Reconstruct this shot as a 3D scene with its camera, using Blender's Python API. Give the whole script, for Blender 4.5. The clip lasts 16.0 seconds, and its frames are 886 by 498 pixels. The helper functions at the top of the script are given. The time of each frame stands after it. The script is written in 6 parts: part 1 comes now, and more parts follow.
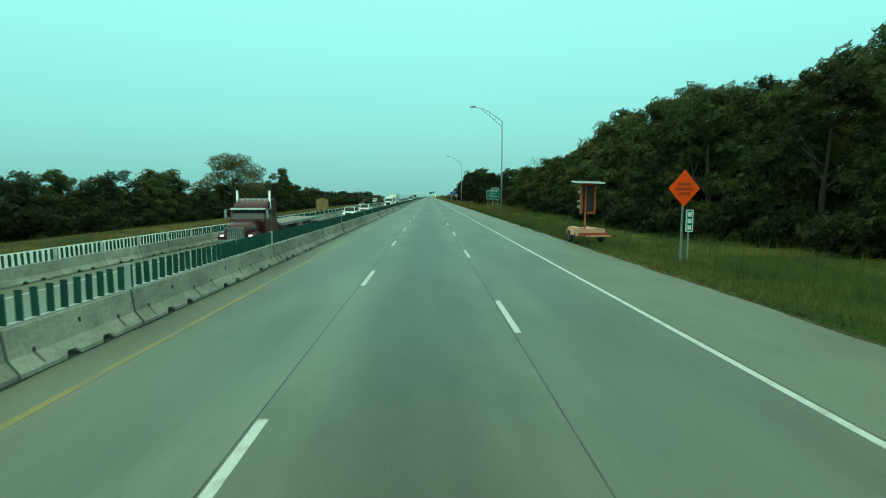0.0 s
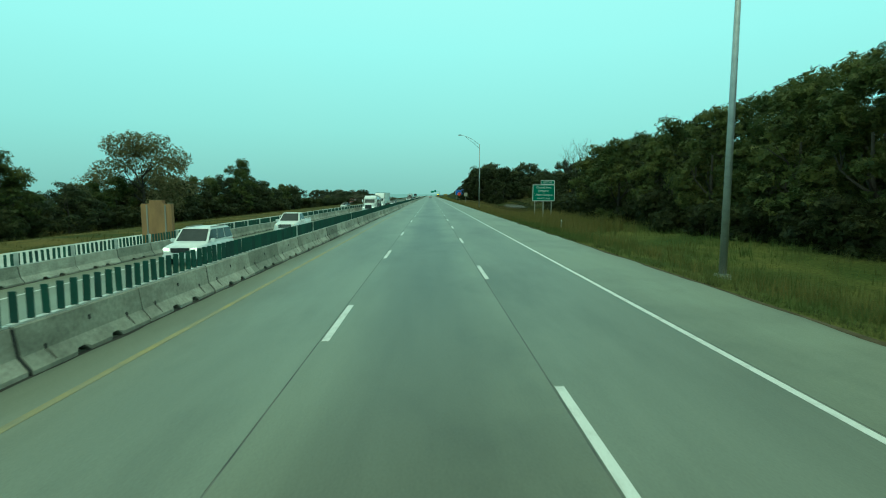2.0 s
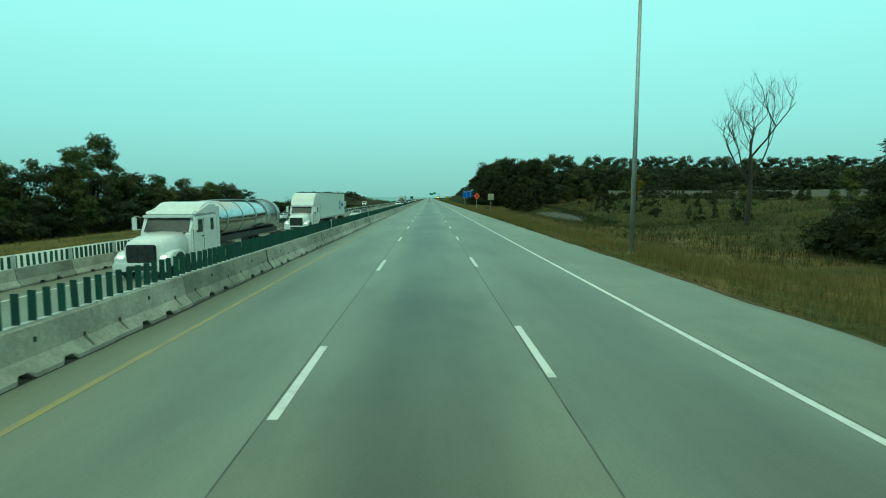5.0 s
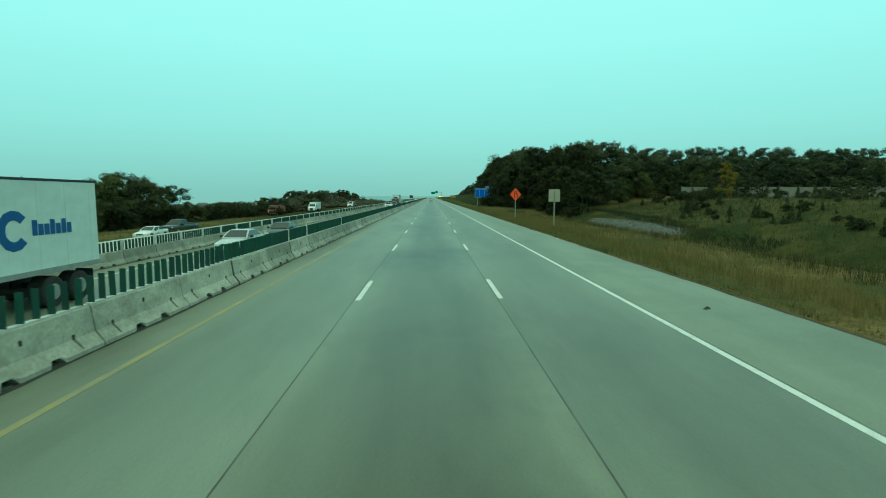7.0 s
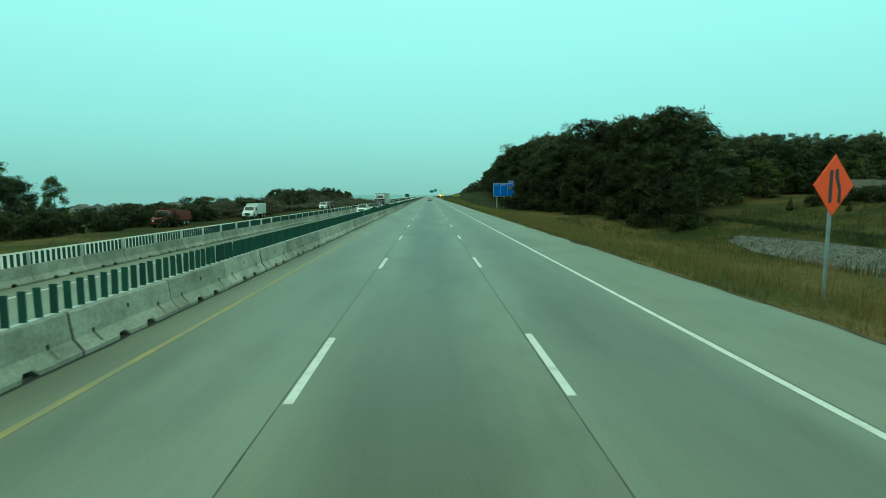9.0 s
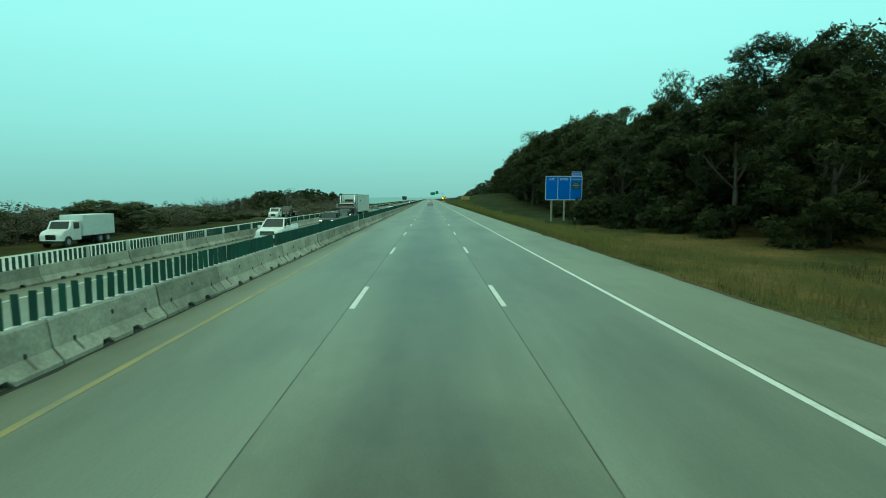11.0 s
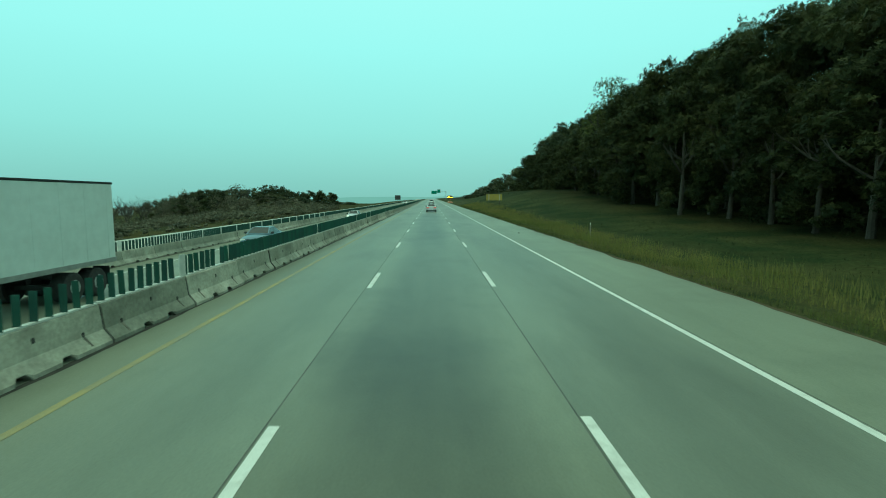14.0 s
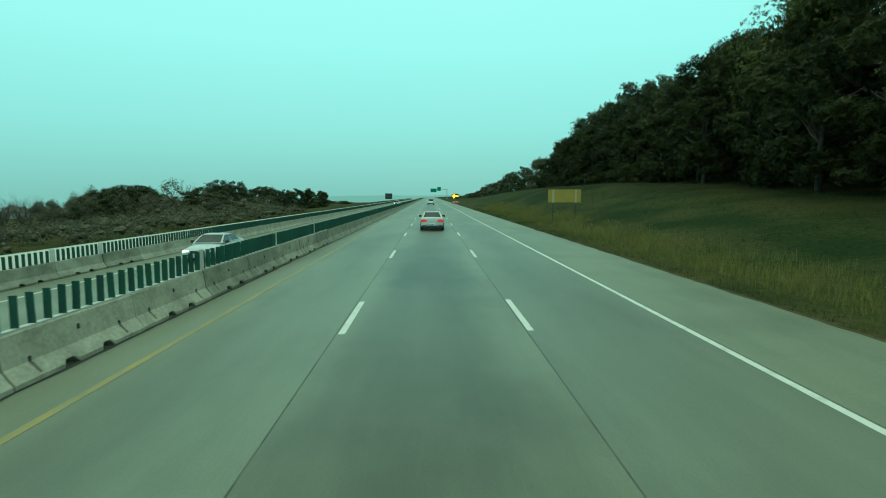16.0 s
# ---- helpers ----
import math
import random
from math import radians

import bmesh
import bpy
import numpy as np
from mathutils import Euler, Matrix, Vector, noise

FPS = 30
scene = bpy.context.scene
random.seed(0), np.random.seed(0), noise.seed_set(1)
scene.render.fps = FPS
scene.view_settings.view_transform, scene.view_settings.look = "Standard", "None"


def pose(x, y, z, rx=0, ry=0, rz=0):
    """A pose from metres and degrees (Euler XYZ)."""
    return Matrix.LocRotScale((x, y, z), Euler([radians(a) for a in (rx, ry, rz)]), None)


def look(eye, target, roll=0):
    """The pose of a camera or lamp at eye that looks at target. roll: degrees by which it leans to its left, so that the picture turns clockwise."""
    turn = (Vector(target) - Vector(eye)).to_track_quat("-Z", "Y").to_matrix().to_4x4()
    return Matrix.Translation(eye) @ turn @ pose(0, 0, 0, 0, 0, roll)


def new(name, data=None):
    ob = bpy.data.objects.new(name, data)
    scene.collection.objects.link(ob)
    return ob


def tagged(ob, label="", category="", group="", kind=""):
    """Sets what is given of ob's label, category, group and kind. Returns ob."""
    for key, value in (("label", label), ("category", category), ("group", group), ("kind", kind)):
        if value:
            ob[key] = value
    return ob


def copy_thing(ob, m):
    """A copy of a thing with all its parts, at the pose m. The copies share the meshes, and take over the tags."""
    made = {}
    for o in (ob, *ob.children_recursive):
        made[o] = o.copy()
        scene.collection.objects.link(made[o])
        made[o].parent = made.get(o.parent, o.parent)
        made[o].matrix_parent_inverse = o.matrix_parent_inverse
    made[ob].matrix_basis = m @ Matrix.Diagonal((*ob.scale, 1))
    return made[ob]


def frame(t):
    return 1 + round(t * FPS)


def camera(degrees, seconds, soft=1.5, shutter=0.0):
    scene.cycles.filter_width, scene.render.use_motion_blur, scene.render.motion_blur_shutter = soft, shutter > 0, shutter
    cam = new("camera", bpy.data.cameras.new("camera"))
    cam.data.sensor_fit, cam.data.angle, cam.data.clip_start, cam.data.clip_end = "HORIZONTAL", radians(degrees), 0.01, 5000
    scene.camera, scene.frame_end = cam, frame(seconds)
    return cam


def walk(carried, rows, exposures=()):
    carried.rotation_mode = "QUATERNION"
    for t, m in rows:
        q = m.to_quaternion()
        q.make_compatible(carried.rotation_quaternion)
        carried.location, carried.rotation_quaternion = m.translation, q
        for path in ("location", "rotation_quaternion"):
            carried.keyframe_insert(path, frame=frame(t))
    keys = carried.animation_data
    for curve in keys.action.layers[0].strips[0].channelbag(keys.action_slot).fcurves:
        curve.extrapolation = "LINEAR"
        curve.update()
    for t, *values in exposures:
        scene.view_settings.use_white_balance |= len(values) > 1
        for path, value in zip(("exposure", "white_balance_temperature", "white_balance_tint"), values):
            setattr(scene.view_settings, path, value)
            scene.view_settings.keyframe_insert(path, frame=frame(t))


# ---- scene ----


# Camera: a truck cab's view, 2.62 m above the middle lane, running along +y.
cam = camera(81.0, 16.0, soft=1.0, shutter=0.05)
EYE = 2.62
PATH = (  # seconds, x, y, pitch, yaw
    (0.0, 0.127, 0.53, -5.86, -1.52), (0.5, 0.105, 14.15, -5.80, -1.66), (1.0, 0.125, 27.82, -5.88, -1.58),
    (1.5, 0.095, 41.50, -5.88, -1.53), (2.0, 0.072, 55.20, -5.98, -1.36), (2.5, 0.010, 68.45, -5.40, -1.47),
    (3.0, 0.035, 82.02, -5.78, -1.48), (3.5, 0.040, 95.69, -5.81, -1.51), (4.0, 0.036, 109.54, -5.77, -1.52),
    (6.5, 0.042, 178.19, -5.65, -1.36), (7.0, 0.035, 192.09, -5.78, -1.32), (7.5, 0.020, 205.90, -5.82, -1.32),
    (8.0, -0.025, 219.78, -5.84, -1.44), (8.5, -0.055, 233.65, -6.05, -1.60), (9.0, -0.038, 247.50, -5.92, -1.50),
    (11.5, 0.046, 316.47, -5.63, -1.40), (12.0, 0.018, 330.37, -5.65, -1.44), (12.5, 0.016, 344.23, -5.68, -1.34),
    (13.0, 0.015, 358.05, -5.81, -1.27), (13.5, -0.015, 371.72, -5.62, -1.36), (14.0, -0.021, 385.22, -5.69, -1.31),
    (14.5, -0.056, 398.80, -5.86, -1.30), (15.0, -0.090, 411.95, -5.82, -1.36), (15.5, -0.112, 425.60, -5.83, -1.39),
    (16.0, -0.134, 439.18, -5.84, -1.42))
walk(cam, [(t, pose(x, y, EYE, 90 + p, 0, a)) for t, x, y, p, a in PATH],
     exposures=[(0.0, -0.35, 6240, -45), (16.0, -0.35, 6240, -45)])

# ---- light: a flat overcast sky, brighter overhead than at the hazy horizon ----
world = bpy.data.worlds.new("overcast")
scene.world = world
world.use_nodes = True
wn, wl = world.node_tree.nodes, world.node_tree.links
wn.clear()
w_out, w_bg = wn.new("ShaderNodeOutputWorld"), wn.new("ShaderNodeBackground")
w_sky = wn.new("ShaderNodeTexSky")
w_sky.sky_type, w_sky.sun_disc = "NISHITA", False
w_sky.sun_elevation, w_sky.sun_rotation = radians(50), radians(200)
w_sky.dust_density, w_sky.air_density = 4.0, 1.0
w_geo, w_sep, w_ramp = wn.new("ShaderNodeTexCoord"), wn.new("ShaderNodeSeparateXYZ"), wn.new("ShaderNodeValToRGB")
w_cloud, w_mul, w_add, w_scale = wn.new("ShaderNodeTexNoise"), wn.new("ShaderNodeMixRGB"), wn.new("ShaderNodeMixRGB"), wn.new("ShaderNodeMixRGB")
el = w_ramp.color_ramp.elements
el[0].position, el[0].color = 0.0, (0.44, 0.66, 0.74, 1)
el[1].position, el[1].color = 1.0, (1.25, 1.20, 1.12, 1)
for pos, col in ((0.02, (0.46, 0.70, 0.80, 1)), (0.12, (0.56, 0.90, 1.05, 1)), (0.26, (0.66, 1.08, 1.29, 1)), (0.42, (0.75, 1.16, 1.40, 1)), (0.6, (1.05, 1.12, 1.12, 1))):
    e = el.new(pos)
    e.color = col
wl.new(w_geo.outputs["Generated"], w_sep.inputs[0])
wl.new(w_sep.outputs["Z"], w_ramp.inputs[0])
w_cloud.inputs["Scale"].default_value, w_cloud.inputs["Detail"].default_value = 1.6, 3
wl.new(w_geo.outputs["Generated"], w_cloud.inputs["Vector"])
w_mul.blend_type, w_mul.inputs[0].default_value = "OVERLAY", 0.10
wl.new(w_ramp.outputs[0], w_mul.inputs[1])
wl.new(w_cloud.outputs["Fac"], w_mul.inputs[2])
w_scale.blend_type, w_scale.inputs[0].default_value, w_scale.inputs[2].default_value = "MULTIPLY", 1.0, (0.012, 0.012, 0.012, 1)
wl.new(w_sky.outputs[0], w_scale.inputs[1])
w_add.blend_type, w_add.inputs[0].default_value = "ADD", 1.0
wl.new(w_mul.outputs[0], w_add.inputs[1])
wl.new(w_scale.outputs[0], w_add.inputs[2])
wl.new(w_add.outputs[0], w_bg.inputs["Color"])
w_bg.inputs["Strength"].default_value = 1.0
wl.new(w_bg.outputs[0], w_out.inputs[0])

sun_data = bpy.data.lights.new("sun", "SUN")
sun_data.energy, sun_data.angle, sun_data.color = 0.7, radians(40), (1.0, 0.90, 0.78)
sun = new("sun", sun_data)
sun.matrix_world = look((0, 0, 60), (14, 24, 0))

# ---- materials ----


def mat(name, color, rough=0.7, metal=0.0, second=None, scale=1.0, stretch=(1, 1, 1), detail=6, bump=0.0, fine=0.0, fine_scale=40.0, random=0.0, island=0.0, spec=0.5, lo=0.35, hi=0.65, coat=0.0, stain=0.0, stain_scale=0.3, stain_stretch=(1, 1, 1)):
    """A surface that varies between two colours in broad patches, with a finer grain over it and some relief."""
    m = bpy.data.materials.new(name)
    m.use_nodes = True
    n, l = m.node_tree.nodes, m.node_tree.links
    b = n["Principled BSDF"]
    b.inputs["Roughness"].default_value, b.inputs["Metallic"].default_value = rough, metal
    b.inputs["Specular IOR Level"].default_value = spec
    b.inputs["Coat Weight"].default_value = coat
    b.inputs["Base Color"].default_value = (*color, 1)
    out = None
    geo, mp = n.new("ShaderNodeNewGeometry"), n.new("ShaderNodeMapping")
    mp.inputs["Scale"].default_value = stretch
    l.new(geo.outputs["Position"], mp.inputs["Vector"])
    if second:
        t, r, mix = n.new("ShaderNodeTexNoise"), n.new("ShaderNodeMapRange"), n.new("ShaderNodeMixRGB")
        t.inputs["Scale"].default_value, t.inputs["Detail"].default_value, t.inputs["Roughness"].default_value = scale, detail, 0.6
        l.new(mp.outputs[0], t.inputs["Vector"])
        r.inputs["From Min"].default_value, r.inputs["From Max"].default_value = lo, hi
        l.new(t.outputs["Fac"], r.inputs["Value"])
        l.new(r.outputs[0], mix.inputs[0])
        mix.inputs[1].default_value, mix.inputs[2].default_value = (*color, 1), (*second, 1)
        out = mix.outputs[0]
    if stain:
        st, sm, sr, sx = n.new("ShaderNodeTexNoise"), n.new("ShaderNodeMapping"), n.new("ShaderNodeMapRange"), n.new("ShaderNodeMixRGB")
        sm.inputs["Scale"].default_value, sm.inputs["Location"].default_value = stain_stretch, (3.7, 11.3, 5.1)
        l.new(geo.outputs["Position"], sm.inputs["Vector"])
        l.new(sm.outputs[0], st.inputs["Vector"])
        st.inputs["Scale"].default_value, st.inputs["Detail"].default_value, st.inputs["Roughness"].default_value = stain_scale, 5, 0.65
        sr.inputs["From Min"].default_value, sr.inputs["From Max"].default_value = 0.48, 0.68
        sr.inputs["To Min"].default_value, sr.inputs["To Max"].default_value = 1.0, 1.0 - stain
        l.new(st.outputs["Fac"], sr.inputs["Value"])
        sx.blend_type, sx.inputs[0].default_value = "MULTIPLY", 1.0
        sx.inputs[1].default_value = (*color, 1)
        if out:
            l.new(out, sx.inputs[1])
        l.new(sr.outputs[0], sx.inputs[2])
        out = sx.outputs[0]
    if fine or bump:
        f = n.new("ShaderNodeTexNoise")
        f.inputs["Scale"].default_value, f.inputs["Detail"].default_value = fine_scale, 4
        l.new(geo.outputs["Position"], f.inputs["Vector"])
        if fine:
            mul, br = n.new("ShaderNodeMixRGB"), n.new("ShaderNodeMapRange")
            br.inputs["From Min"].default_value, br.inputs["From Max"].default_value = 0.3, 0.7
            br.inputs["To Min"].default_value, br.inputs["To Max"].default_value = 1 - fine, 1 + fine
            l.new(f.outputs["Fac"], br.inputs["Value"])
            mul.blend_type, mul.inputs[0].default_value = "MULTIPLY", 1.0
            mul.inputs[1].default_value = (*color, 1)
            if out:
                l.new(out, mul.inputs[1])
            l.new(br.outputs[0], mul.inputs[2])
            out = mul.outputs[0]
        if bump:
            bn = n.new("ShaderNodeBump")
            bn.inputs["Strength"].default_value, bn.inputs["Distance"].default_value = bump, 0.02
            l.new(f.outputs["Fac"], bn.inputs["Height"])
            l.new(bn.outputs[0], b.inputs["Normal"])
    for amount, socket in ((random, "object"), (island, "island")):
        if amount:
            src = n.new("ShaderNodeObjectInfo").outputs["Random"] if socket == "object" else geo.outputs["Random Per Island"]
            hs, vr = n.new("ShaderNodeHueSaturation"), n.new("ShaderNodeMapRange")
            vr.inputs["To Min"].default_value, vr.inputs["To Max"].default_value = 1 - amount, 1 + amount
            l.new(src, vr.inputs["Value"])
            l.new(vr.outputs[0], hs.inputs["Value"])
            hr = n.new("ShaderNodeMapRange")
            hr.inputs["To Min"].default_value, hr.inputs["To Max"].default_value = 0.5 + amount * 0.06, 0.5 - amount * 0.06
            l.new(src, hr.inputs["Value"])
            l.new(hr.outputs[0], hs.inputs["Hue"])
            hs.inputs["Color"].default_value = (*color, 1)
            if out:
                l.new(out, hs.inputs["Color"])
            out = hs.outputs[0]
    if out:
        l.new(out, b.inputs["Base Color"])
    return m


def glow(name, color, strength):
    m = bpy.data.materials.new(name)
    m.use_nodes = True
    b = m.node_tree.nodes["Principled BSDF"]
    b.inputs["Base Color"].default_value = (*color, 1)
    b.inputs["Emission Color"].default_value, b.inputs["Emission Strength"].default_value = (*color, 1), strength
    return m


def leafy(name, color, second, island=0.45, leaf=0.0):
    """Foliage: thin leaves that let some light through, each spray a shade of its own; leaf is the size of the leaves that make up a spray."""
    m = mat(name, color, rough=0.6, second=second, scale=0.25, island=island, random=0.18, spec=0.12)
    n, l = m.node_tree.nodes, m.node_tree.links
    b = n["Principled BSDF"]
    tr, mx, outn = n.new("ShaderNodeBsdfTranslucent"), n.new("ShaderNodeMixShader"), n["Material Output"]
    src = b.inputs["Base Color"].links[0].from_socket
    l.new(src, tr.inputs["Color"])
    mx.inputs[0].default_value = 0.3
    l.new(b.outputs[0], mx.inputs[1])
    l.new(tr.outputs[0], mx.inputs[2])
    last = mx.outputs[0]
    if leaf:
        pos, vor, cut = n.new("ShaderNodeNewGeometry"), n.new("ShaderNodeTexVoronoi"), n.new("ShaderNodeMath")
        gap, hole = n.new("ShaderNodeBsdfTransparent"), n.new("ShaderNodeMixShader")
        vor.inputs["Scale"].default_value = 1 / leaf
        l.new(pos.outputs["Position"], vor.inputs["Vector"])
        cut.operation, cut.inputs[1].default_value = "LESS_THAN", 0.56
        l.new(vor.outputs["Distance"], cut.inputs[0])
        l.new(cut.outputs[0], hole.inputs[0])
        l.new(gap.outputs[0], hole.inputs[1])
        l.new(last, hole.inputs[2])
        last = hole.outputs[0]
    l.new(last, outn.inputs["Surface"])
    return m


ALONG = (1.0, 0.12, 1.0)
M_LANE = mat("lane_concrete", (0.144, 0.158, 0.120), 0.46, second=(0.199, 0.216, 0.166), scale=0.45, stretch=ALONG, stain=0.24, stain_scale=0.22, stain_stretch=(1.6, 0.5, 1), fine=0.10, fine_scale=30, bump=0.15, spec=0.32)
M_LANE_OUT = mat("outer_lane_concrete", (0.131, 0.144, 0.111), 0.47, second=(0.183, 0.199, 0.155), scale=0.45, stretch=ALONG, stain=0.24, stain_scale=0.22, stain_stretch=(1.6, 0.5, 1), fine=0.10, fine_scale=30, bump=0.15, spec=0.32)
M_LANE_MID = mat("worn_lane_concrete", (0.130, 0.138, 0.098), 0.43, second=(0.186, 0.197, 0.143), scale=0.6, stretch=(1.0, 0.10, 1.0), stain=0.40, stain_scale=0.22, stain_stretch=(0.9, 0.55, 1), fine=0.10, fine_scale=30, bump=0.15, spec=0.32)
M_SHOULDER = mat("shoulder_concrete", (0.150, 0.163, 0.120), 0.50, second=(0.200, 0.217, 0.160), scale=0.5, stretch=ALONG, stain=0.2, stain_scale=0.3, fine=0.10, fine_scale=25, bump=0.2, spec=0.32)
M_PALECONCRETE = mat("pale_dry_concrete", (0.34, 0.34, 0.29), 0.6, second=(0.42, 0.42, 0.36), scale=0.4, stretch=ALONG, fine=0.1, fine_scale=20)
M_BROWNBLADES = mat("brown_grass_blades", (0.185, 0.125, 0.050), 0.8, second=(0.125, 0.108, 0.040), scale=0.12, island=0.2, spec=0.03)


def lane_wear(m, middle, half, amount):
    """The oil and tyre band that darkens the middle of a lane and fades out towards its joints."""
    n, l = m.node_tree.nodes, m.node_tree.links
    b = n["Principled BSDF"]
    src = b.inputs["Base Color"].links[0].from_socket
    geo, sep, off, side, band, mul = n.new("ShaderNodeNewGeometry"), n.new("ShaderNodeSeparateXYZ"), n.new("ShaderNodeMath"), n.new("ShaderNodeMath"), n.new("ShaderNodeMapRange"), n.new("ShaderNodeMixRGB")
    uneven, wide, add = n.new("ShaderNodeTexNoise"), n.new("ShaderNodeMapping"), n.new("ShaderNodeMath")
    l.new(geo.outputs["Position"], sep.inputs[0])
    off.operation, off.inputs[1].default_value, side.operation = "SUBTRACT", middle, "ABSOLUTE"
    l.new(sep.outputs["X"], off.inputs[0])
    l.new(off.outputs[0], side.inputs[0])
    wide.inputs["Scale"].default_value = (0.45, 0.15, 1.0)
    uneven.inputs["Scale"].default_value, uneven.inputs["Detail"].default_value = 1.0, 6
    l.new(geo.outputs["Position"], wide.inputs["Vector"])
    l.new(wide.outputs[0], uneven.inputs["Vector"])
    add.operation = "MULTIPLY_ADD"
    add.inputs[1].default_value = 1.4
    l.new(uneven.outputs["Fac"], add.inputs[0])
    l.new(side.outputs[0], add.inputs[2])
    band.interpolation_type = "SMOOTHSTEP"
    band.inputs["From Min"].default_value, band.inputs["From Max"].default_value = 0.7 + half * 0.25, 0.7 + half
    band.inputs["To Min"].default_value, band.inputs["To Max"].default_value = 1.0 - amount, 1.0
    l.new(add.outputs[0], band.inputs["Value"])
    mul.blend_type, mul.inputs[0].default_value = "MULTIPLY", 1.0
    l.new(src, mul.inputs[1])
    l.new(band.outputs[0], mul.inputs[2])
    l.new(mul.outputs[0], b.inputs["Base Color"])


lane_wear(M_LANE_MID, -0.10, 1.75, 0.37)
lane_wear(M_LANE, -3.5, 1.5, 0.14)
lane_wear(M_LANE_OUT, 3.4, 1.5, 0.12)
M_SEAL = mat("joint_sealant", (0.035, 0.035, 0.032), 0.6, second=(0.11, 0.11, 0.09), scale=1.1)
M_WHITE = mat("white_road_paint", (0.62, 0.62, 0.59), 0.6, second=(0.42, 0.42, 0.39), scale=3.0, fine=0.12, fine_scale=60, lo=0.5, hi=0.75)
M_YELLOW = mat("yellow_road_paint", (0.30, 0.25, 0.095), 0.6, second=(0.20, 0.195, 0.125), scale=1.2, fine=0.15, fine_scale=60)
M_BARRIER = mat("barrier_concrete", (0.248, 0.245, 0.195), 0.8, second=(0.375, 0.370, 0.300), scale=1.4, fine=0.16, fine_scale=14, bump=0.3, random=0.3, stain=0.29, stain_scale=1.1, stain_stretch=(1, 0.6, 1.5))
M_DARK = mat("dark_recess", (0.03, 0.03, 0.03), 0.9, second=(0.05, 0.05, 0.045), scale=5)
M_BLADE = mat("green_plastic", (0.006, 0.040, 0.027), 0.55, second=(0.011, 0.056, 0.039), scale=1.0, random=0.25, fine=0.1, fine_scale=20)
M_BLADE_PALE = mat("pale_plastic", (0.55, 0.56, 0.52), 0.5, second=(0.42, 0.44, 0.41), scale=3.0, random=0.1)
M_GRASS = mat("verge_soil_and_grass", (0.0560, 0.0582, 0.0224), 0.95, second=(0.1288, 0.0941, 0.0381), scale=0.14, lo=0.40, hi=0.60, fine=0.35, fine_scale=5.0, bump=0.5, spec=0.03)


def grass_zones(m):
    """Greener turf beside the first wood and on the wooded hill, brown field grass between, hay-coloured field across
    the works, and darker hill tints that put the trees' shade into the colour, over leaf litter.
    """
    n, l = m.node_tree.nodes, m.node_tree.links
    b = n["Principled BSDF"]
    src = b.inputs["Base Color"].links[0].from_socket
    geo, sep = n.new("ShaderNodeNewGeometry"), n.new("ShaderNodeSeparateXYZ")
    l.new(geo.outputs["Position"], sep.inputs[0])
    # The last two tints paint the trees' shade into the slope.
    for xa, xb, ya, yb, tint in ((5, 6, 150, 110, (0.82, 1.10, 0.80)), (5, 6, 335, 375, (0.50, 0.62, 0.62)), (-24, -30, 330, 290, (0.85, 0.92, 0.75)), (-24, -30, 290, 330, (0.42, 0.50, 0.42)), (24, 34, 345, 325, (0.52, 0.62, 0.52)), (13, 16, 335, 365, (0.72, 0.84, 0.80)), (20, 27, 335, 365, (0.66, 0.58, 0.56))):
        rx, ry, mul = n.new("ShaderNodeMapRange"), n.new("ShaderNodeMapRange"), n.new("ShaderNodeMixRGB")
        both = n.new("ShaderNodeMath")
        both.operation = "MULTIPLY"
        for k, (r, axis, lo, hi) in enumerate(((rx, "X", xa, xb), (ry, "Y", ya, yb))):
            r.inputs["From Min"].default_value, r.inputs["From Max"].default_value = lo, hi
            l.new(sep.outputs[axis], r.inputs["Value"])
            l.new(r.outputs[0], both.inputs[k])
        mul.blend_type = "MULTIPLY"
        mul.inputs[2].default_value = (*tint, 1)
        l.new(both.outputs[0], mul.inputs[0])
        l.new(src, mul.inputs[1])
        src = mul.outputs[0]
    l.new(src, b.inputs["Base Color"])


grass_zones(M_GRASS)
M_BLADES = mat("grass_blades", (0.120, 0.112, 0.036), 0.8, second=(0.185, 0.145, 0.055), scale=0.16, island=0.12, spec=0.03)
M_GREENBLADES = mat("green_grass_blades", (0.080, 0.105, 0.032), 0.8, second=(0.130, 0.126, 0.045), scale=0.16, island=0.12, spec=0.03)
# Kept dark: the trees' shade on the slope is part of this colour.
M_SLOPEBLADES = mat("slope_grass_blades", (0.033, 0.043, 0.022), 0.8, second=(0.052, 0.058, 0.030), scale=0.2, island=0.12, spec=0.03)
M_FIELDBLADES = mat("field_grass_blades", (0.080, 0.066, 0.028), 0.8, second=(0.050, 0.054, 0.022), scale=0.1, island=0.2, spec=0.03)
M_YELLOWBLADES = mat("yellow_grass_blades", (0.205, 0.175, 0.062), 0.8, second=(0.145, 0.150, 0.046), scale=0.15, island=0.16, spec=0.03)
M_HAYBLADES = mat("olive_field_blades", (0.085, 0.084, 0.032), 0.8, second=(0.125, 0.108, 0.042), scale=0.12, island=0.12, spec=0.03)
M_GRAVEL = mat("gravel", (0.075, 0.073, 0.062), 0.95, second=(0.115, 0.112, 0.098), scale=0.8, fine=0.4, fine_scale=9, bump=0.8, random=0.3)
M_BARK = mat("bark", (0.036, 0.029, 0.022), 0.95, second=(0.064, 0.054, 0.042), scale=2.0, stretch=(1, 1, 0.2), fine=0.3, fine_scale=14, bump=0.5)
M_LEAF = leafy("dark_oak_leaves", (0.026, 0.032, 0.012), (0.046, 0.050, 0.018), leaf=0.11)
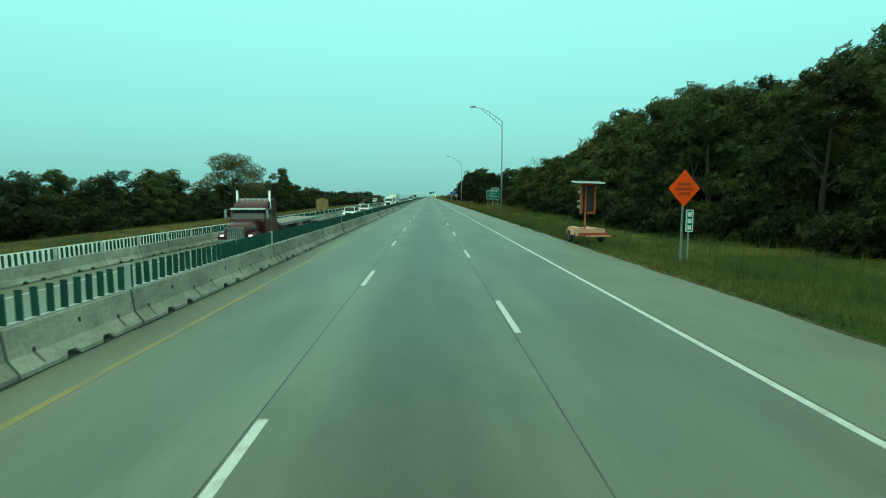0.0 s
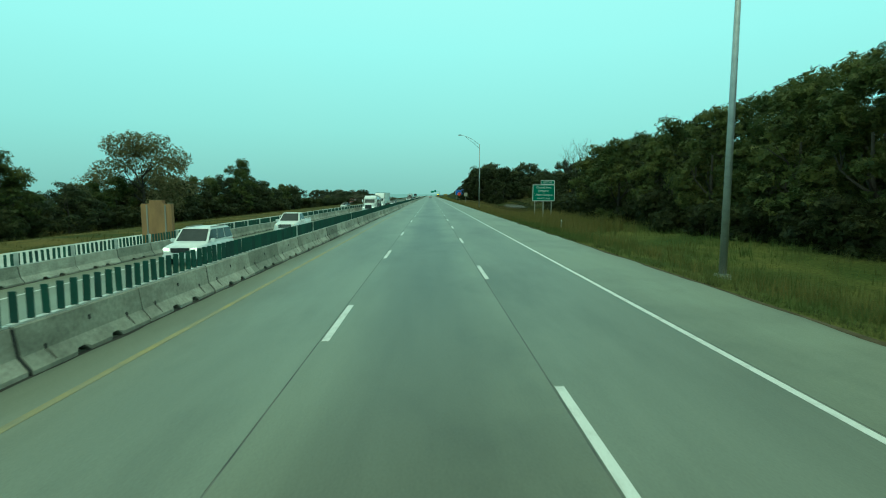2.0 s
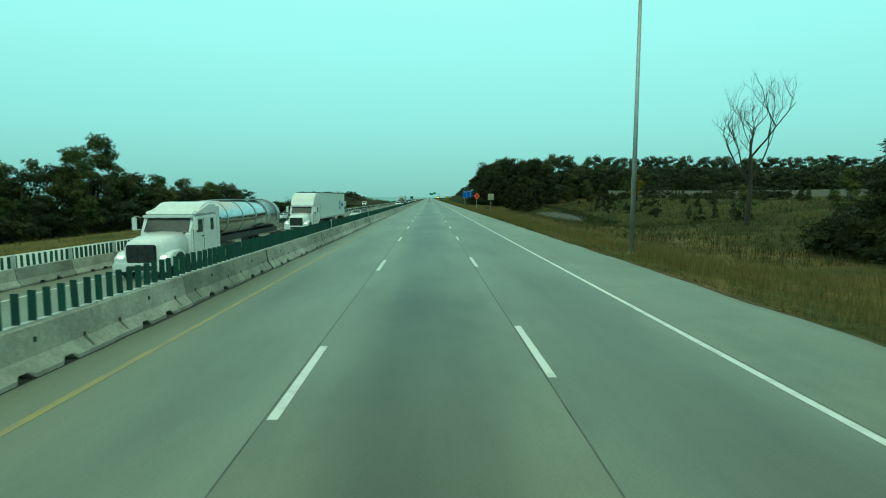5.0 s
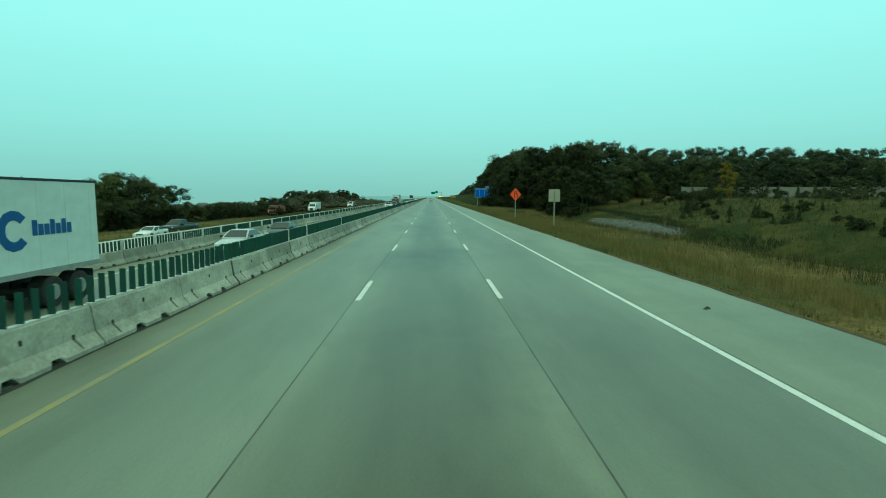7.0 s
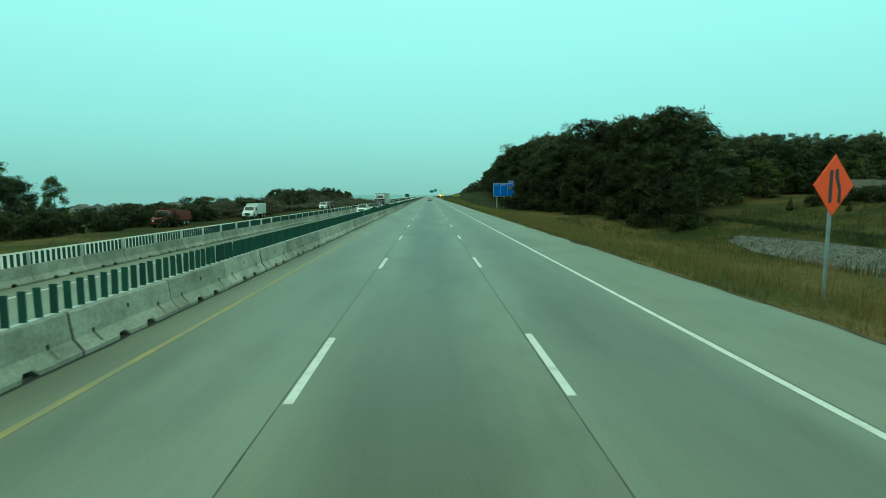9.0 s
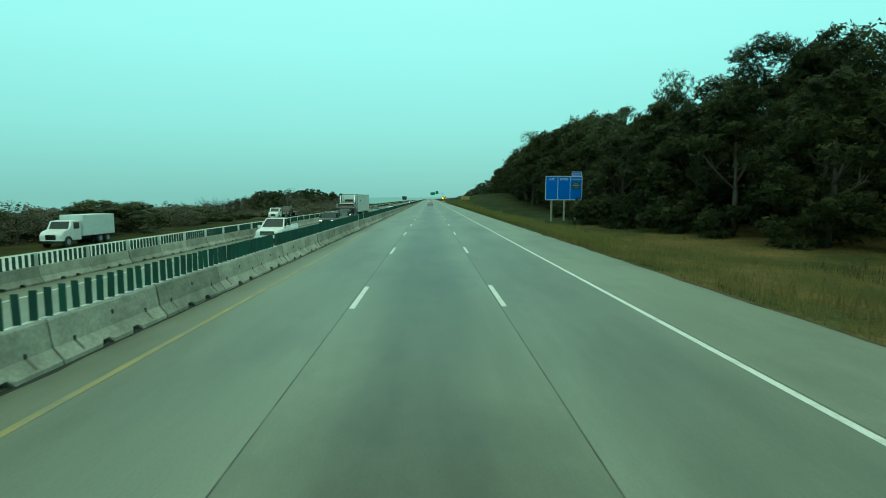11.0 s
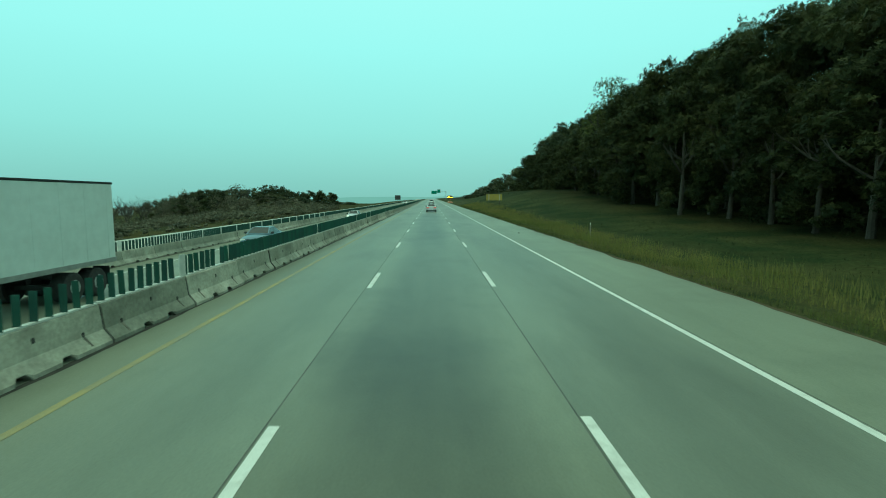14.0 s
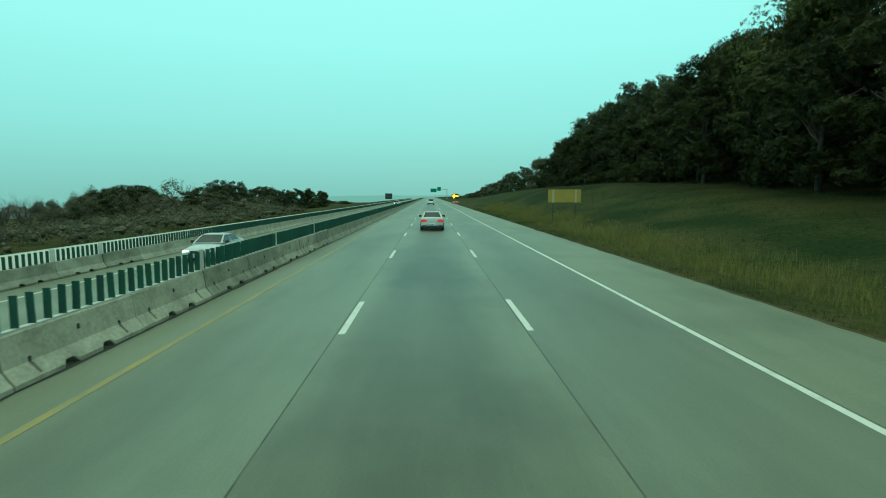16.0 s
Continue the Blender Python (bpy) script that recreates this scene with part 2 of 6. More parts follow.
# Far leaf copies, greyer than the near ones: haze put into the colour.
M_LEAF_FAR = leafy("hazed_oak_leaves", (0.034, 0.042, 0.020), (0.058, 0.065, 0.030), leaf=0.17)
M_LEAF_FAR_B = leafy("hazed_elm_leaves", (0.043, 0.051, 0.022), (0.072, 0.074, 0.032), leaf=0.17)
M_LEAF_B = leafy("elm_leaves", (0.053, 0.070, 0.022), (0.105, 0.112, 0.036), leaf=0.10)
M_LEAF_OLIVE = leafy("cottonwood_leaves", (0.105, 0.098, 0.044), (0.15, 0.138, 0.068), leaf=0.14)
M_LEAF_YELLOW = leafy("turning_leaves", (0.16, 0.13, 0.022), (0.22, 0.16, 0.03))
M_STEEL = mat("galvanised_steel", (0.42, 0.43, 0.43), 0.5, metal=0.7, second=(0.33, 0.34, 0.34), scale=3.0, fine=0.1)
M_WOODPOST = mat("weathered_wood", (0.21, 0.19, 0.155), 0.9, second=(0.30, 0.275, 0.235), scale=2.0, stretch=(1, 1, 0.15), fine=0.2)
M_SIGN_GREEN = mat("green_sheeting", (0.010, 0.16, 0.095), 0.45, second=(0.012, 0.18, 0.11), scale=1.0)
M_SIGN_BLUE = mat("blue_sheeting", (0.010, 0.13, 0.62), 0.45, second=(0.012, 0.15, 0.66), scale=1.0)
M_SIGN_ORANGE = mat("orange_sheeting", (1.0, 0.080, 0.004), 0.45, second=(0.97, 0.074, 0.004), scale=1.0)
M_SIGN_WHITE = mat("white_sheeting", (0.80, 0.80, 0.78), 0.45, second=(0.74, 0.74, 0.72), scale=2.0)
M_SIGN_BACK = mat("bare_sign_back", (0.42, 0.37, 0.26), 0.55, second=(0.36, 0.32, 0.23), scale=1.5, fine=0.08)
M_SIGN_YELLOW = mat("yellow_board_paint", (0.36, 0.27, 0.05), 0.6, second=(0.30, 0.23, 0.055), scale=1.5, fine=0.1)
M_BLACK = mat("black_paint", (0.02, 0.02, 0.02), 0.5, second=(0.03, 0.03, 0.03), scale=2.0)
M_DARKORANGE = mat("faded_legend", (0.45, 0.05, 0.006), 0.5, second=(0.4, 0.05, 0.006), scale=2.0)

# ---- mesh helpers ----


def part(name, bm, material, parent=None, label="", smooth=False):
    """Links a bmesh as one mesh object under a thing or a part."""
    me = bpy.data.meshes.new(name)
    if isinstance(bm, tuple):
        me.from_pydata(*bm)
    else:
        bmesh.ops.recalc_face_normals(bm, faces=bm.faces)
        bm.to_mesh(me)
        bm.free()
    me.materials.append(material)
    if smooth:
        me.polygons.foreach_set("use_smooth", [True] * len(me.polygons))
    ob = new(name, me)
    if parent:
        ob.parent = parent
    if label:
        ob["label"] = label
    return ob


def thing(name, m, label, category, group="", kind=""):
    ob = new(name)
    ob.matrix_basis = m
    return tagged(ob, label, category, group, kind)


def box(bm, x0, x1, y0, y1, z0, z1, bevel=0.0):
    made = bmesh.ops.create_cube(bm, size=1, matrix=Matrix.LocRotScale(((x0 + x1) / 2, (y0 + y1) / 2, (z0 + z1) / 2), None, (x1 - x0, y1 - y0, z1 - z0)))
    if bevel:
        edges = {e for v in made["verts"] for e in v.link_edges}
        bmesh.ops.bevel(bm, geom=list(edges), offset=bevel, segments=2, affect="EDGES")
    return bm


def tube(bm, points, radii, sides=8, caps=True):
    """A tapering tube through the points."""
    rings, pts = [], [Vector(p) for p in points]
    for i, p in enumerate(pts):
        d = (pts[min(i + 1, len(pts) - 1)] - pts[max(i - 1, 0)]).normalized()
        a = d.orthogonal().normalized()
        if abs(d.z) < 0.999:
            a = d.cross(Vector((0, 0, 1))).normalized()
        b = d.cross(a)
        r = radii[i] if isinstance(radii, (list, tuple)) else radii
        rings.append([bm.verts.new(p + r * (math.cos(k * math.tau / sides) * a + math.sin(k * math.tau / sides) * b)) for k in range(sides)])
    for r0, r1 in zip(rings, rings[1:]):
        for k in range(sides):
            bm.faces.new((r0[k], r0[(k + 1) % sides], r1[(k + 1) % sides], r1[k]))
    if caps:
        bm.faces.new(rings[0][::-1])
        bm.faces.new(rings[-1])
    return bm


def disc_wheel(bm, x, y, z, r, w, sides=24, bevel=0.03):
    """A short cylinder along x with a rounded rim."""
    prof = [(-w / 2, r - bevel), (-w / 2 + bevel, r), (w / 2 - bevel, r), (w / 2, r - bevel)]
    rings = [[bm.verts.new((x + dx, y + rr * math.cos(k * math.tau / sides), z + rr * math.sin(k * math.tau / sides))) for k in range(sides)] for dx, rr in prof]
    for r0, r1 in zip(rings, rings[1:]):
        for k in range(sides):
            bm.faces.new((r0[k], r0[(k + 1) % sides], r1[(k + 1) % sides], r1[k]))
    bm.faces.new(rings[0])
    bm.faces.new(rings[-1][::-1])
    return bm


def prism(bm, outline, axis, a, b):
    """An outline extruded from a to b along the named axis; the outline holds the other two coordinates in order."""
    place = {"x": lambda u, v, s: (s, u, v), "y": lambda u, v, s: (u, s, v), "z": lambda u, v, s: (u, v, s)}[axis]
    r0, r1 = [bm.verts.new(place(u, v, a)) for u, v in outline], [bm.verts.new(place(u, v, b)) for u, v in outline]
    n = len(outline)
    for k in range(n):
        bm.faces.new((r0[k], r0[(k + 1) % n], r1[(k + 1) % n], r1[k]))
    bm.faces.new(r0[::-1])
    bm.faces.new(r1)
    return bm


def lettering(name, words, size, m, material, parent, label=""):
    """Words in the built-in font, as a flat mesh that stands upright facing -y."""
    cu = bpy.data.curves.new(name, "FONT")
    cu.body, cu.size, cu.align_x, cu.align_y, cu.extrude = words, size, "CENTER", "CENTER", 0.004
    tmp = bpy.data.objects.new(name, cu)
    scene.collection.objects.link(tmp)
    me = bpy.data.meshes.new_from_object(tmp.evaluated_get(bpy.context.evaluated_depsgraph_get()))
    bpy.data.objects.remove(tmp)
    me.materials.clear()
    me.materials.append(material)
    ob = new(name, me)
    ob.parent = parent
    ob.matrix_basis = m
    if label:
        ob["label"] = label
    return ob


# ---- the ground and the roads ----
ROAD_END = 1400.0
B1, B2 = -5.72, -16.1           # near faces of the two barrier lines
LOW = -0.92                     # level of the oncoming carriageway
EDGE = 8.15                     # outer edge of the right shoulder


def smooth_step(a, b, v):
    t = min(max((v - a) / (b - a), 0.0), 1.0)
    return t * t * (3 - 2 * t)


def ground_z(x, y):
    """Height of the land: level under the roads, a ditch and rising woods beside the right shoulder, falling fields beyond the median works."""
    bumps = 0.12 * noise.noise((x * 0.11, y * 0.11, 3.0)) + 0.05 * noise.noise((x * 0.5, y * 0.5, 7.0))
    if x > EDGE:
        d = x - EDGE
        fade = smooth_step(0, 3, d)
        first = -0.75 * smooth_step(0, 6, d) + 1.6 * smooth_step(10, 40, d) + 2.0 * smooth_step(40, 120, d)
        level = -1.5 * smooth_step(0, 10, d) + 0.8 * smooth_step(18, 40, d) + 3.0 * smooth_step(36, 62, d)
        e = d - 0.16 * min(max(292 - y, -20.0), 26.0)
        gully = -1.0 * smooth_step(0, 8, d) - 3.4 * smooth_step(8, 22, e) + 2.0 * smooth_step(27, 33.5, e) + 0.8 * smooth_step(33.5, 35, e) + 3.87 * smooth_step(38, 60, d)
        wet = smooth_step(205, 245, y) * (1 - smooth_step(318, 345, y))
        open_land = level * (1 - wet) + gully * wet + 8.0 * smooth_step(90, 300, d)
        hill = -0.4 * smooth_step(0, 4, d) + 0.5 * smooth_step(5, 24, d) + 5.0 * smooth_step(415, 525, y) * (smooth_step(-4, 20, d) - 0.074) + (8.0 * smooth_step(22, 60, d) + 7.0 * smooth_step(60, 300, d)) * smooth_step(335, 420, y) + 2.5 * smooth_step(36, 62, d) * (1 - smooth_step(335, 420, y))
        a, b = smooth_step(140, 180, y), smooth_step(275, 370, y)
        h = first * (1 - a) + open_land * a * (1 - b) + hill * b * (1 - 0.75 * smooth_step(560, 760, y))
        return -0.06 + h + bumps * fade
    if x < -26.0:
        d = -26.0 - x
        fade = smooth_step(0, 5, d)
        valley = smooth_step(240, 330, y)
        low = -0.9 - 1.2 * smooth_step(0, 7, d) - 2.3 * smooth_step(14, 42, d) + 3.0 * smooth_step(70, 260, d)
        low += valley * (-6.0 * smooth_step(36, 95, d) - 3.0 * smooth_step(70, 260, d) - 0.045 * max(0.0, d - 250.0))
        low += 5.6 * math.exp(-((y - 590) / 34) ** 2) * math.exp(-((d - 36) / 15) ** 2)
        return -0.15 + low + bumps * fade
    return -0.25 if x > -6.4 else LOW - 0.25


def axis_steps(stops):
    out = []
    for a, b, step in stops:
        out += list(np.arange(a, b, step))
    return out + [stops[-1][1]]


gx = axis_steps([(-3500, -700, 400), (-700, -120, 40), (-120, -26, 4), (-26, -25.9, 0.1), (-25.9, -6.45, 6.5), (-6.45, -6.35, 0.1), (-6.35, EDGE, 7.3), (EDGE, EDGE + 0.2, 0.1), (EDGE + 0.2, 48, 1.1), (48, 130, 6), (130, 700, 57), (700, 3500, 400)])
gy = axis_steps([(-900, -100, 100), (-100, 560, 2.5), (560, 900, 12), (900, 4600, 250)])
gv = [(x, y, ground_z(x, y)) for y in gy for x in gx]
nx = len(gx)
gf = [(j * nx + i, j * nx + i + 1, (j + 1) * nx + i + 1, (j + 1) * nx + i) for j in range(len(gy) - 1) for i in range(nx - 1)]
GRID_Z = np.array([v[2] for v in gv]).reshape(len(gy), nx)


def lie(x, y):
    """Heights of the ground sheet under many places at once."""
    i = np.clip(np.searchsorted(gx, x) - 1, 0, nx - 2)
    j = np.clip(np.searchsorted(gy, y) - 1, 0, len(gy) - 2)
    ax, ay = np.array(gx), np.array(gy)
    u, v = (x - ax[i]) / (ax[i + 1] - ax[i]), (y - ay[j]) / (ay[j + 1] - ay[j])
    return (GRID_Z[j, i] * (1 - u) + GRID_Z[j, i + 1] * u) * (1 - v) + (GRID_Z[j + 1, i] * (1 - u) + GRID_Z[j + 1, i + 1] * u) * v


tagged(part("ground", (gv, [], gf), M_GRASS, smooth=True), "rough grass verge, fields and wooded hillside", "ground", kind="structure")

road = thing("road", pose(0, 0, 0), "grey concrete motorway carriageways with sealed joints and worn paint", "road", kind="structure")


def strip(name, x0, x1, z, material, label="", y0=-60.0, y1=ROAD_END, step=10.0, depth=0.2):
    """A long slab along the road."""
    bm = bmesh.new()
    ys = np.arange(y0, y1 + 0.1, step)
    rows = [[bm.verts.new((x, y, zz)) for x, zz in ((x0, z - depth), (x0, z), (x1, z), (x1, z - depth))] for y in ys]
    for r0, r1 in zip(rows, rows[1:]):
        for k in range(3):
            bm.faces.new((r0[k], r0[k + 1], r1[k + 1], r1[k]))
    return part(name, bm, material, road, label)


JL, JR = -1.93, 1.74
strip("lane", B1 - 0.6, JL - 0.012, 0.0, M_LANE, "passing lane of mottled grey concrete", depth=1.2)
strip("lane", JL + 0.012, JR - 0.012, 0.0, M_LANE_MID, "middle lane of tyre-darkened concrete")
strip("lane", JR + 0.012, 5.02, 0.0, M_LANE_OUT, "outer lane of grey concrete")
strip("shoulder", 5.04, EDGE, -0.004, M_SHOULDER, "pale concrete shoulder")
strip("lane", B2 - 0.6, B1 - 0.62, LOW, M_SHOULDER, "oncoming carriageway of grey concrete")
strip("lane", -26.0, B2 - 0.62, LOW - 0.03, M_PALECONCRETE, "closed carriageway of pale concrete")
for jx in (JL, JR, 5.03):
    strip("joint", jx - 0.0125, jx + 0.0125, -0.003, M_SEAL, "black joint sealant", depth=0.05)
strip("edge_line", 4.86, 4.985, 0.004, M_WHITE, "solid white edge line", depth=0.006)
strip("edge_line", -4.80, -4.67, 0.004, M_YELLOW, "worn solid yellow line", depth=0.006)
strip("edge_line", -8.45, -8.33, LOW + 0.005, M_WHITE, "solid white edge line", depth=0.006)
strip("edge_line", -14.6, -14.48, LOW + 0.005, M_WHITE, "solid white edge line", depth=0.006)

# soil and grit washed over the rim of the shoulder
edge_rng = random.Random(12)
bm = bmesh.new()
ys = np.arange(-10.0, 560.0, 0.55)
rim = [(bm.verts.new((EDGE - 0.03 - 0.22 * max(0.0, noise.noise((y * 0.35, 2.0, 1.0)) + 0.25) - edge_rng.uniform(0, 0.05), y, 0.0)), bm.verts.new((EDGE + 0.02, y, 0.002)), bm.verts.new((EDGE + 0.02, y, -0.10))) for y in ys]
for a, b in zip(rim, rim[1:]):
    bm.faces.new((a[0], a[1], b[1], b[0]))
    bm.faces.new((a[1], a[2], b[2], b[1]))
part("soil_edge", bm, mat("washed_soil", (0.055, 0.045, 0.028), 0.95, second=(0.10, 0.085, 0.055), scale=1.5, fine=0.3, fine_scale=20, spec=0.05), road, "dark soil washed over the shoulder rim")

# Dark strips at the barrier feet: dirt, with the gap's shadow painted in.
M_DIRT_SHADOW = mat("dirt_and_gap_shadow", (0.022, 0.021, 0.017), 0.8, second=(0.055, 0.052, 0.042), scale=2.2, fine=0.3, fine_scale=25, lo=0.45, hi=0.8)
for x, z, wide in ((B1, 0.0, 0.085), (B2, LOW, 0.11)):
    bm = bmesh.new()
    pairs = []
    for y in np.arange(-10.0, 620.0, 0.4):
        w = wide * (0.55 + 0.9 * max(0.0, noise.noise((y * 0.9, x, 0.0)) + 0.3)) + edge_rng.uniform(0, 0.02)
        pairs.append((bm.verts.new((x - 0.06, y, z + 0.003)), bm.verts.new((x + w, y, z + 0.003))))
    for a, b in zip(pairs, pairs[1:]):
        bm.faces.new((a[0], a[1], b[1], b[0]))
    part("dirt_line", bm, M_DIRT_SHADOW, road, "dark strip of dirt and painted gap shadow along the barrier foot")

bm = bmesh.new()
box(bm, -0.065, 0.065, -3.05, 0, -0.002, 0.004)
dash = part("lane_dash", bm, M_WHITE, road, "white lane dash")
dash.location = (1.83, 13.29 - 24.38, 0)
for k in range(-3, 62):
    for x, shift in ((1.83, 0.0), (-1.83, 5.35 - 12.19 if k < 8 else (min(12.0, 9.63 + 0.4 * (k - 8)) - 12.19 if k > 7 else 9.63 - 12.19))):
        if k == -2 and x > 0:
            continue
        d2 = dash.copy()
        scene.collection.objects.link(d2)
        d2.location = (x, 13.29 + 12.19 * k + shift, 0)

# ---- the barrier lines ----
SECTION, FIRST = 3.222, 1.415           # the line beside the passing lane
SECTION_B, FIRST_B = 3.269, 0.823       # the line across the oncoming carriageway
END = 470.0
M_STREAK = mat("rust_and_water_streak", (0.085, 0.078, 0.060), 0.85, second=(0.15, 0.14, 0.11), scale=9.0, random=0.3)


def barrier_body(y0, y1):
    """A safety-shape barrier section with drain notches along its foot; its near face is at x = 0."""
    bm = bmesh.new()
    full = ((0, 0), (0, 0.07), (-0.155, 0.27), (-0.215, 0.70), (-0.235, 0.72), (-0.365, 0.72), (-0.385, 0.70), (-0.445, 0.27), (-0.60, 0.07), (-0.60, 0))
    notch = ((-0.050, 0.105), (-0.050, 0.12), (-0.155, 0.27), (-0.215, 0.70), (-0.235, 0.72), (-0.365, 0.72), (-0.385, 0.70), (-0.445, 0.27), (-0.550, 0.12), (-0.550, 0.105))
    half = tuple(((a[0] + b[0]) / 2, (a[1] + b[1]) / 2) for a, b in zip(full, notch))
    L = y1 - y0
    n = len(full)
    rings = []
    for a, outline in ((0, full), (0.96, full), (1.0, half), (1.05, notch), (1.22, notch), (1.27, half), (1.31, full), (L - 1.29, full), (L - 1.25, half), (L - 1.20, notch), (L - 1.03, notch), (L - 0.98, half), (L - 0.94, full), (L, full)):
        rings.append([bm.verts.new((x, y0 + a, z)) for x, z in outline])
    for r0, r1 in zip(rings, rings[1:]):
        for k in range(n):
            bm.faces.new((r0[k], r0[(k + 1) % n], r1[(k + 1) % n], r1[k]))
    bm.faces.new(rings[0][::-1])
    bm.faces.new(rings[-1])
    return bm


def face_x(z):
    """The near face of a section at height z above its foot."""
    return -0.155 * (z - 0.07) / 0.20 if z < 0.27 else -0.155 - 0.06 * (z - 0.27) / 0.43


barrier = thing("concrete_barrier", pose(B1, FIRST, 0), "grey concrete safety barrier section with drain notches", "barrier", "median barrier sections")
part("body", barrier_body(0.020, SECTION - 0.020), M_BARRIER, barrier)
bm = bmesh.new()
prism(bm, ((-0.02, 0.0), (-0.022, 0.075), (-0.175, 0.28), (-0.233, 0.685), (-0.367, 0.685), (-0.425, 0.28), (-0.578, 0.075), (-0.58, 0.0)), "y", -0.0195, 0.0195)
part("joint_key", bm, M_DARK, barrier, "dark joint between sections")
for yy, zz in ((0.50, 0.30), (1.60, 0.50), (2.66, 0.30)):
    bm = bmesh.new()
    x = face_x(zz)
    prism(bm, ((yy - 0.028, zz - 0.04), (yy + 0.028, zz - 0.04), (yy + 0.028, zz + 0.025), (yy + 0.012, zz + 0.045), (yy - 0.012, zz + 0.045), (yy - 0.028, zz + 0.025)), "x", x - 0.05, x + 0.010)
    part("lifting_slot", bm, M_DARK, barrier, "dark lifting slot")
    if zz < 0.4:
        bm = bmesh.new()
        top, low = [bm.verts.new((face_x(0.262) + 0.004, yy + w, 0.262)) for w in (-0.035, 0.035)], [bm.verts.new((face_x(0.10) + 0.004, yy + 0.03 + w, 0.10)) for w in (0.02, -0.02)]
        bm.faces.new(top + low)
        made = bmesh.ops.extrude_face_region(bm, geom=bm.faces[:])
        bmesh.ops.translate(bm, vec=(-0.006, 0, 0), verts=[v for v in made["geom"] if isinstance(v, bmesh.types.BMVert)])
        part("rust_streak", bm, M_STREAK, barrier, "dark rust and water streak")
plain_barrier = thing("concrete_barrier", pose(B2, FIRST_B, LOW), "grey concrete safety barrier section with drain notches", "barrier", "median barrier sections")
part("body", barrier_body(0.022, SECTION_B - 0.022), M_BARRIER, plain_barrier)
bm = bmesh.new()
prism(bm, ((-0.02, 0.0), (-0.022, 0.075), (-0.175, 0.28), (-0.233, 0.685), (-0.367, 0.685), (-0.425, 0.28), (-0.578, 0.075), (-0.58, 0.0)), "y", -0.0215, 0.0215)
part("joint_key", bm, M_DARK, plain_barrier, "dark joint between sections")


def glare_screen(m, length):
    """Ten upright blades on a base rail, as long as one barrier section."""
    t = thing("glare_screen", m, "row of dark green upright glare blades on a barrier", "glare screen", "glare screens on the barriers")
    bm = bmesh.new()
    box(bm, -0.05, 0.05, 0.03, length - 0.03, 0.0, 0.03)
    part("rail", bm, M_BLADE_PALE, t, "pale base rail")
    bm = bmesh.new()
    prism(bm, ((-0.060, -0.012), (-0.02, 0.012), (0.02, 0.012), (0.060, -0.012), (0.02, -0.004), (-0.02, -0.004)), "z", 0.03, 0.50)
    first = part("blade", bm, M_BLADE, t)
    for k in range(10):
        b = first if k == 0 else first.copy()
        if k:
            scene.collection.objects.link(b)
        b.matrix_basis = Matrix.Translation((0, length * (k + 0.5) / 10, 0)) @ pose(0, 0, 0, random.uniform(-1.5, 1.5), random.uniform(-1.5, 1.5), 6 + random.uniform(-6, 6))
    return t


screen = glare_screen(pose(B1 - 0.30, FIRST, 0.72), SECTION)
screen_b = glare_screen(pose(B2 - 0.30, FIRST_B, 0.72 + LOW), SECTION_B)
marker_bm = bmesh.new()
box(marker_bm, -0.10, 0.10, -0.012, 0.012, 0.0, 0.56, 0.004)
marker = tagged(part("barrier_marker", marker_bm, M_BLADE_PALE), "pale upright marker post on a barrier", "marker post", "barrier markers")
marker.matrix_basis = pose(B2 - 0.28, FIRST_B + SECTION_B, 0.70 + LOW, 0, 0, 12)

rng = random.Random(5)
SCREEN_B_END = 160.0
for k in range(1, int((END - FIRST) / SECTION)):
    y = FIRST + SECTION * k
    copy_thing(barrier, pose(B1 + rng.uniform(-0.02, 0.02), y, 0, 0, 0, rng.uniform(-0.25, 0.25)))
    s2 = copy_thing(screen, pose(B1 - 0.30, y, 0.72))
    if rng.random() < 0.14 and y > 80:
        bpy.data.objects.remove(rng.choice([o for o in s2.children if o.name.startswith("blade")]))
    if rng.random() < 0.18:
        copy_thing(marker, pose(B1 - 0.28, y, 0.70, 0, 0, 76))
for k in range(1, int((END - FIRST_B) / SECTION_B)):
    y = FIRST_B + SECTION_B * k
    copy_thing(plain_barrier, pose(B2 + rng.uniform(-0.02, 0.02), y, LOW, 0, 0, rng.uniform(-0.25, 0.25)))
    if y < SCREEN_B_END:
        copy_thing(screen_b, pose(B2 - 0.30, y, 0.72 + LOW))
    if k > 1:
        copy_thing(marker, pose(B2 - 0.28, y, 0.70 + LOW, 0, 0, 12))


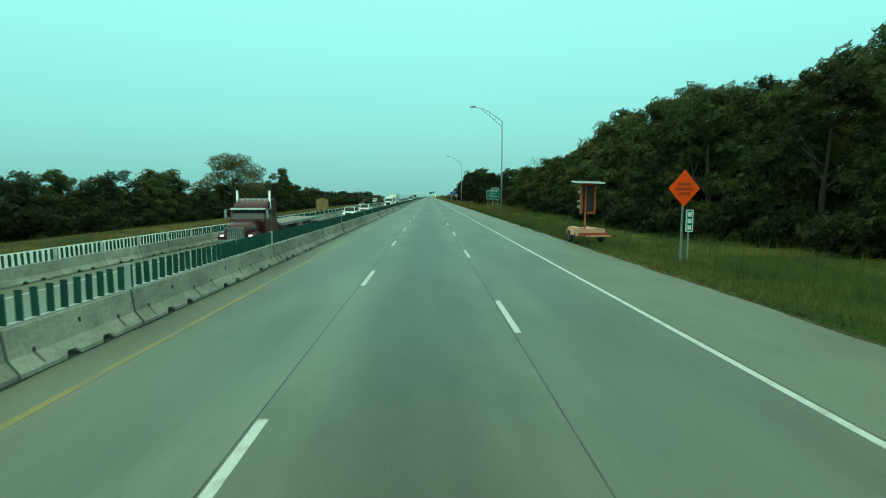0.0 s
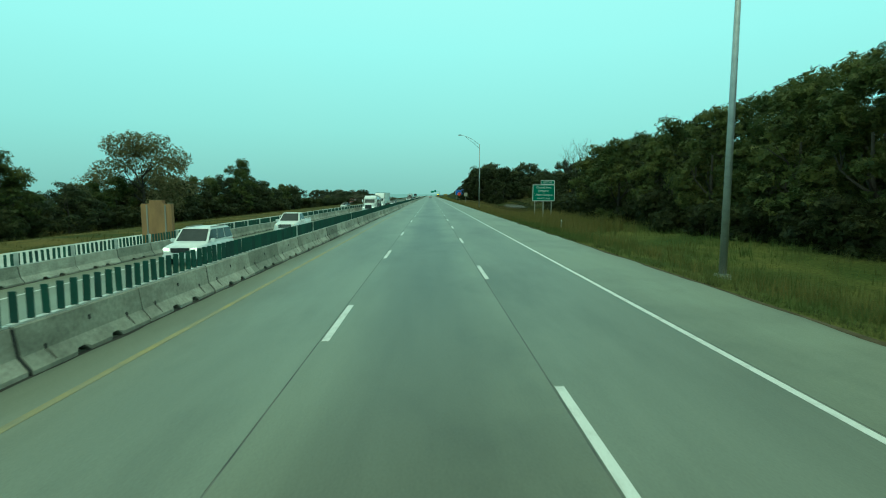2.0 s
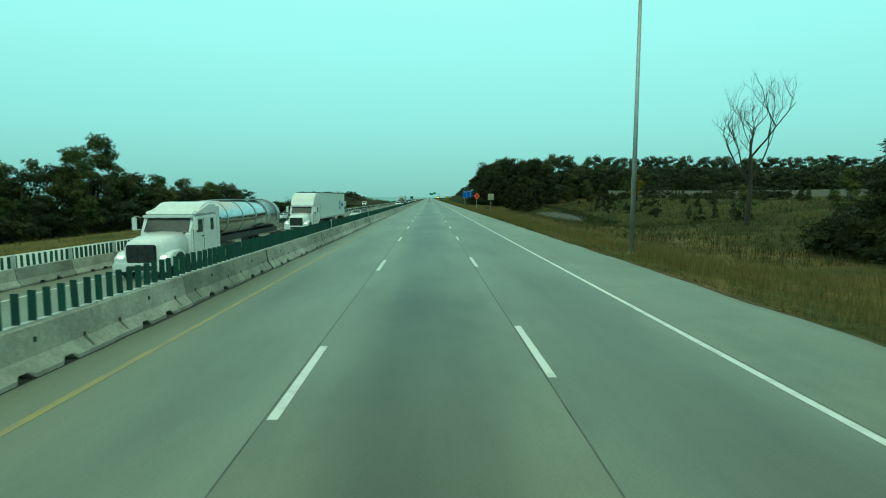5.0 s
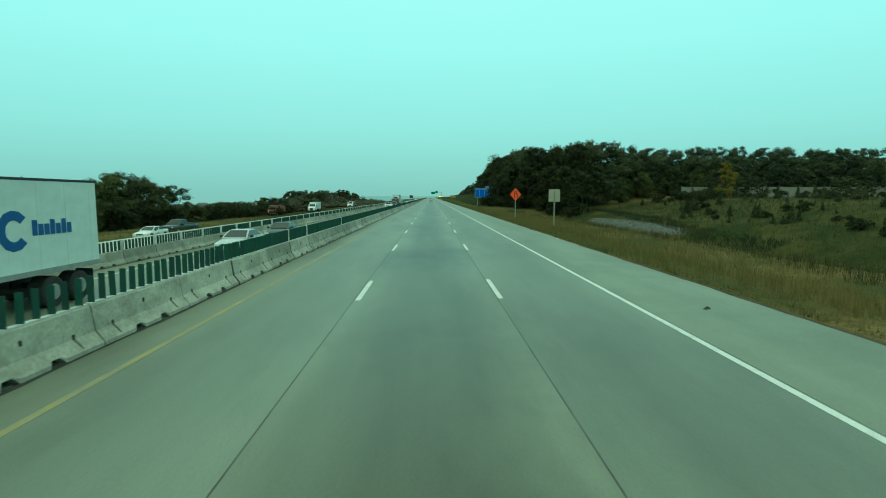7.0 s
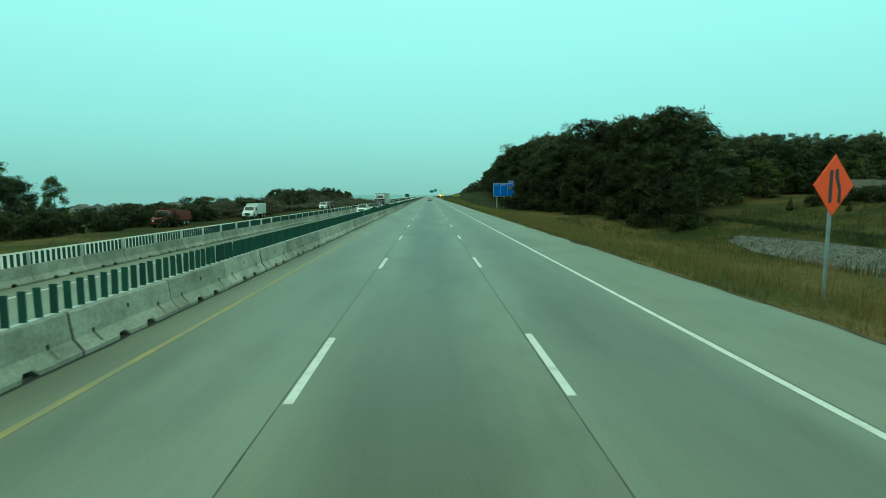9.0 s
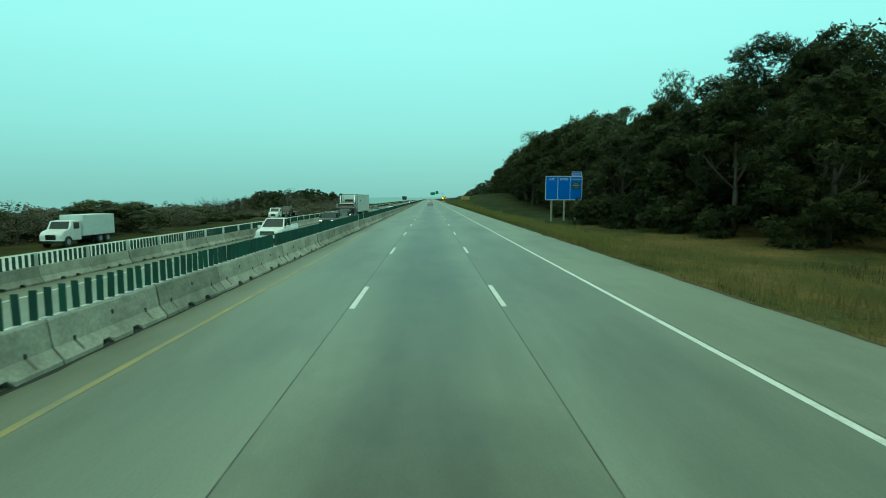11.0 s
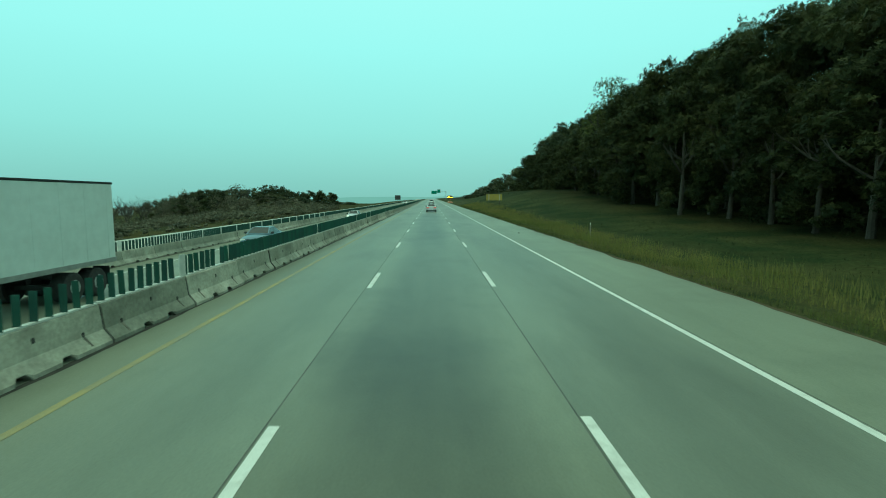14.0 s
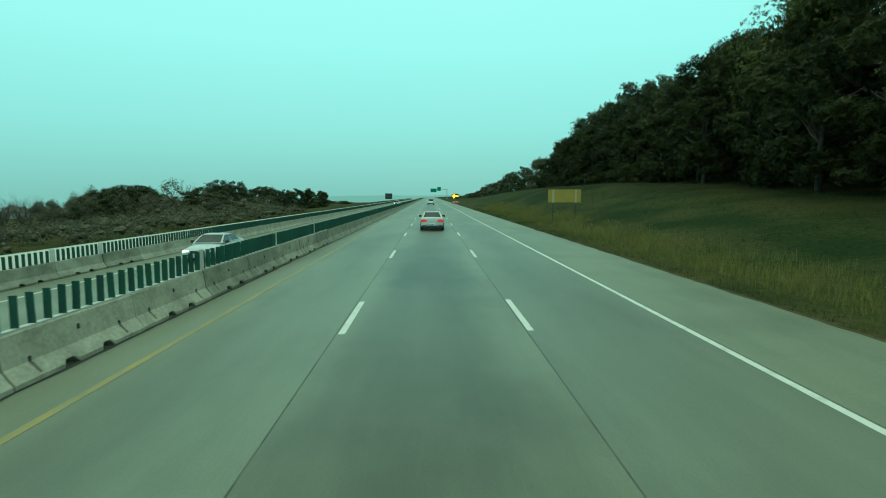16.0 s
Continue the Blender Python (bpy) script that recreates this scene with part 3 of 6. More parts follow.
def far_line(x, low, y0, screen_from, screen_to=900.0):
    """The barrier line and its screen beyond the sections that pass close by."""
    bm = bmesh.new()
    for k in range(160):
        prism(bm, ((x, low), (x - 0.155, low + 0.27), (x - 0.215, low + 0.72), (x - 0.385, low + 0.72), (x - 0.445, low + 0.27), (x - 0.6, low)), "y", y0 + 5.0 * k, y0 + 5.0 * k + 4.95)
    tagged(part("far_barrier", bm, M_BARRIER), "far run of grey concrete safety barrier", "barrier", kind="stuff")
    verts, faces = [], []
    y = screen_from + 0.16
    while y < screen_to:
        i = len(verts)
        c, s = math.cos(radians(6)) * 0.060, math.sin(radians(6)) * 0.060
        for z in (low + 0.72, low + 1.22):
            verts += [(x - 0.3 - c, y - s, z), (x - 0.3 + c, y + s, z), (x - 0.3 + c, y + s + 0.02, z), (x - 0.3 - c, y - s + 0.02, z)]
        faces += [(i, i + 1, i + 5, i + 4), (i + 1, i + 2, i + 6, i + 5), (i + 2, i + 3, i + 7, i + 6), (i + 3, i, i + 4, i + 7), (i + 4, i + 5, i + 6, i + 7)]
        y += 0.325
    tagged(part("far_glare_screen", (verts, [], faces), M_BLADE), "far run of dark green glare blades", "glare screen", kind="stuff")


def line_end(first, step, limit):
    """The start of the first section that is not built singly."""
    k = 1
    while first + step * k < limit:
        k += 1
    return first + step * k


far_line(B1, 0.0, FIRST + SECTION * int((END - FIRST) / SECTION), FIRST + SECTION * int((END - FIRST) / SECTION))
far_line(B2, LOW, FIRST_B + SECTION_B * int((END - FIRST_B) / SECTION_B), line_end(FIRST_B, SECTION_B, SCREEN_B_END))

# ---- trees ----


def leaf_cloud(clumps, count, size, seed, droop=0.3, core=0.0):
    """Many small leaf sprays set in the shells of the clumps (centre, radii): vertices and faces."""
    r = np.random.RandomState(seed)
    vols = np.array([c[1][0] * c[1][1] * c[1][2] for c in clumps]) ** 0.67
    pick = r.choice(len(clumps), count, p=vols / vols.sum())
    c, rad = np.array([k[0] for k in clumps])[pick], np.array([k[1] for k in clumps])[pick]
    d = r.normal(size=(count, 3))
    d /= np.linalg.norm(d, axis=1)[:, None]
    p = c + d * rad * (r.uniform(0.25, 1.0, count) ** 0.45)[:, None] * r.uniform(0.88, 1.12, (count, 1))
    nrm = d * 0.7 + r.normal(size=(count, 3)) * 0.6 + np.array([0, 0, droop])
    nrm /= np.linalg.norm(nrm, axis=1)[:, None]
    a = np.cross(nrm, r.normal(size=(count, 3)))
    a /= np.linalg.norm(a, axis=1)[:, None]
    b = np.cross(nrm, a)
    s = size * r.uniform(0.6, 1.35, (count, 1))
    tri = np.stack([p - a * s, p + a * s * 0.4 - b * s * 0.8, p + a * s * 0.6 + b * s * 0.8], 1)
    tri += (nrm * s * r.uniform(-0.3, 0.3, (count, 1)))[:, None, :] * np.array([[[1], [-1], [0]]]).reshape(1, 3, 1)
    verts, faces = tri.reshape(-1, 3).tolist(), np.arange(count * 3).reshape(-1, 3).tolist()
    if core:
        g = (1 + 5 ** 0.5) / 2
        ico = np.array([(-1, g, 0), (1, g, 0), (-1, -g, 0), (1, -g, 0), (0, -1, g), (0, 1, g), (0, -1, -g), (0, 1, -g), (g, 0, -1), (g, 0, 1), (-g, 0, -1), (-g, 0, 1)]) / math.hypot(1, g)
        sides = ((0, 11, 5), (0, 5, 1), (0, 1, 7), (0, 7, 10), (0, 10, 11), (1, 5, 9), (5, 11, 4), (11, 10, 2), (10, 7, 6), (7, 1, 8), (3, 9, 4), (3, 4, 2), (3, 2, 6), (3, 6, 8), (3, 8, 9), (4, 9, 5), (2, 4, 11), (6, 2, 10), (8, 6, 7), (9, 8, 1))
        for c, q in clumps:
            j = len(verts)
            verts += (np.array(c) + ico * np.array(q) * core * r.uniform(0.7, 1.15, (12, 1))).tolist()
            faces += [tuple(j + k for k in f) for f in sides]
    return verts, [], faces


def branches(bm, start, direction, length, radius, depth, r, tips, spread=0.55, sides=6):
    """A limb that bends and forks; the ends of its last twigs go into tips."""
    pts, d, p = [Vector(start)], Vector(direction).normalized(), Vector(start)
    for _ in range(3):
        d = (d + Vector((r.uniform(-0.16, 0.16), r.uniform(-0.16, 0.16), r.uniform(0.0, 0.14)))).normalized()
        p = p + d * length / 3
        pts.append(p.copy())
    tube(bm, pts, [radius, radius * 0.86, radius * 0.72, radius * 0.58], sides)
    if depth == 0:
        tips.append(p)
        return
    for k in range(r.choice((2, 3)) if depth > 1 else 3):
        at = pts[r.choice((1, 2, 3, 3))]
        turn = Vector((r.uniform(-1, 1), r.uniform(-1, 1), r.uniform(-0.2, 0.7)))
        branches(bm, at, d + turn * spread * 1.4, length * r.uniform(0.58, 0.78), radius * 0.54, depth - 1, r, tips, spread, max(4, sides - 1))


def tree(name, seed, height, width, material, leaves, size, label, base=0.12, clump_count=26, lean=0.0, limbs=5, core=0.62):
    """A broadleaf tree: tapered trunk with limbs, and a crown of leaf clumps with gaps."""
    r = random.Random(seed)
    t = thing(name, pose(0, 0, -200), label, "tree")
    bm, tips = bmesh.new(), []
    fork = height * r.uniform(0.22, 0.32)
    tube(bm, [(0, 0, -0.6), (0, 0, 0.3), (r.uniform(-0.2, 0.2), r.uniform(-0.2, 0.2), fork), (lean, r.uniform(-0.3, 0.3), height * 0.62)],
         [height * 0.024, height * 0.019, height * 0.014, height * 0.006], 8)
    for k in range(limbs):
        a = k * math.tau / 5 + r.uniform(-0.4, 0.4)
        branches(bm, (0, 0, fork * r.uniform(0.8, 1.7)), (math.cos(a), math.sin(a), r.uniform(0.5, 1.2)), height * 0.2, height * 0.009, 1, r, tips, 0.5, 5)
    part("trunk", bm, M_BARK, t)
    clumps = []
    for k in range(clump_count):
        z = base + (1 - base) * (k + 0.5) / clump_count
        reach = width * (math.sin(math.pi * min(0.98, 0.16 + 0.80 * ((z - base) / (1 - base)) ** 0.9))) ** 0.75
        a, q = r.uniform(0, math.tau), reach * math.sqrt(r.uniform(0.15, 1.0))
        s = width * r.uniform(0.22, 0.40)
        clumps.append(((lean * z + math.cos(a) * q, math.sin(a) * q, z * height - s * 0.45), (s, s, s * r.uniform(0.6, 0.85))))
    part("crown", leaf_cloud(clumps, leaves, size, seed, core=core), material, t)
    return t


# Grey-brown leaves made paler: the valley's haze is put into the colour.
mat_brown = leafy("hazed_brown_leaves", (0.105, 0.100, 0.066), (0.145, 0.130, 0.088))
oak = tree("oak_tree", 11, 15.0, 4.9, M_LEAF, 2800, 0.37, "tall dark green oak tree in leaf", clump_count=36, limbs=3)
oak_b = tree("oak_tree", 12, 16.5, 4.6, M_LEAF, 2800, 0.37, "tall dark green oak tree in leaf", base=0.1, clump_count=36, limbs=3)
elm = tree("elm_tree", 13, 13.0, 4.4, M_LEAF_B, 2700, 0.35, "mid-green elm tree in leaf", base=0.08, clump_count=34, limbs=3)
elm_b = tree("elm_tree", 14, 14.0, 3.8, M_LEAF_B, 2700, 0.35, "mid-green elm tree in leaf", base=0.08, clump_count=34, limbs=3)
cottonwood = tree("cottonwood_tree", 15, 15.0, 6.8, M_LEAF_OLIVE, 11500, 0.26, "broad cottonwood with thinning olive-brown leaves", base=0.18, clump_count=44, core=0.0)
thin_elm = tree("elm_tree", 25, 15.5, 5.2, M_LEAF_B, 3600, 0.22, "tall thin elm nearly bare of leaves", base=0.3, clump_count=30, core=0.0, limbs=8)
yellow_tree = tree("maple_tree", 16, 9.0, 2.6, M_LEAF_YELLOW, 2200, 0.22, "small maple turning yellow", base=0.1)
far_oak = tree("oak_tree", 17, 14.5, 6.2, M_LEAF_FAR, 1200, 0.42, "dark green oak tree of the far wood", base=0.03, limbs=1, core=0.74, clump_count=30)
far_elm = tree("elm_tree", 18, 13.5, 6.4, M_LEAF_FAR_B, 1200, 0.42, "mid-green elm tree of the far wood", base=0.03, limbs=1, core=0.74, clump_count=30)
far_brown = tree("ash_tree", 20, 12.0, 4.6, mat_brown, 1500, 0.20, "thin ash tree with grey-brown autumn leaves paled for haze", base=0.10, limbs=5, core=0.25, clump_count=34)
cedar = tagged(part("sapling", leaf_cloud([((0.1 * math.sin(5 * k), 0.1 * math.cos(5 * k), 0.35 + 0.34 * k), (1.15 - 0.105 * k,) * 2 + (0.42,)) for k in range(10)], 560, 0.17, 19, core=0.8), M_LEAF_FAR_B), "young dark green conifer sapling in rough grass", "sapling")
cedar.location = (0, 0, -200)

rr = random.Random(21)
clumps = [((rr.uniform(-1.7, 1.7), rr.uniform(-1.7, 1.7), rr.uniform(0.3, 2.4)), (rr.uniform(0.7, 1.3),) * 2 + (rr.uniform(0.6, 1.0),)) for _ in range(14)]
bush = thing("bush", pose(0, 0, -200), "dense dark green bush at the edge of trees", "bush")
bm = bmesh.new()
for k in range(5):
    a = k * math.tau / 5 + rr.uniform(-0.4, 0.4)
    tube(bm, [(0.1 * math.cos(a), 0.1 * math.sin(a), -0.2), (0.5 * math.cos(a), 0.5 * math.sin(a), 0.8), (1.1 * math.cos(a), 1.1 * math.sin(a), 1.8)], [0.05, 0.04, 0.02], 4)
part("stems", bm, M_BARK, bush)
part("foliage", leaf_cloud(clumps, 720, 0.29, 21, core=0.62), M_LEAF, bush)
bush_brown = tree("thicket", 22, 6.0, 3.0, mat_brown, 1500, 0.15, "thicket of thin brown and olive brush", base=0.05, clump_count=20, core=0.5)

bare = thing("bare_tree", pose(0, 0, -200), "leafless grey tree with fine twigs", "tree")
bm, tips = bmesh.new(), []
rr = random.Random(31)
tube(bm, [(0, 0, -0.5), (0.1, 0, 2.5), (0, 0.1, 5.5)], [0.28, 0.22, 0.16], 8)
for k in range(6):
    a = k * math.tau / 6 + rr.uniform(-0.4, 0.4)
    branches(bm, (0, 0.1, rr.uniform(3.2, 5.5)), (math.cos(a) * 0.9, math.sin(a) * 0.9, 1.1), 3.0, 0.10, 5, rr, tips, 0.75, 5)
part("trunk", bm, M_BARK, bare)
bare_far = thing("bare_tree", pose(0, 0, -200), "leafless grey tree in the valley", "tree")
bm = bmesh.new()
tube(bm, [(0, 0, -0.5), (0.1, 0, 2.0), (0, 0.1, 4.5)], [0.26, 0.20, 0.13], 6)
for k in range(6):
    a = k * math.tau / 6 + rr.uniform(-0.4, 0.4)
    branches(bm, (0, 0.1, rr.uniform(1.2, 4.5)), (math.cos(a) * 0.8, math.sin(a) * 0.8, 1.1), 3.3, 0.10, 3, rr, tips, 0.8, 4)
part("trunk", bm, M_BARK, bare_far)

rng = random.Random(77)


def plant(kinds, x, y, s=1.0, dz=0.0, group=""):
    k = rng.choice(kinds)
    m = pose(x, y, ground_z(x, y) + dz, rng.uniform(-3, 3), rng.uniform(-3, 3), rng.uniform(0, 360))
    t = copy_thing(k, m)
    t.scale = (s * rng.uniform(0.92, 1.1),) * 2 + (s * rng.uniform(0.92, 1.08),)
    if group:
        t["group"] = group
    return t


def top_of(k):
    return max(v.co.z for o in k.children for v in o.data.vertices)


TOPS = {}


def plant_to(kinds, x, y, top, group="", wide=1.0):
    """A tree whose crown ends at the height top above the road."""
    k = rng.choice(kinds)
    if k.name not in TOPS:
        TOPS[k.name] = top_of(k)
    z = ground_z(x, y)
    s = max(0.25, (top - z) / TOPS[k.name])
    t = copy_thing(k, pose(x, y, z, rng.uniform(-2, 2), rng.uniform(-2, 2), rng.uniform(0, 360)))
    t.scale = (wide * max(s, 0.6) ** 0.7 * rng.uniform(0.92, 1.1),) * 2 + (s,)
    if group:
        t["group"] = group
    return t


def skyline(*rows):
    ys, zs = [r[0] for r in rows], [r[1] for r in rows]
    return lambda y: float(np.interp(y, ys, zs))


NEAR = (oak, oak_b, elm, elm, elm_b, elm_b)
HILL = (oak, oak_b)
FAR = (far_oak, far_oak, far_elm)
# first wood, beside the right verge
WOOD_TOP = skyline((8, 16.0), (40, 16.4), (44, 14.6), (50, 14.0), (55, 14.8), (60, 16.4), (66, 17.2), (74, 18.0), (81, 17.8), (87, 15.8), (92, 14.0), (98, 14.2), (104, 14.4), (112, 13.6), (117, 12.2), (130, 12.4), (140, 11.8), (158, 12.2), (166, 11.2), (174, 10.0))
for y in np.arange(8, 174, 5.2):
    edge = 27 + 2.0 * math.sin(y * 0.09) - 0.02 * y + 6.0 * smooth_step(118, 152, y)
    plant_to(NEAR, edge + rng.uniform(-1, 1), y + rng.uniform(-1, 1), WOOD_TOP(y) * rng.uniform(0.66, 0.82), "trees of the first wood")
    plant_to(NEAR, edge + 6.5 + rng.uniform(-1, 1), y + 2.5, (2.62 + (WOOD_TOP(y + 2.5) - 2.62) * (edge + 6.5) / 34) * rng.uniform(0.95, 1.04), "trees of the first wood", 0.95)
    plant_to(NEAR, edge + 12 + rng.uniform(-1, 1), y, (2.62 + (WOOD_TOP(y) - 2.62) * (edge + 12) / 34) * rng.uniform(0.90, 0.99), "trees of the first wood")
    plant((bush,), edge - 3.5 + (3.5 if 104 < y < 132 else 0) + rng.uniform(-0.6, 0.6), y + rng.uniform(-1, 1), rng.uniform(0.7, 1.1), group="bushes along the first wood")
    plant((bush,), edge - 2.5 + (2.5 if 104 < y < 132 else 0) + rng.uniform(-0.6, 0.6), y + 2.6, rng.uniform(0.9, 1.4), group="bushes along the first wood")
plant_to((bare,), 41.0, 203, 19.2)
for x, y, s in ((38, 160, 0.5), (46, 182, 0.5), (52, 200, 0.5), (48, 215, 0.4)):
    plant((elm, elm_b), x, y, s)
# open land with cedars, and the far wood behind it
for k in range(84):
    x, y = rng.uniform(46, 92), rng.uniform(205, 326)
    plant((cedar,), x, y, rng.uniform(0.3, 0.85), group="saplings in the field")
for k in range(44):
    plant((bush, cedar), rng.uniform(46, 92), rng.uniform(212, 322), rng.uniform(0.2, 0.5), group="small bushes in the field")
for x in (73, 75.5, 78, 80.5, 83, 85, 104, 107, 110, 114, 118, 122, 127, 132):
    plant((far_elm, far_oak), x + rng.uniform(-0.6, 0.6), 325 + rng.uniform(-1.5, 1), rng.uniform(0.30, 0.42), group="low trees before the wall")
plant((yellow_tree,), 72, 318, 0.95)
for k in range(40):
    x = 56 + 4.1 * k + rng.uniform(-1.5, 1.5)
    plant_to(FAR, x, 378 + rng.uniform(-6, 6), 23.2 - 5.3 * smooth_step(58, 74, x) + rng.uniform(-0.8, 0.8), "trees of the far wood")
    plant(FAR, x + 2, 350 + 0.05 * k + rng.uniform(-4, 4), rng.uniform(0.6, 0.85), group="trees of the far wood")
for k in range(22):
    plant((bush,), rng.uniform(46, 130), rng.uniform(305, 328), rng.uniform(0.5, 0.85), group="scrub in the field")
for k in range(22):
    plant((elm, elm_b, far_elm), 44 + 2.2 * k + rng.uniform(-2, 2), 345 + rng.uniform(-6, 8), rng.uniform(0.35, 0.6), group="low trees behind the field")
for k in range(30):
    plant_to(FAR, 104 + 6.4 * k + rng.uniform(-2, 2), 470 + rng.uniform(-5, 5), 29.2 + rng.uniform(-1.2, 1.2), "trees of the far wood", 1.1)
# the wooded hill
HILL_TOP = skyline((318, 11.0), (328, 14.0), (336, 17.5), (345, 19.0), (353, 19.6), (361, 19.2), (365, 17.4), (370, 16.4), (377, 16.2), (385, 15.3), (397, 15.6), (404, 16.8), (412, 18.0), (421, 19.4), (431, 21.3), (450, 23.0), (463, 23.4), (470, 22.0), (478, 22.6), (490, 22.4), (500, 21.8), (512, 21.8), (523, 21.0), (535, 21.8), (553, 22.0), (595, 21.6), (604, 17.0), (612, 16.5))
HILL_EDGE = skyline((318, 38), (335, 29), (350, 23.5), (365, 22.5), (386, 25), (410, 27), (440, 29.5), (470, 30), (520, 34), (560, 38), (612, 40))


def hill_top(x, y):
    """The skyline stands for trees 35 m from the road's middle; nearer ones are lower, farther ones higher."""
    return 2.62 + (HILL_TOP(y) - 2.62) * min(x, 38.0 if y < 360 else 46.0) / 35.5


for y in np.arange(318, 612, 6.2):
    edge = HILL_EDGE(y) + 1.2 * math.sin(y * 0.31)
    front = 0.62 if 372 < y < 412 else 0.80
    plant_to(HILL, edge + rng.uniform(-1, 1), y + rng.uniform(-1.5, 1.5), hill_top(edge, y) * front * rng.uniform(0.9, 1.05), "trees of the wooded hill")
    corner = 36.0 + 0.62 * (y - 318)   # the wood's near end runs slantwise away from the road
    if edge + 7 < corner:
        plant_to(HILL if y < 520 else FAR, edge + 7 + rng.uniform(-1, 1), y + 3, hill_top(edge + 7, y + 3) * rng.uniform(0.94, 1.02), "trees of the wooded hill")
    if edge + 15 < corner:
        plant_to(FAR, edge + 15 + rng.uniform(-2, 2), y, hill_top(edge + (13.5 if y > 425 else 11), y) * rng.uniform(0.93, 1.01), "trees of the wooded hill")
    if not 396 < y < 505:
        plant((bush,), edge - 3 + rng.uniform(-0.6, 0.6), y + rng.uniform(-1, 1), rng.uniform(0.7, 1.2), group="bushes along the wooded hill")
plant_to((thin_elm,), 37, 491, 27.0)
plant_to((thin_elm,), 34.5, 376, 20.6, wide=0.68)
plant_to((oak,), 33.5, 374.5, 17.6, wide=0.7)
BEYOND_TOP = skyline((612, 16.5), (640, 18.0), (656, 14.0), (700, 12.6), (745, 11.4), (800, 9.0), (870, 5.6), (960, 4.0))
for k in range(40):
    y = 618 + 8.2 * k
    plant_to((far_oak, far_elm, far_brown), 36 + rng.uniform(-1, 6), y, BEYOND_TOP(y) * rng.uniform(0.85, 1.05), "low trees beyond the hill")
# left of the works: a hedge of trees with a few tall ones
HEDGE_TOP = skyline((30, 6.0), (84, 6.5), (98, 7.6), (110, 8.0), (119, 5.0), (126, 8.6), (137, 8.6), (143, 5.6), (158, 5.0), (168, 7.0), (205, 7.8), (222, 9.0), (232, 9.4), (262, 9.0), (272, 7.2), (288, 5.4), (303, 7.1), (313, 8.2), (323, 6.2), (335, 6.4), (345, 5.0))
for k in range(62):
    y = 36 + 4.9 * k
    x = -64 - 0.02 * y + rng.uniform(-3, 3)
    plant_to((far_oak, far_elm, elm), x, y, HEDGE_TOP(y) * rng.uniform(0.85, 1.08), "trees beyond the field")
    if k % 3 == 0:
        plant((bush,), x + 6 + rng.uniform(-1, 1), y + 2, rng.uniform(1.3, 1.9), group="bushes beyond the field")
for k in range(52):
    y = 318 + 2.6 * k + rng.uniform(-2, 2)
    plant_to((bush,), rng.uniform(-56, -39) - (22 if 366 < y < 404 else 0), y, 0.6 - 1.9 * smooth_step(392, 412, y) + rng.uniform(-0.5, 0.5), "scrub beyond the works")
for k in range(9):
    plant((bush_brown,), rng.uniform(-66, -44), 520 + 9 * k + rng.uniform(-3, 3), rng.uniform(0.40, 0.55), group="brush beside the closed road")
for k in range(7):
    plant_to((bare_far,), -118 + 3.4 * k + rng.uniform(-1, 1), 575 + rng.uniform(-4, 4), 3.6 + rng.uniform(-1.2, 0.5), "leafless trees beside the closed road", 1.1)
for k in range(24):
    plant_to((far_oak, far_oak, far_elm, far_brown), -103 + 1.0 * k + rng.uniform(-1.2, 1.2), 592 + rng.uniform(-5, 6), 2.4 + 3.4 * smooth_step(0, 10, k) - 2.0 * smooth_step(18, 23, k) + rng.uniform(-0.8, 0.5), "trees beside the closed road")
for k in range(26):
    plant_to((far_oak, far_elm, far_brown), -104 - 2.0 * k + rng.uniform(-5, 5), 478 + 3.4 * k + rng.uniform(-8, 8), -5.6 + rng.uniform(-1.2, 0.4), "trees on the valley floor")
plant_to((oak,), -118, 538, -4.9)
for k in range(20):
    plant_to((far_brown, far_brown, far_elm), -95 + 2.3 * k + rng.uniform(-1.5, 1.5), 572 + rng.uniform(-9, 8), 0.2 + 3.2 * smooth_step(0, 8, k) - 2.2 * smooth_step(13, 19, k) + rng.uniform(-1.0, 0.4), "thin trees beside the closed road", 0.9)
plant_to((far_brown,), -126, 572, 0.8, wide=0.8)
plant_to((far_brown,), -82, 607, 8.6)
plant_to((bare_far,), -79, 609, 8.4)
for x, y, top in ((-70, 412, 2.5), (-71, 418, 2.4), (-69, 424, 2.0), (-70, 429, 0.7), (-74, 437, -0.6), (-73, 444, -0.9), (-76, 452, -1.4), (-75, 460, -1.6)):
    plant_to((elm, far_oak), x, y, top, "low trees in the valley")
# a belt of woods on the rise across the valley
for k in range(28):
    f = k / 27
    x, y = -172 + 52 * f + rng.uniform(-4, 4), 830 + 215 * f + rng.uniform(-8, 8)
    plant((far_oak, far_elm), x, y, (10.5 + 2.0 * math.sin(k * 0.7) - ground_z(x, y)) / 15.0, group="trees of the far belt")
plant_to((cottonwood,), -64, 173, 16.8, wide=1.22)
plant_to((elm_b,), -70, 248.5, 16.2, wide=1.2)
plant_to((elm_b,), -64, 234, 12.0)
plant_to((elm,), -66, 136, 9.8)
plant_to((elm,), -66, 127, 9.4)
plant((oak,), -103, 344, 1.05)
plant((oak,), -110, 352, 1.0)
plant_to((elm,), -118, 393, 12.4, wide=1.2)
plant_to((elm_b,), -113, 408, 8.8, wide=0.8)
plant_to((far_oak,), -110, 384, 6.0)
for k in range(16):
    plant_to((far_brown, far_elm), -46 + rng.uniform(-4, 4), 352 + 3.4 * k, 2.2 - 2.0 * smooth_step(390, 403, 352 + 3.4 * k) + rng.uniform(-0.6, 0.4), "low trees in the valley")
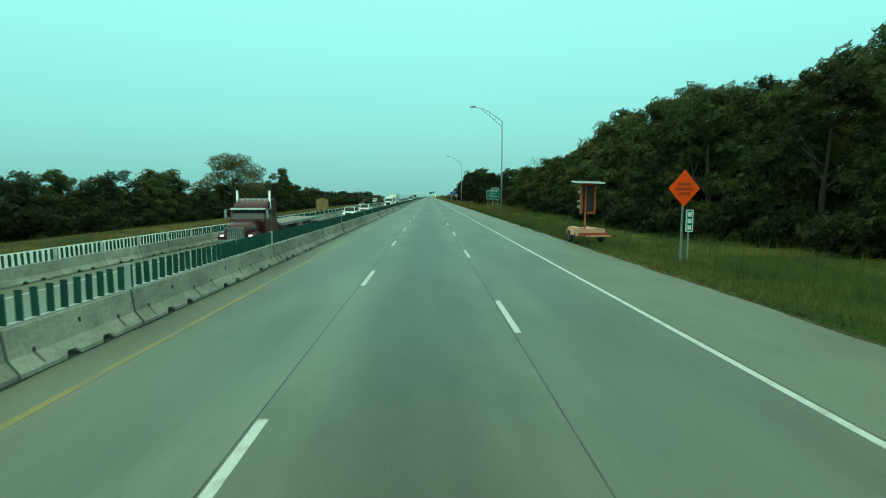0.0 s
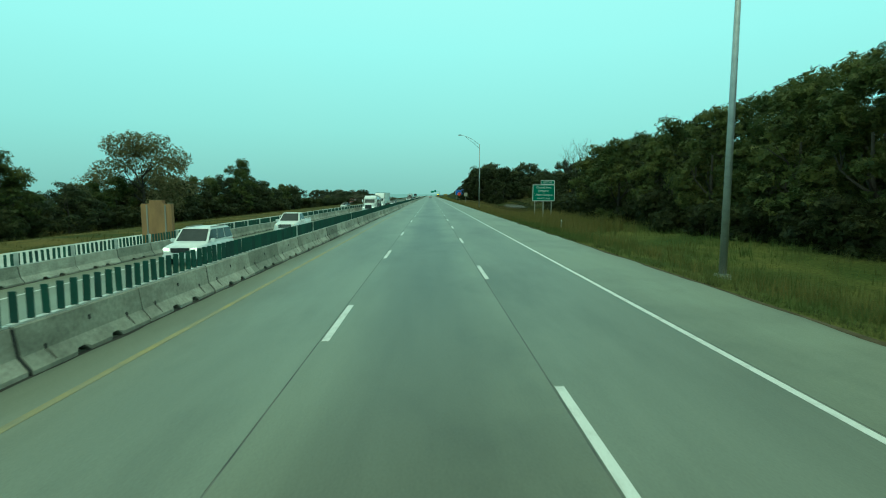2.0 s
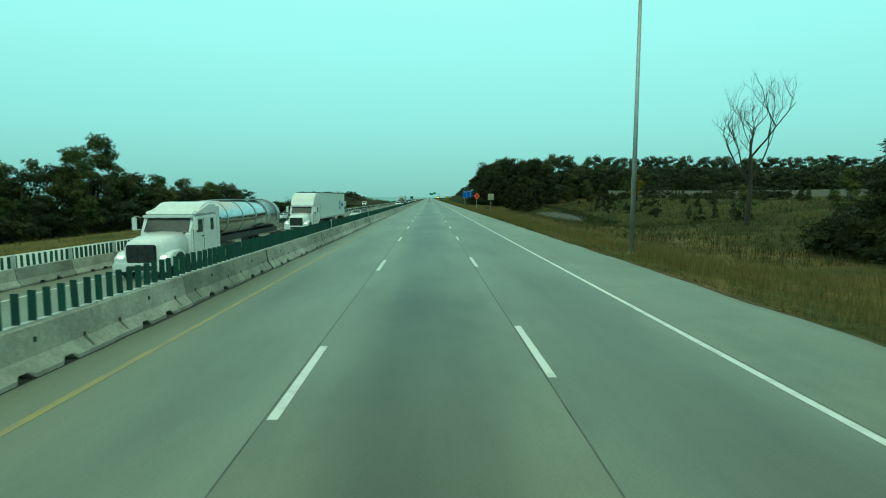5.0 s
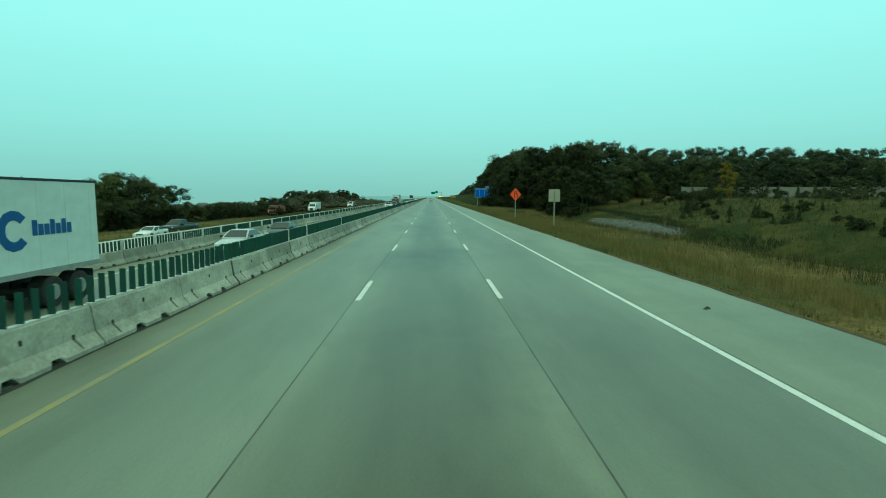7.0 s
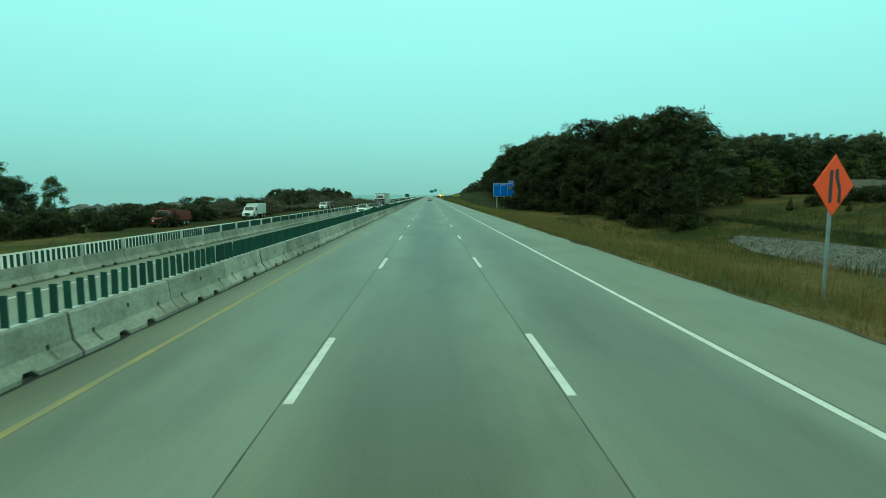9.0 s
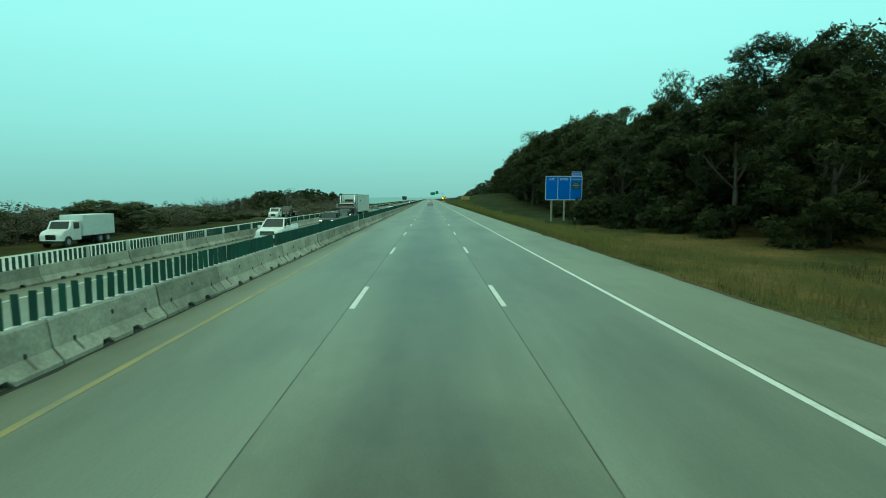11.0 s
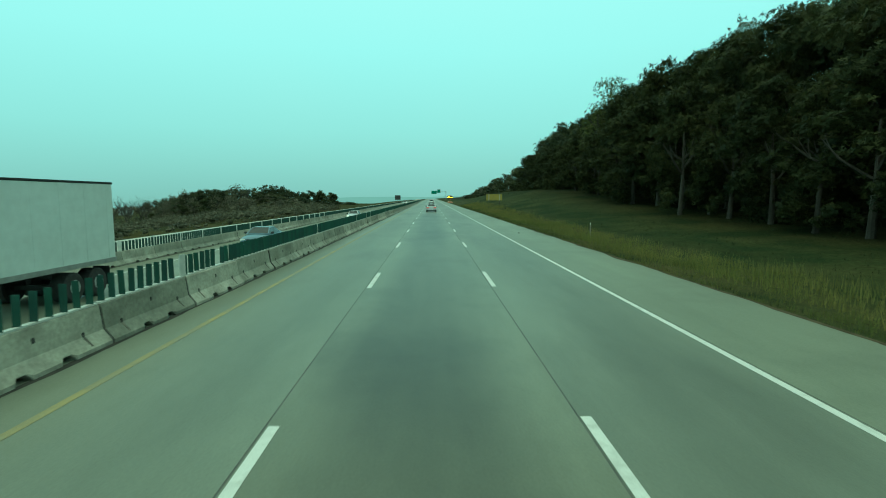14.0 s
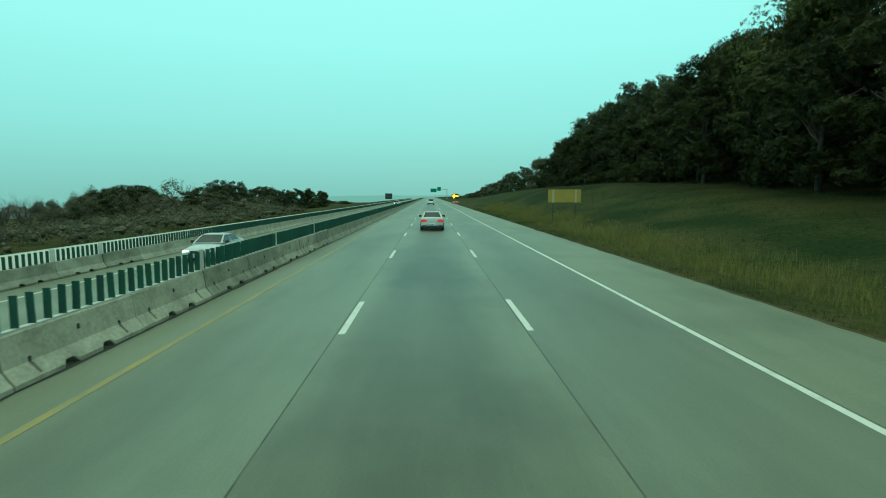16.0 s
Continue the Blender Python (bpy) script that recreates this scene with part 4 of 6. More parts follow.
for k in range(24):
    plant_to((far_brown, far_brown, far_elm, far_oak), -100 + rng.uniform(-6, 6), 600 + 8.0 * k, 2.2 + rng.uniform(-1.0, 1.0), "trees along the valley")
for k in range(15):
    y = 330 + 25 * k if k < 3 else 530 + 18 * k
    plant_to((far_brown, far_elm, far_oak), -118 + 0.03 * (y - 330) + rng.uniform(-8, 8), y, 2.6 + rng.uniform(-1.0, 1.0), "trees along the valley")
for k in range(10):
    plant((far_brown, far_oak), -75 - 1.2 * k + rng.uniform(-3, 3), 640 + rng.uniform(-18, 18) + 2 * k, rng.uniform(0.7, 0.95), group="trees on the mound")
for k in (bare_far, thin_elm, oak, oak_b, elm, elm_b, cottonwood, yellow_tree, far_oak, far_elm, far_brown, cedar, bush, bush_brown, bare):
    for o in (*k.children_recursive, k):
        bpy.data.objects.remove(o)

# brush that fills the low ground beside the closed road
r = random.Random(14)
clumps = []
for k in range(560):
    x, y = r.uniform(-82, -33.5), r.uniform(438, 586)
    s = r.uniform(1.0, 1.9) * (0.62 + 0.60 * smooth_step(450, 520, y))
    clumps.append(((x, y, ground_z(x, y) + s * 0.5), (s, s, s * r.uniform(0.55, 0.95))))
tagged(part("brush", leaf_cloud(clumps, 42000, 0.16, 14, core=0.40), mat_brown), "low grey-brown brush filling the ground beside the closed road", "brush", kind="stuff")

# trees between the houses across the valley
clumps = []
for k in range(420):
    x, y = r.uniform(-640, -215), r.uniform(690, 1060)
    s = r.uniform(2.0, 4.0)
    clumps.append(((x, y, ground_z(x, y) + s * 0.7), (s, s, s * r.uniform(0.7, 1.0))))
tagged(part("woodland", leaf_cloud(clumps, 15000, 0.55, 15, core=0.6), mat_brown), "scattered grey-brown trees across the valley, paled with painted haze", "woods", kind="stuff")

# the depth of the woods behind their edges
for x0, x1, y0, y1, h, seed, count in ((46, 130, -30, 158, 10.5, 8, 420), (62, 170, 395, 640, 9.5, 9, 460), (-110, -76, 30, 335, 8.5, 10, 300)):
    r = random.Random(seed)
    clumps = []
    for k in range(count):
        x, y = r.uniform(x0, x1), r.uniform(y0, y1)
        s = r.uniform(3.0, 4.6)
        clumps.append(((x, y, ground_z(x, y) + h * r.uniform(0.45, 0.68)), (s, s, h * 0.36)))
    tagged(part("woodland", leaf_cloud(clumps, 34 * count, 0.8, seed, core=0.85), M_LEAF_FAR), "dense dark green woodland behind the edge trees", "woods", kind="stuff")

# distant rows of woods and rising land that close the horizon
for name, y0, x0, x1, h, seed in (("far_woods", 1330, -700, -130, 8, 3), ("far_woods", 900, 170, 900, 20, 5)):
    r = random.Random(seed)
    clumps = [((x + r.uniform(-4, 4), y0 + r.uniform(-20, 20) - abs(x) * 0.1, ground_z(x, y0) + h * (0.30 + 0.20 * noise.noise((x * 0.02, seed, 0.0)))), (r.uniform(6, 11), 6, h * (0.34 + 0.12 * noise.noise((x * 0.05, seed, 4.0))))) for x in np.arange(x0, x1, 4.5)]
    tagged(part(name, leaf_cloud(clumps, 26 * len(clumps), 1.3, seed, core=0.92), M_LEAF), "distant dark green belt of woodland", "woods", kind="stuff")

# misty distance behind everything: a glowing strip with the haze in its colour
mist = glow("glowing_haze", (0.34, 0.545, 0.585), 1.0)
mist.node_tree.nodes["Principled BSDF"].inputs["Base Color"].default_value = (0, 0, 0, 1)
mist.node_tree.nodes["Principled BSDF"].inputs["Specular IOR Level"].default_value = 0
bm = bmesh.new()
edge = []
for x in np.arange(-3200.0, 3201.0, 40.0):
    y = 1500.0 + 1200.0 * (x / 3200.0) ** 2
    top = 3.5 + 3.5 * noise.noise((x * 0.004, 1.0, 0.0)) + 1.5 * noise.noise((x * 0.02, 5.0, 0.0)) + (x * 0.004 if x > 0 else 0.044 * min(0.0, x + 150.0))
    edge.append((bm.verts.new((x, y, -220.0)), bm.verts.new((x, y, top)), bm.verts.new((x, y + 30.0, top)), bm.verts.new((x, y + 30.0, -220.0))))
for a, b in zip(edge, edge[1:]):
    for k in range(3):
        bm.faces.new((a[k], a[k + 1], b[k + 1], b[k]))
tagged(part("backdrop", bm, mist), "low blue-grey hills on the horizon, their mist a painted glow", "backdrop", kind="structure")

# ---- grass of the verges ----


def waves(x, y, seed):
    """A soft uneven pattern between 0 and 1 over the land."""
    a, b = seed * 1.7, seed * 2.3
    v = np.sin(x * 0.71 + a + 1.3 * np.sin(y * 0.23 + b)) + np.sin(y * 0.37 + b + 1.1 * np.sin(x * 0.9 + a)) + 0.7 * np.sin(x * 1.9 - y * 0.83 + a) + 0.6 * np.sin(x * 0.8 + y * 1.6 + b)
    return np.clip(0.5 + v / 5.0, 0.0, 1.0)


def grass(name, count, x0, x1, y0, y1, h0, h1, material, seed, label, bias=1.0, width=0.009, fringe=0.0, gaps=0.0):
    """Fine upright stalks in tufts, each bent over towards its tip; fringe thins them out across the strip, gaps leaves bare patches."""
    r = np.random.RandomState(seed)
    tufts = count // 5
    tx, ty = x0 + (x1 - x0) * r.uniform(0, 1, tufts) ** bias, r.uniform(y0, y1, tufts)
    keep = r.uniform(0, 1, tufts) > gaps * (1 - waves(tx, ty, seed)) + fringe * np.abs((tx - x0) / (x1 - x0) - 0.45)
    keep &= ((tx - 38.3) / 3.0) ** 2 + ((ty - 285) / 22) ** 2 > 1
    tx, ty = tx[keep], ty[keep]
    x, y = np.repeat(tx, 5), np.repeat(ty, 5)
    n = len(x)
    x, y = x + r.normal(0, 0.10, n), y + r.normal(0, 0.12, n)
    h = r.uniform(h0, h1, n) * (0.6 + 0.8 * waves(x, y, seed + 3))
    a, lean = r.uniform(0, math.tau, n), r.uniform(0.05, 0.45, n) * h
    z = lie(x, y) - 0.02
    turn = a + r.uniform(0.9, 2.2, n)
    wx, wy = np.cos(turn) * width, np.sin(turn) * width
    v = np.stack([np.stack([x - wx, y - wy, z], 1), np.stack([x + wx, y + wy, z], 1), np.stack([x + np.cos(a) * lean, y + np.sin(a) * lean, z + h], 1)], 1).reshape(-1, 3)
    me = bpy.data.meshes.new(name)
    me.vertices.add(3 * n)
    me.vertices.foreach_set("co", v.ravel())
    me.loops.add(3 * n)
    me.loops.foreach_set("vertex_index", np.arange(3 * n))
    me.polygons.add(n)
    me.polygons.foreach_set("loop_start", np.arange(0, 3 * n, 3))
    me.update(calc_edges=True)
    me.materials.append(material)
    return tagged(new(name, me), label, "grass", kind="stuff")


RIM = EDGE + 0.30
grass("edge_grass", 30000, EDGE + 0.02, EDGE + 0.9, 0, 545, 0.05, 0.16, M_SLOPEBLADES, 53, "short ragged grass at the shoulder rim", gaps=1.2, width=0.010)
grass("verge_grass", 90000, RIM, 16, 0, 118, 0.14, 0.34, M_GREENBLADES, 41, "rough green roadside grass", 1.3, gaps=0.5)
grass("verge_grass", 16000, EDGE + 1.2, 13, 50, 150, 0.35, 0.75, M_BLADES, 42, "tall tan roadside grass", fringe=0.8, gaps=0.9)
grass("verge_weeds", 26000, 13, 24, 0, 128, 0.30, 0.80, M_GREENBLADES, 52, "tall green weeds along the trees", gaps=1.0, width=0.014)
grass("sign_weeds", 12000, 12.2, 19, 102, 136, 0.7, 1.5, M_BLADES, 54, "tall tan and green weeds round the sign posts", gaps=0.5, width=0.012)
grass("verge_grass", 120000, RIM, 20, 108, 345, 0.18, 0.45, M_BLADES, 43, "tan and green roadside grass", 1.5, gaps=0.4)
grass("verge_grass", 60000, EDGE + 1.5, 24, 130, 320, 0.3, 0.65, M_BROWNBLADES, 49, "tall brown roadside grass", 1.2, gaps=0.8, width=0.011)
grass("verge_grass", 50000, RIM, 11.5, 335, 545, 0.10, 0.26, M_GREENBLADES, 44, "short green roadside grass", 1.2, gaps=0.4)
grass("verge_grass", 85000, EDGE + 1.3, 14.3, 335, 545, 0.28, 0.62, M_YELLOWBLADES, 50, "tall yellow-green roadside grass", fringe=1.0, gaps=0.5)
grass("field_grass", 60000, 20, 70, 165, 330, 0.3, 0.75, M_FIELDBLADES, 47, "rough brown and green field grass", 1.2, width=0.018)
grass("bank_weeds", 9000, 40.6, 44, 254, 322, 0.3, 0.7, M_SLOPEBLADES, 55, "dark weeds along the gully bank", width=0.02)
grass("slope_grass", 40000, 14, 40, 345, 545, 0.10, 0.24, M_SLOPEBLADES, 48, "green grass of the wooded slope, darkened for tree shade", width=0.012)
grass("field_grass", 24000, -66, -26.5, 20, 330, 0.2, 0.5, M_HAYBLADES, 46, "rough olive field grass", width=0.016)

# the long wall at the far side of the field
M_WALL = mat("beige_wall_panels", (0.24, 0.21, 0.165), 0.85, second=(0.19, 0.165, 0.13), scale=0.6, fine=0.12, fine_scale=4)
far_wall = thing("boundary_wall", pose(0, 0, 0), "long beige panel wall at the edge of the field", "wall", kind="structure")
for k in range(22):
    x = 67 + 4.5 * k
    z = ground_z(x + 2.2, 330)
    bm = bmesh.new()
    box(bm, x + 0.15, x + 4.35, 329.9, 330.1, z - 0.6, z + 2.7)
    part("wall_panel", bm, M_WALL, far_wall)
    bm = bmesh.new()
    box(bm, x - 0.15, x + 0.15, 329.8, 330.2, z - 0.8, z + 2.85, 0.02)
    part("wall_post", bm, M_WALL, far_wall)

# gravel outlet on the bank of the gully: a bed of grit with loose stones on it
GX, GY, GRX, GRY = 38.7, 292.0, 2.7, 17.0
bed = bmesh.new()
rings = []
for q in np.linspace(0.0, 1.0, 12):
    ring = []
    for k in range(64):
        a = k * math.tau / 64
        rough = 1 + 0.10 * noise.noise((2.2 * math.cos(a), 2.2 * math.sin(a), 5.0))
        x, y = GX + GRX * q * rough * math.cos(a) - 0.16 * GRY * q * rough * math.sin(a), GY + GRY * q * rough * math.sin(a)
        ring.append(bed.verts.new((x, y, float(lie(np.array([x]), np.array([y]))[0]) + 0.16 * (1 - q ** 3) - 0.02 + 0.05 * noise.noise((x * 1.5, y * 1.5, 2.0)))))
    rings.append(ring)
for r0, r1 in zip(rings[1:], rings[2:]):
    for k in range(64):
        bed.faces.new((r0[k], r0[(k + 1) % 64], r1[(k + 1) % 64], r1[k]))
bed.faces.new(rings[1])
for v in rings[0]:
    bed.verts.remove(v)
gravel = part("gravel_bank", bed, M_GRAVEL, smooth=True)
tagged(gravel, "grey gravel washed over the bank of a grassy gully", "gravel", kind="stuff")
r = np.random.RandomState(8)
verts, faces = [], []
for k in range(4200):
    a, q = r.uniform(0, math.tau), math.sqrt(r.uniform(0, 1))
    x, y, s = GX + GRX * q * math.cos(a) - 0.16 * GRY * q * math.sin(a), GY + GRY * q * math.sin(a), r.uniform(0.03, 0.09)
    z, j = float(lie(np.array([x]), np.array([y]))[0]) + 0.16 * (1 - q ** 3), len(verts)
    verts += [(x + s, y, z), (x - s * 0.9, y + s * 0.3, z), (x, y + s, z + 0.1 * s), (x, y - s, z), (x + 0.2 * s, y, z + s * 0.8), (x, y, z - s)]
    faces += [(j, j + 2, j + 4), (j + 2, j + 1, j + 4), (j + 1, j + 3, j + 4), (j + 3, j, j + 4), (j + 2, j, j + 5), (j + 1, j + 2, j + 5), (j + 3, j + 1, j + 5), (j, j + 3, j + 5)]
tagged(part("loose_stones", (verts, [], faces), M_GRAVEL), "loose grey stones on a gravel bank", "gravel", kind="stuff")

# ---- light poles ----


def light_pole(x, y):
    z = ground_z(x, y)
    t = thing("street_lamp", pose(x, y, z), "tall galvanised street lamp with truss arm on the verge", "street lamp", "street lamps beside the road")
    bm = bmesh.new()
    tube(bm, [(0, 0, 0.12), (0, 0, 6), (0, 0, 12.85 - z)], [0.13, 0.105, 0.075], 14)
    part("pole", bm, M_STEEL, t, smooth=True)
    bm = bmesh.new()
    tube(bm, [(0, 0, -0.4), (0, 0, 0.09)], [0.30, 0.28], 16)
    box(bm, -0.19, 0.19, -0.19, 0.19, 0.09, 0.13)
    part("base", bm, M_BARRIER, t)
    top = 12.75 - z
    for name, pts in (("upper_arm", [(0, 0, top), (-1.6, 0, top + 1.15), (-2.9, 0, top + 1.75), (-3.7, 0, top + 1.9)]), ("lower_arm", [(0, 0, top - 0.75), (-1.6, 0, top + 0.62), (-2.9, 0, top + 1.62)])):
        bm = bmesh.new()
        tube(bm, pts, 0.035, 8)
        part(name, bm, M_STEEL, t, smooth=True)
    for f in (0.33, 0.6):
        bm = bmesh.new()
        tube(bm, [(-2.9 * f, 0, top - 0.72 + f * 2.4), (-2.9 * f, 0, top + 0.1 + f * 1.75)], 0.02, 6)
        part("brace", bm, M_STEEL, t)
    bm = bmesh.new()
    prism(bm, ((-3.65, top + 1.85), (-3.65, top + 2.0), (-4.0, top + 2.05), (-4.45, top + 1.95), (-4.45, top + 1.88), (-4.1, top + 1.82)), "y", -0.14, 0.14)
    bmesh.ops.bevel(bm, geom=bm.edges[:], offset=0.02, segments=2, affect="EDGES")
    head = part("lamp_head", bm, M_STEEL, t)
    bm = bmesh.new()
    prism(bm, ((-3.95, top + 1.825), (-4.4, top + 1.88), (-4.35, top + 1.80), (-4.05, top + 1.76)), "y", -0.10, 0.10)
    part("lens", bm, M_SIGN_WHITE, head, "clouded glass lens")


light_pole(10.15, 72.7)
light_pole(10.1, 162.5)

# ---- signs ----


def post(t, x, z0, z1, w=0.10, material=None, y=0.06, name="post"):
    bm = bmesh.new()
    box(bm, x - w / 2, x + w / 2, y, y + w, z0, z1, 0.006)
    return part(name, bm, material or M_WOODPOST, t)


def panel(t, x0, x1, z0, z1, material, rim, round_by=0.10, name="panel", y=0.0, rim_width=0.08):
    """A flat sign sheet with rounded corners and a raised border line."""
    def outline(grow):
        pts, rad = [], max(round_by + grow, 0.01)
        for cx, cz, a0 in ((x1 - round_by, z1 - round_by, 0), (x0 + round_by, z1 - round_by, 90), (x0 + round_by, z0 + round_by, 180), (x1 - round_by, z0 + round_by, 270)):
            pts += [(cx + rad * math.cos(radians(a0 + k * 22.5)), cz + rad * math.sin(radians(a0 + k * 22.5))) for k in range(5)]
        return pts
    bm = bmesh.new()
    prism(bm, outline(0), "y", y, y + 0.03)
    p = part(name, bm, material, t)
    bm = bmesh.new()
    o, i = outline(0.004), outline(-rim_width)
    n = len(o)
    rings = [[bm.verts.new((u, yy, v)) for u, v in ring] for ring, yy in ((o, y + 0.004), (o, y - 0.010), (i, y - 0.010), (i, y + 0.004))]
    for r0, r1 in zip(rings, rings[1:] + rings[:1]):
        for k in range(n):
            bm.faces.new((r0[k], r0[(k + 1) % n], r1[(k + 1) % n], r1[k]))
    part("border", bm, rim, p, "white border line")
    return p


UP = pose(0, 0, 0, 90, 0, 0)


def words(t, name, text, size, x, z, y=-0.01, material=None):
    return lettering(name, text, size, Matrix.Translation((x, y, z)) @ UP, material or M_SIGN_WHITE, t)


# exit sign
t = thing("exit_sign", pose(15.55, 126.3, 0, 0, 0, 6), "green motorway exit sign with white lettering on three wooden posts", "road sign")
p = panel(t, -1.56, 1.56, 1.74, 3.98, M_SIGN_GREEN, M_SIGN_WHITE, 0.14)
for text, size, z in (("Grand Ave", 0.47, 3.60), ("DMACC", 0.43, 3.09), ("West Campus", 0.44, 2.59), ("RIGHT LANE", 0.31, 2.08)):
    words(p, "lettering", text, size, 0, z)
p = panel(t, -0.42, 1.52, 4.01, 4.56, M_SIGN_GREEN, M_SIGN_WHITE, 0.08, "exit_plate")
words(p, "lettering", "EXIT 69", 0.36, 0.55, 4.285)
for x in (-1.2, 0.0, 1.15):
    post(t, x, ground_z(15.55 + x, 126.3) - 0.3, 3.7, 0.13)

# service sign
t = thing("service_sign", pose(17.6, 370.8, -0.05, 0, 0, 11), "large blue motorway services sign on three wooden posts", "road sign")
p = panel(t, -2.6, 2.6, 2.38, 5.50, M_SIGN_BLUE, M_SIGN_WHITE, 0.08)
for x in (-0.87, 0.87):
    bm = bmesh.new()
    box(bm, x - 0.03, x + 0.03, -0.006, 0.0, 2.46, 5.42)
    part("divider", bm, M_SIGN_WHITE, p, "white divider line")
for text, x, size in (("GAS", -1.73, 0.40), ("FOOD", 0.0, 0.40), ("ATTRACTIONS", 1.73, 0.225)):
    words(p, "lettering", text, size, x, 5.08)
bm = bmesh.new()
box(bm, 1.15, 2.3, -0.012, -0.004, 3.85, 4.70)
plate = part("logo_plate", bm, mat("dark_logo_plate", (0.02, 0.07, 0.10), 0.5, second=(0.03, 0.09, 0.10), scale=3), p, "dark teal logo plate")
for z0, z1, x0, x1 in ((4.22, 4.36, 1.25, 2.2), (4.46, 4.54, 1.4, 2.05), (3.96, 4.02, 1.5, 1.95)):
    bm = bmesh.new()
    box(bm, x0, x1, -0.018, -0.012, z0, z1)
    part("bar", bm, M_SIGN_BACK, plate)
p = panel(t, 1.10, 2.5, 5.53, 6.10, M_SIGN_BLUE, M_SIGN_WHITE, 0.06, "exit_plate")
words(p, "lettering", "EXIT 69", 0.30, 1.8, 5.81)
for x in (-1.65, 0.15, 1.75):
    post(t, x, ground_z(17.4 + x, 370) - 0.4, 5.2, 0.20)


def diamond(x, y, zc, label, half=0.86, marks=(), turn=14):
    g = ground_z(x, y)
    t = thing("warning_sign", pose(x, y, 0, 0, 0, turn), label, "road sign")
    bm = bmesh.new()
    c = 0.10
    prism(bm, ((half - c, -c), (half, 0), (half - c, c), (c, half - c), (0, half), (-c, half - c), (-half + c, c), (-half, 0), (-half + c, -c), (-c, -half + c), (0, -half), (c, -half + c)), "y", 0, 0.02)
    p = part("panel", bm, M_SIGN_ORANGE, t)
    p.location = (0, 0, zc)
    for m in marks:
        bm = bmesh.new()
        prism(bm, m, "y", -0.006, -0.001)
        part("legend", bm, M_BLACK if len(m) > 4 or m[0][0] > 50 else M_DARKORANGE, p)
    post(t, 0, g - 0.3, zc + 0.3, 0.08, M_STEEL, 0.025)
    return t


rect = lambda x0, x1, z0, z1: ((x0, z0), (x1, z0), (x1, z1), (x0, z1))
diamond(12.0, 24.5, 2.96, "orange diamond warning sign with faded legend on a steel post", marks=(rect(-0.38, 0.38, 0.12, 0.26), rect(-0.5, 0.5, -0.10, 0.04), rect(-0.33, 0.33, -0.32, -0.18)))
diamond(11.42, 262, 2.90, "orange diamond lane-ends warning sign on a steel post", turn=20, marks=(((-0.21, -0.5), (-0.07, -0.5), (-0.07, 0.42), (-0.21, 0.42), (-0.21, 0)), ((0.19, -0.5), (0.33, -0.5), (0.31, -0.1), (0.16, 0.26), (0.16, 0.46), (0.02, 0.46), (0.03, 0.22), (0.19, -0.14))))
t = thing("mile_marker", pose(12.2, 24.3, 0), "small green mile marker plate on a steel post", "road sign")
p = panel(t, -0.17, 0.17, 0.95, 1.98, M_SIGN_GREEN, M_SIGN_WHITE, 0.05)
for z in (1.76, 1.45, 1.15):
    bm = bmesh.new()
    box(bm, -0.09, 0.09, -0.007, -0.001, z - 0.10, z + 0.10)
    part("numeral_bar", bm, M_SIGN_WHITE, p)
post(t, 0, ground_z(12.2, 24.3) - 0.3, 1.9, 0.06, M_STEEL, 0.035)

t = thing("blank_sign", pose(12.95, 246.4, 0), "back of a pale rectangular sign with its wooden post in front", "road sign")
bm = bmesh.new()
box(bm, -0.60, 0.60, 0.0, 0.025, 2.08, 3.36, 0.008)
part("panel", bm, M_SIGN_BACK, t)
post(t, 0, ground_z(12.8, 246.4) - 0.3, 3.2, 0.12, M_WOODPOST, -0.125)

t = thing("yellow_board", pose(12.4, 487.5, 0), "blank yellow board on two posts on the grassy slope", "road sign")
bm = bmesh.new()
box(bm, -1.55, 1.55, 0, 0.03, 2.02, 3.22, 0.01)
p = part("panel", bm, M_SIGN_YELLOW, t)
for x in (-1.05, 1.05):
    bm = bmesh.new()
    box(bm, x - 0.09, x + 0.09, -0.03, 0.0, 2.0, 3.2)
    part("batten", bm, M_SIGN_BACK, p)
    post(t, x, ground_z(12.4 + x, 487.5) - 0.4, 2.9, 0.08, M_BARK, 0.04)

M_PLY = mat("plywood", (0.30, 0.17, 0.075), 0.85, second=(0.22, 0.125, 0.06), scale=2.0, stretch=(1, 1, 0.3), fine=0.15)
t = thing("plywood_box", pose(-18.2, 90.3, LOW - 0.03), "brown plywood covered sign on the closed carriageway", "covered sign")
bm = bmesh.new()
prism(bm, ((-1.0, 0.0), (1.0, 0.0), (1.0, 2.97), (0.45, 2.97), (0.45, 3.2), (-0.45, 3.2), (-0.45, 2.97), (-1.0, 2.97)), "y", -0.05, 0.30)
part("cover", bm, M_PLY, t)
for x in (-0.6, 0.6):
    bm = bmesh.new()
    box(bm, x - 0.05, x + 0.05, -0.09, -0.05, 0.0, 2.9)
    part("batten", bm, M_WOODPOST, t)

# overhead signs far ahead
t = thing("overhead_sign", pose(4, 860, 0), "distant green overhead motorway signs on a steel gantry", "road sign")
for x0, x1, z0, z1 in ((-3.8, 1.2, 5.6, 8.6), (1.6, 4.6, 6.6, 9.8)):
    panel(t, x0, x1, z0, z1, M_SIGN_GREEN, M_SIGN_WHITE, 0.2)
bm = bmesh.new()
tube(bm, [(9.5, 0.4, -0.3), (9.5, 0.4, 8.4)], 0.25, 10)
part("gantry_leg", bm, M_STEEL, t)
bm = bmesh.new()
box(bm, -3.5, 9.5, 0.25, 0.5, 7.5, 7.8)
part("gantry_beam", bm, M_STEEL, t)
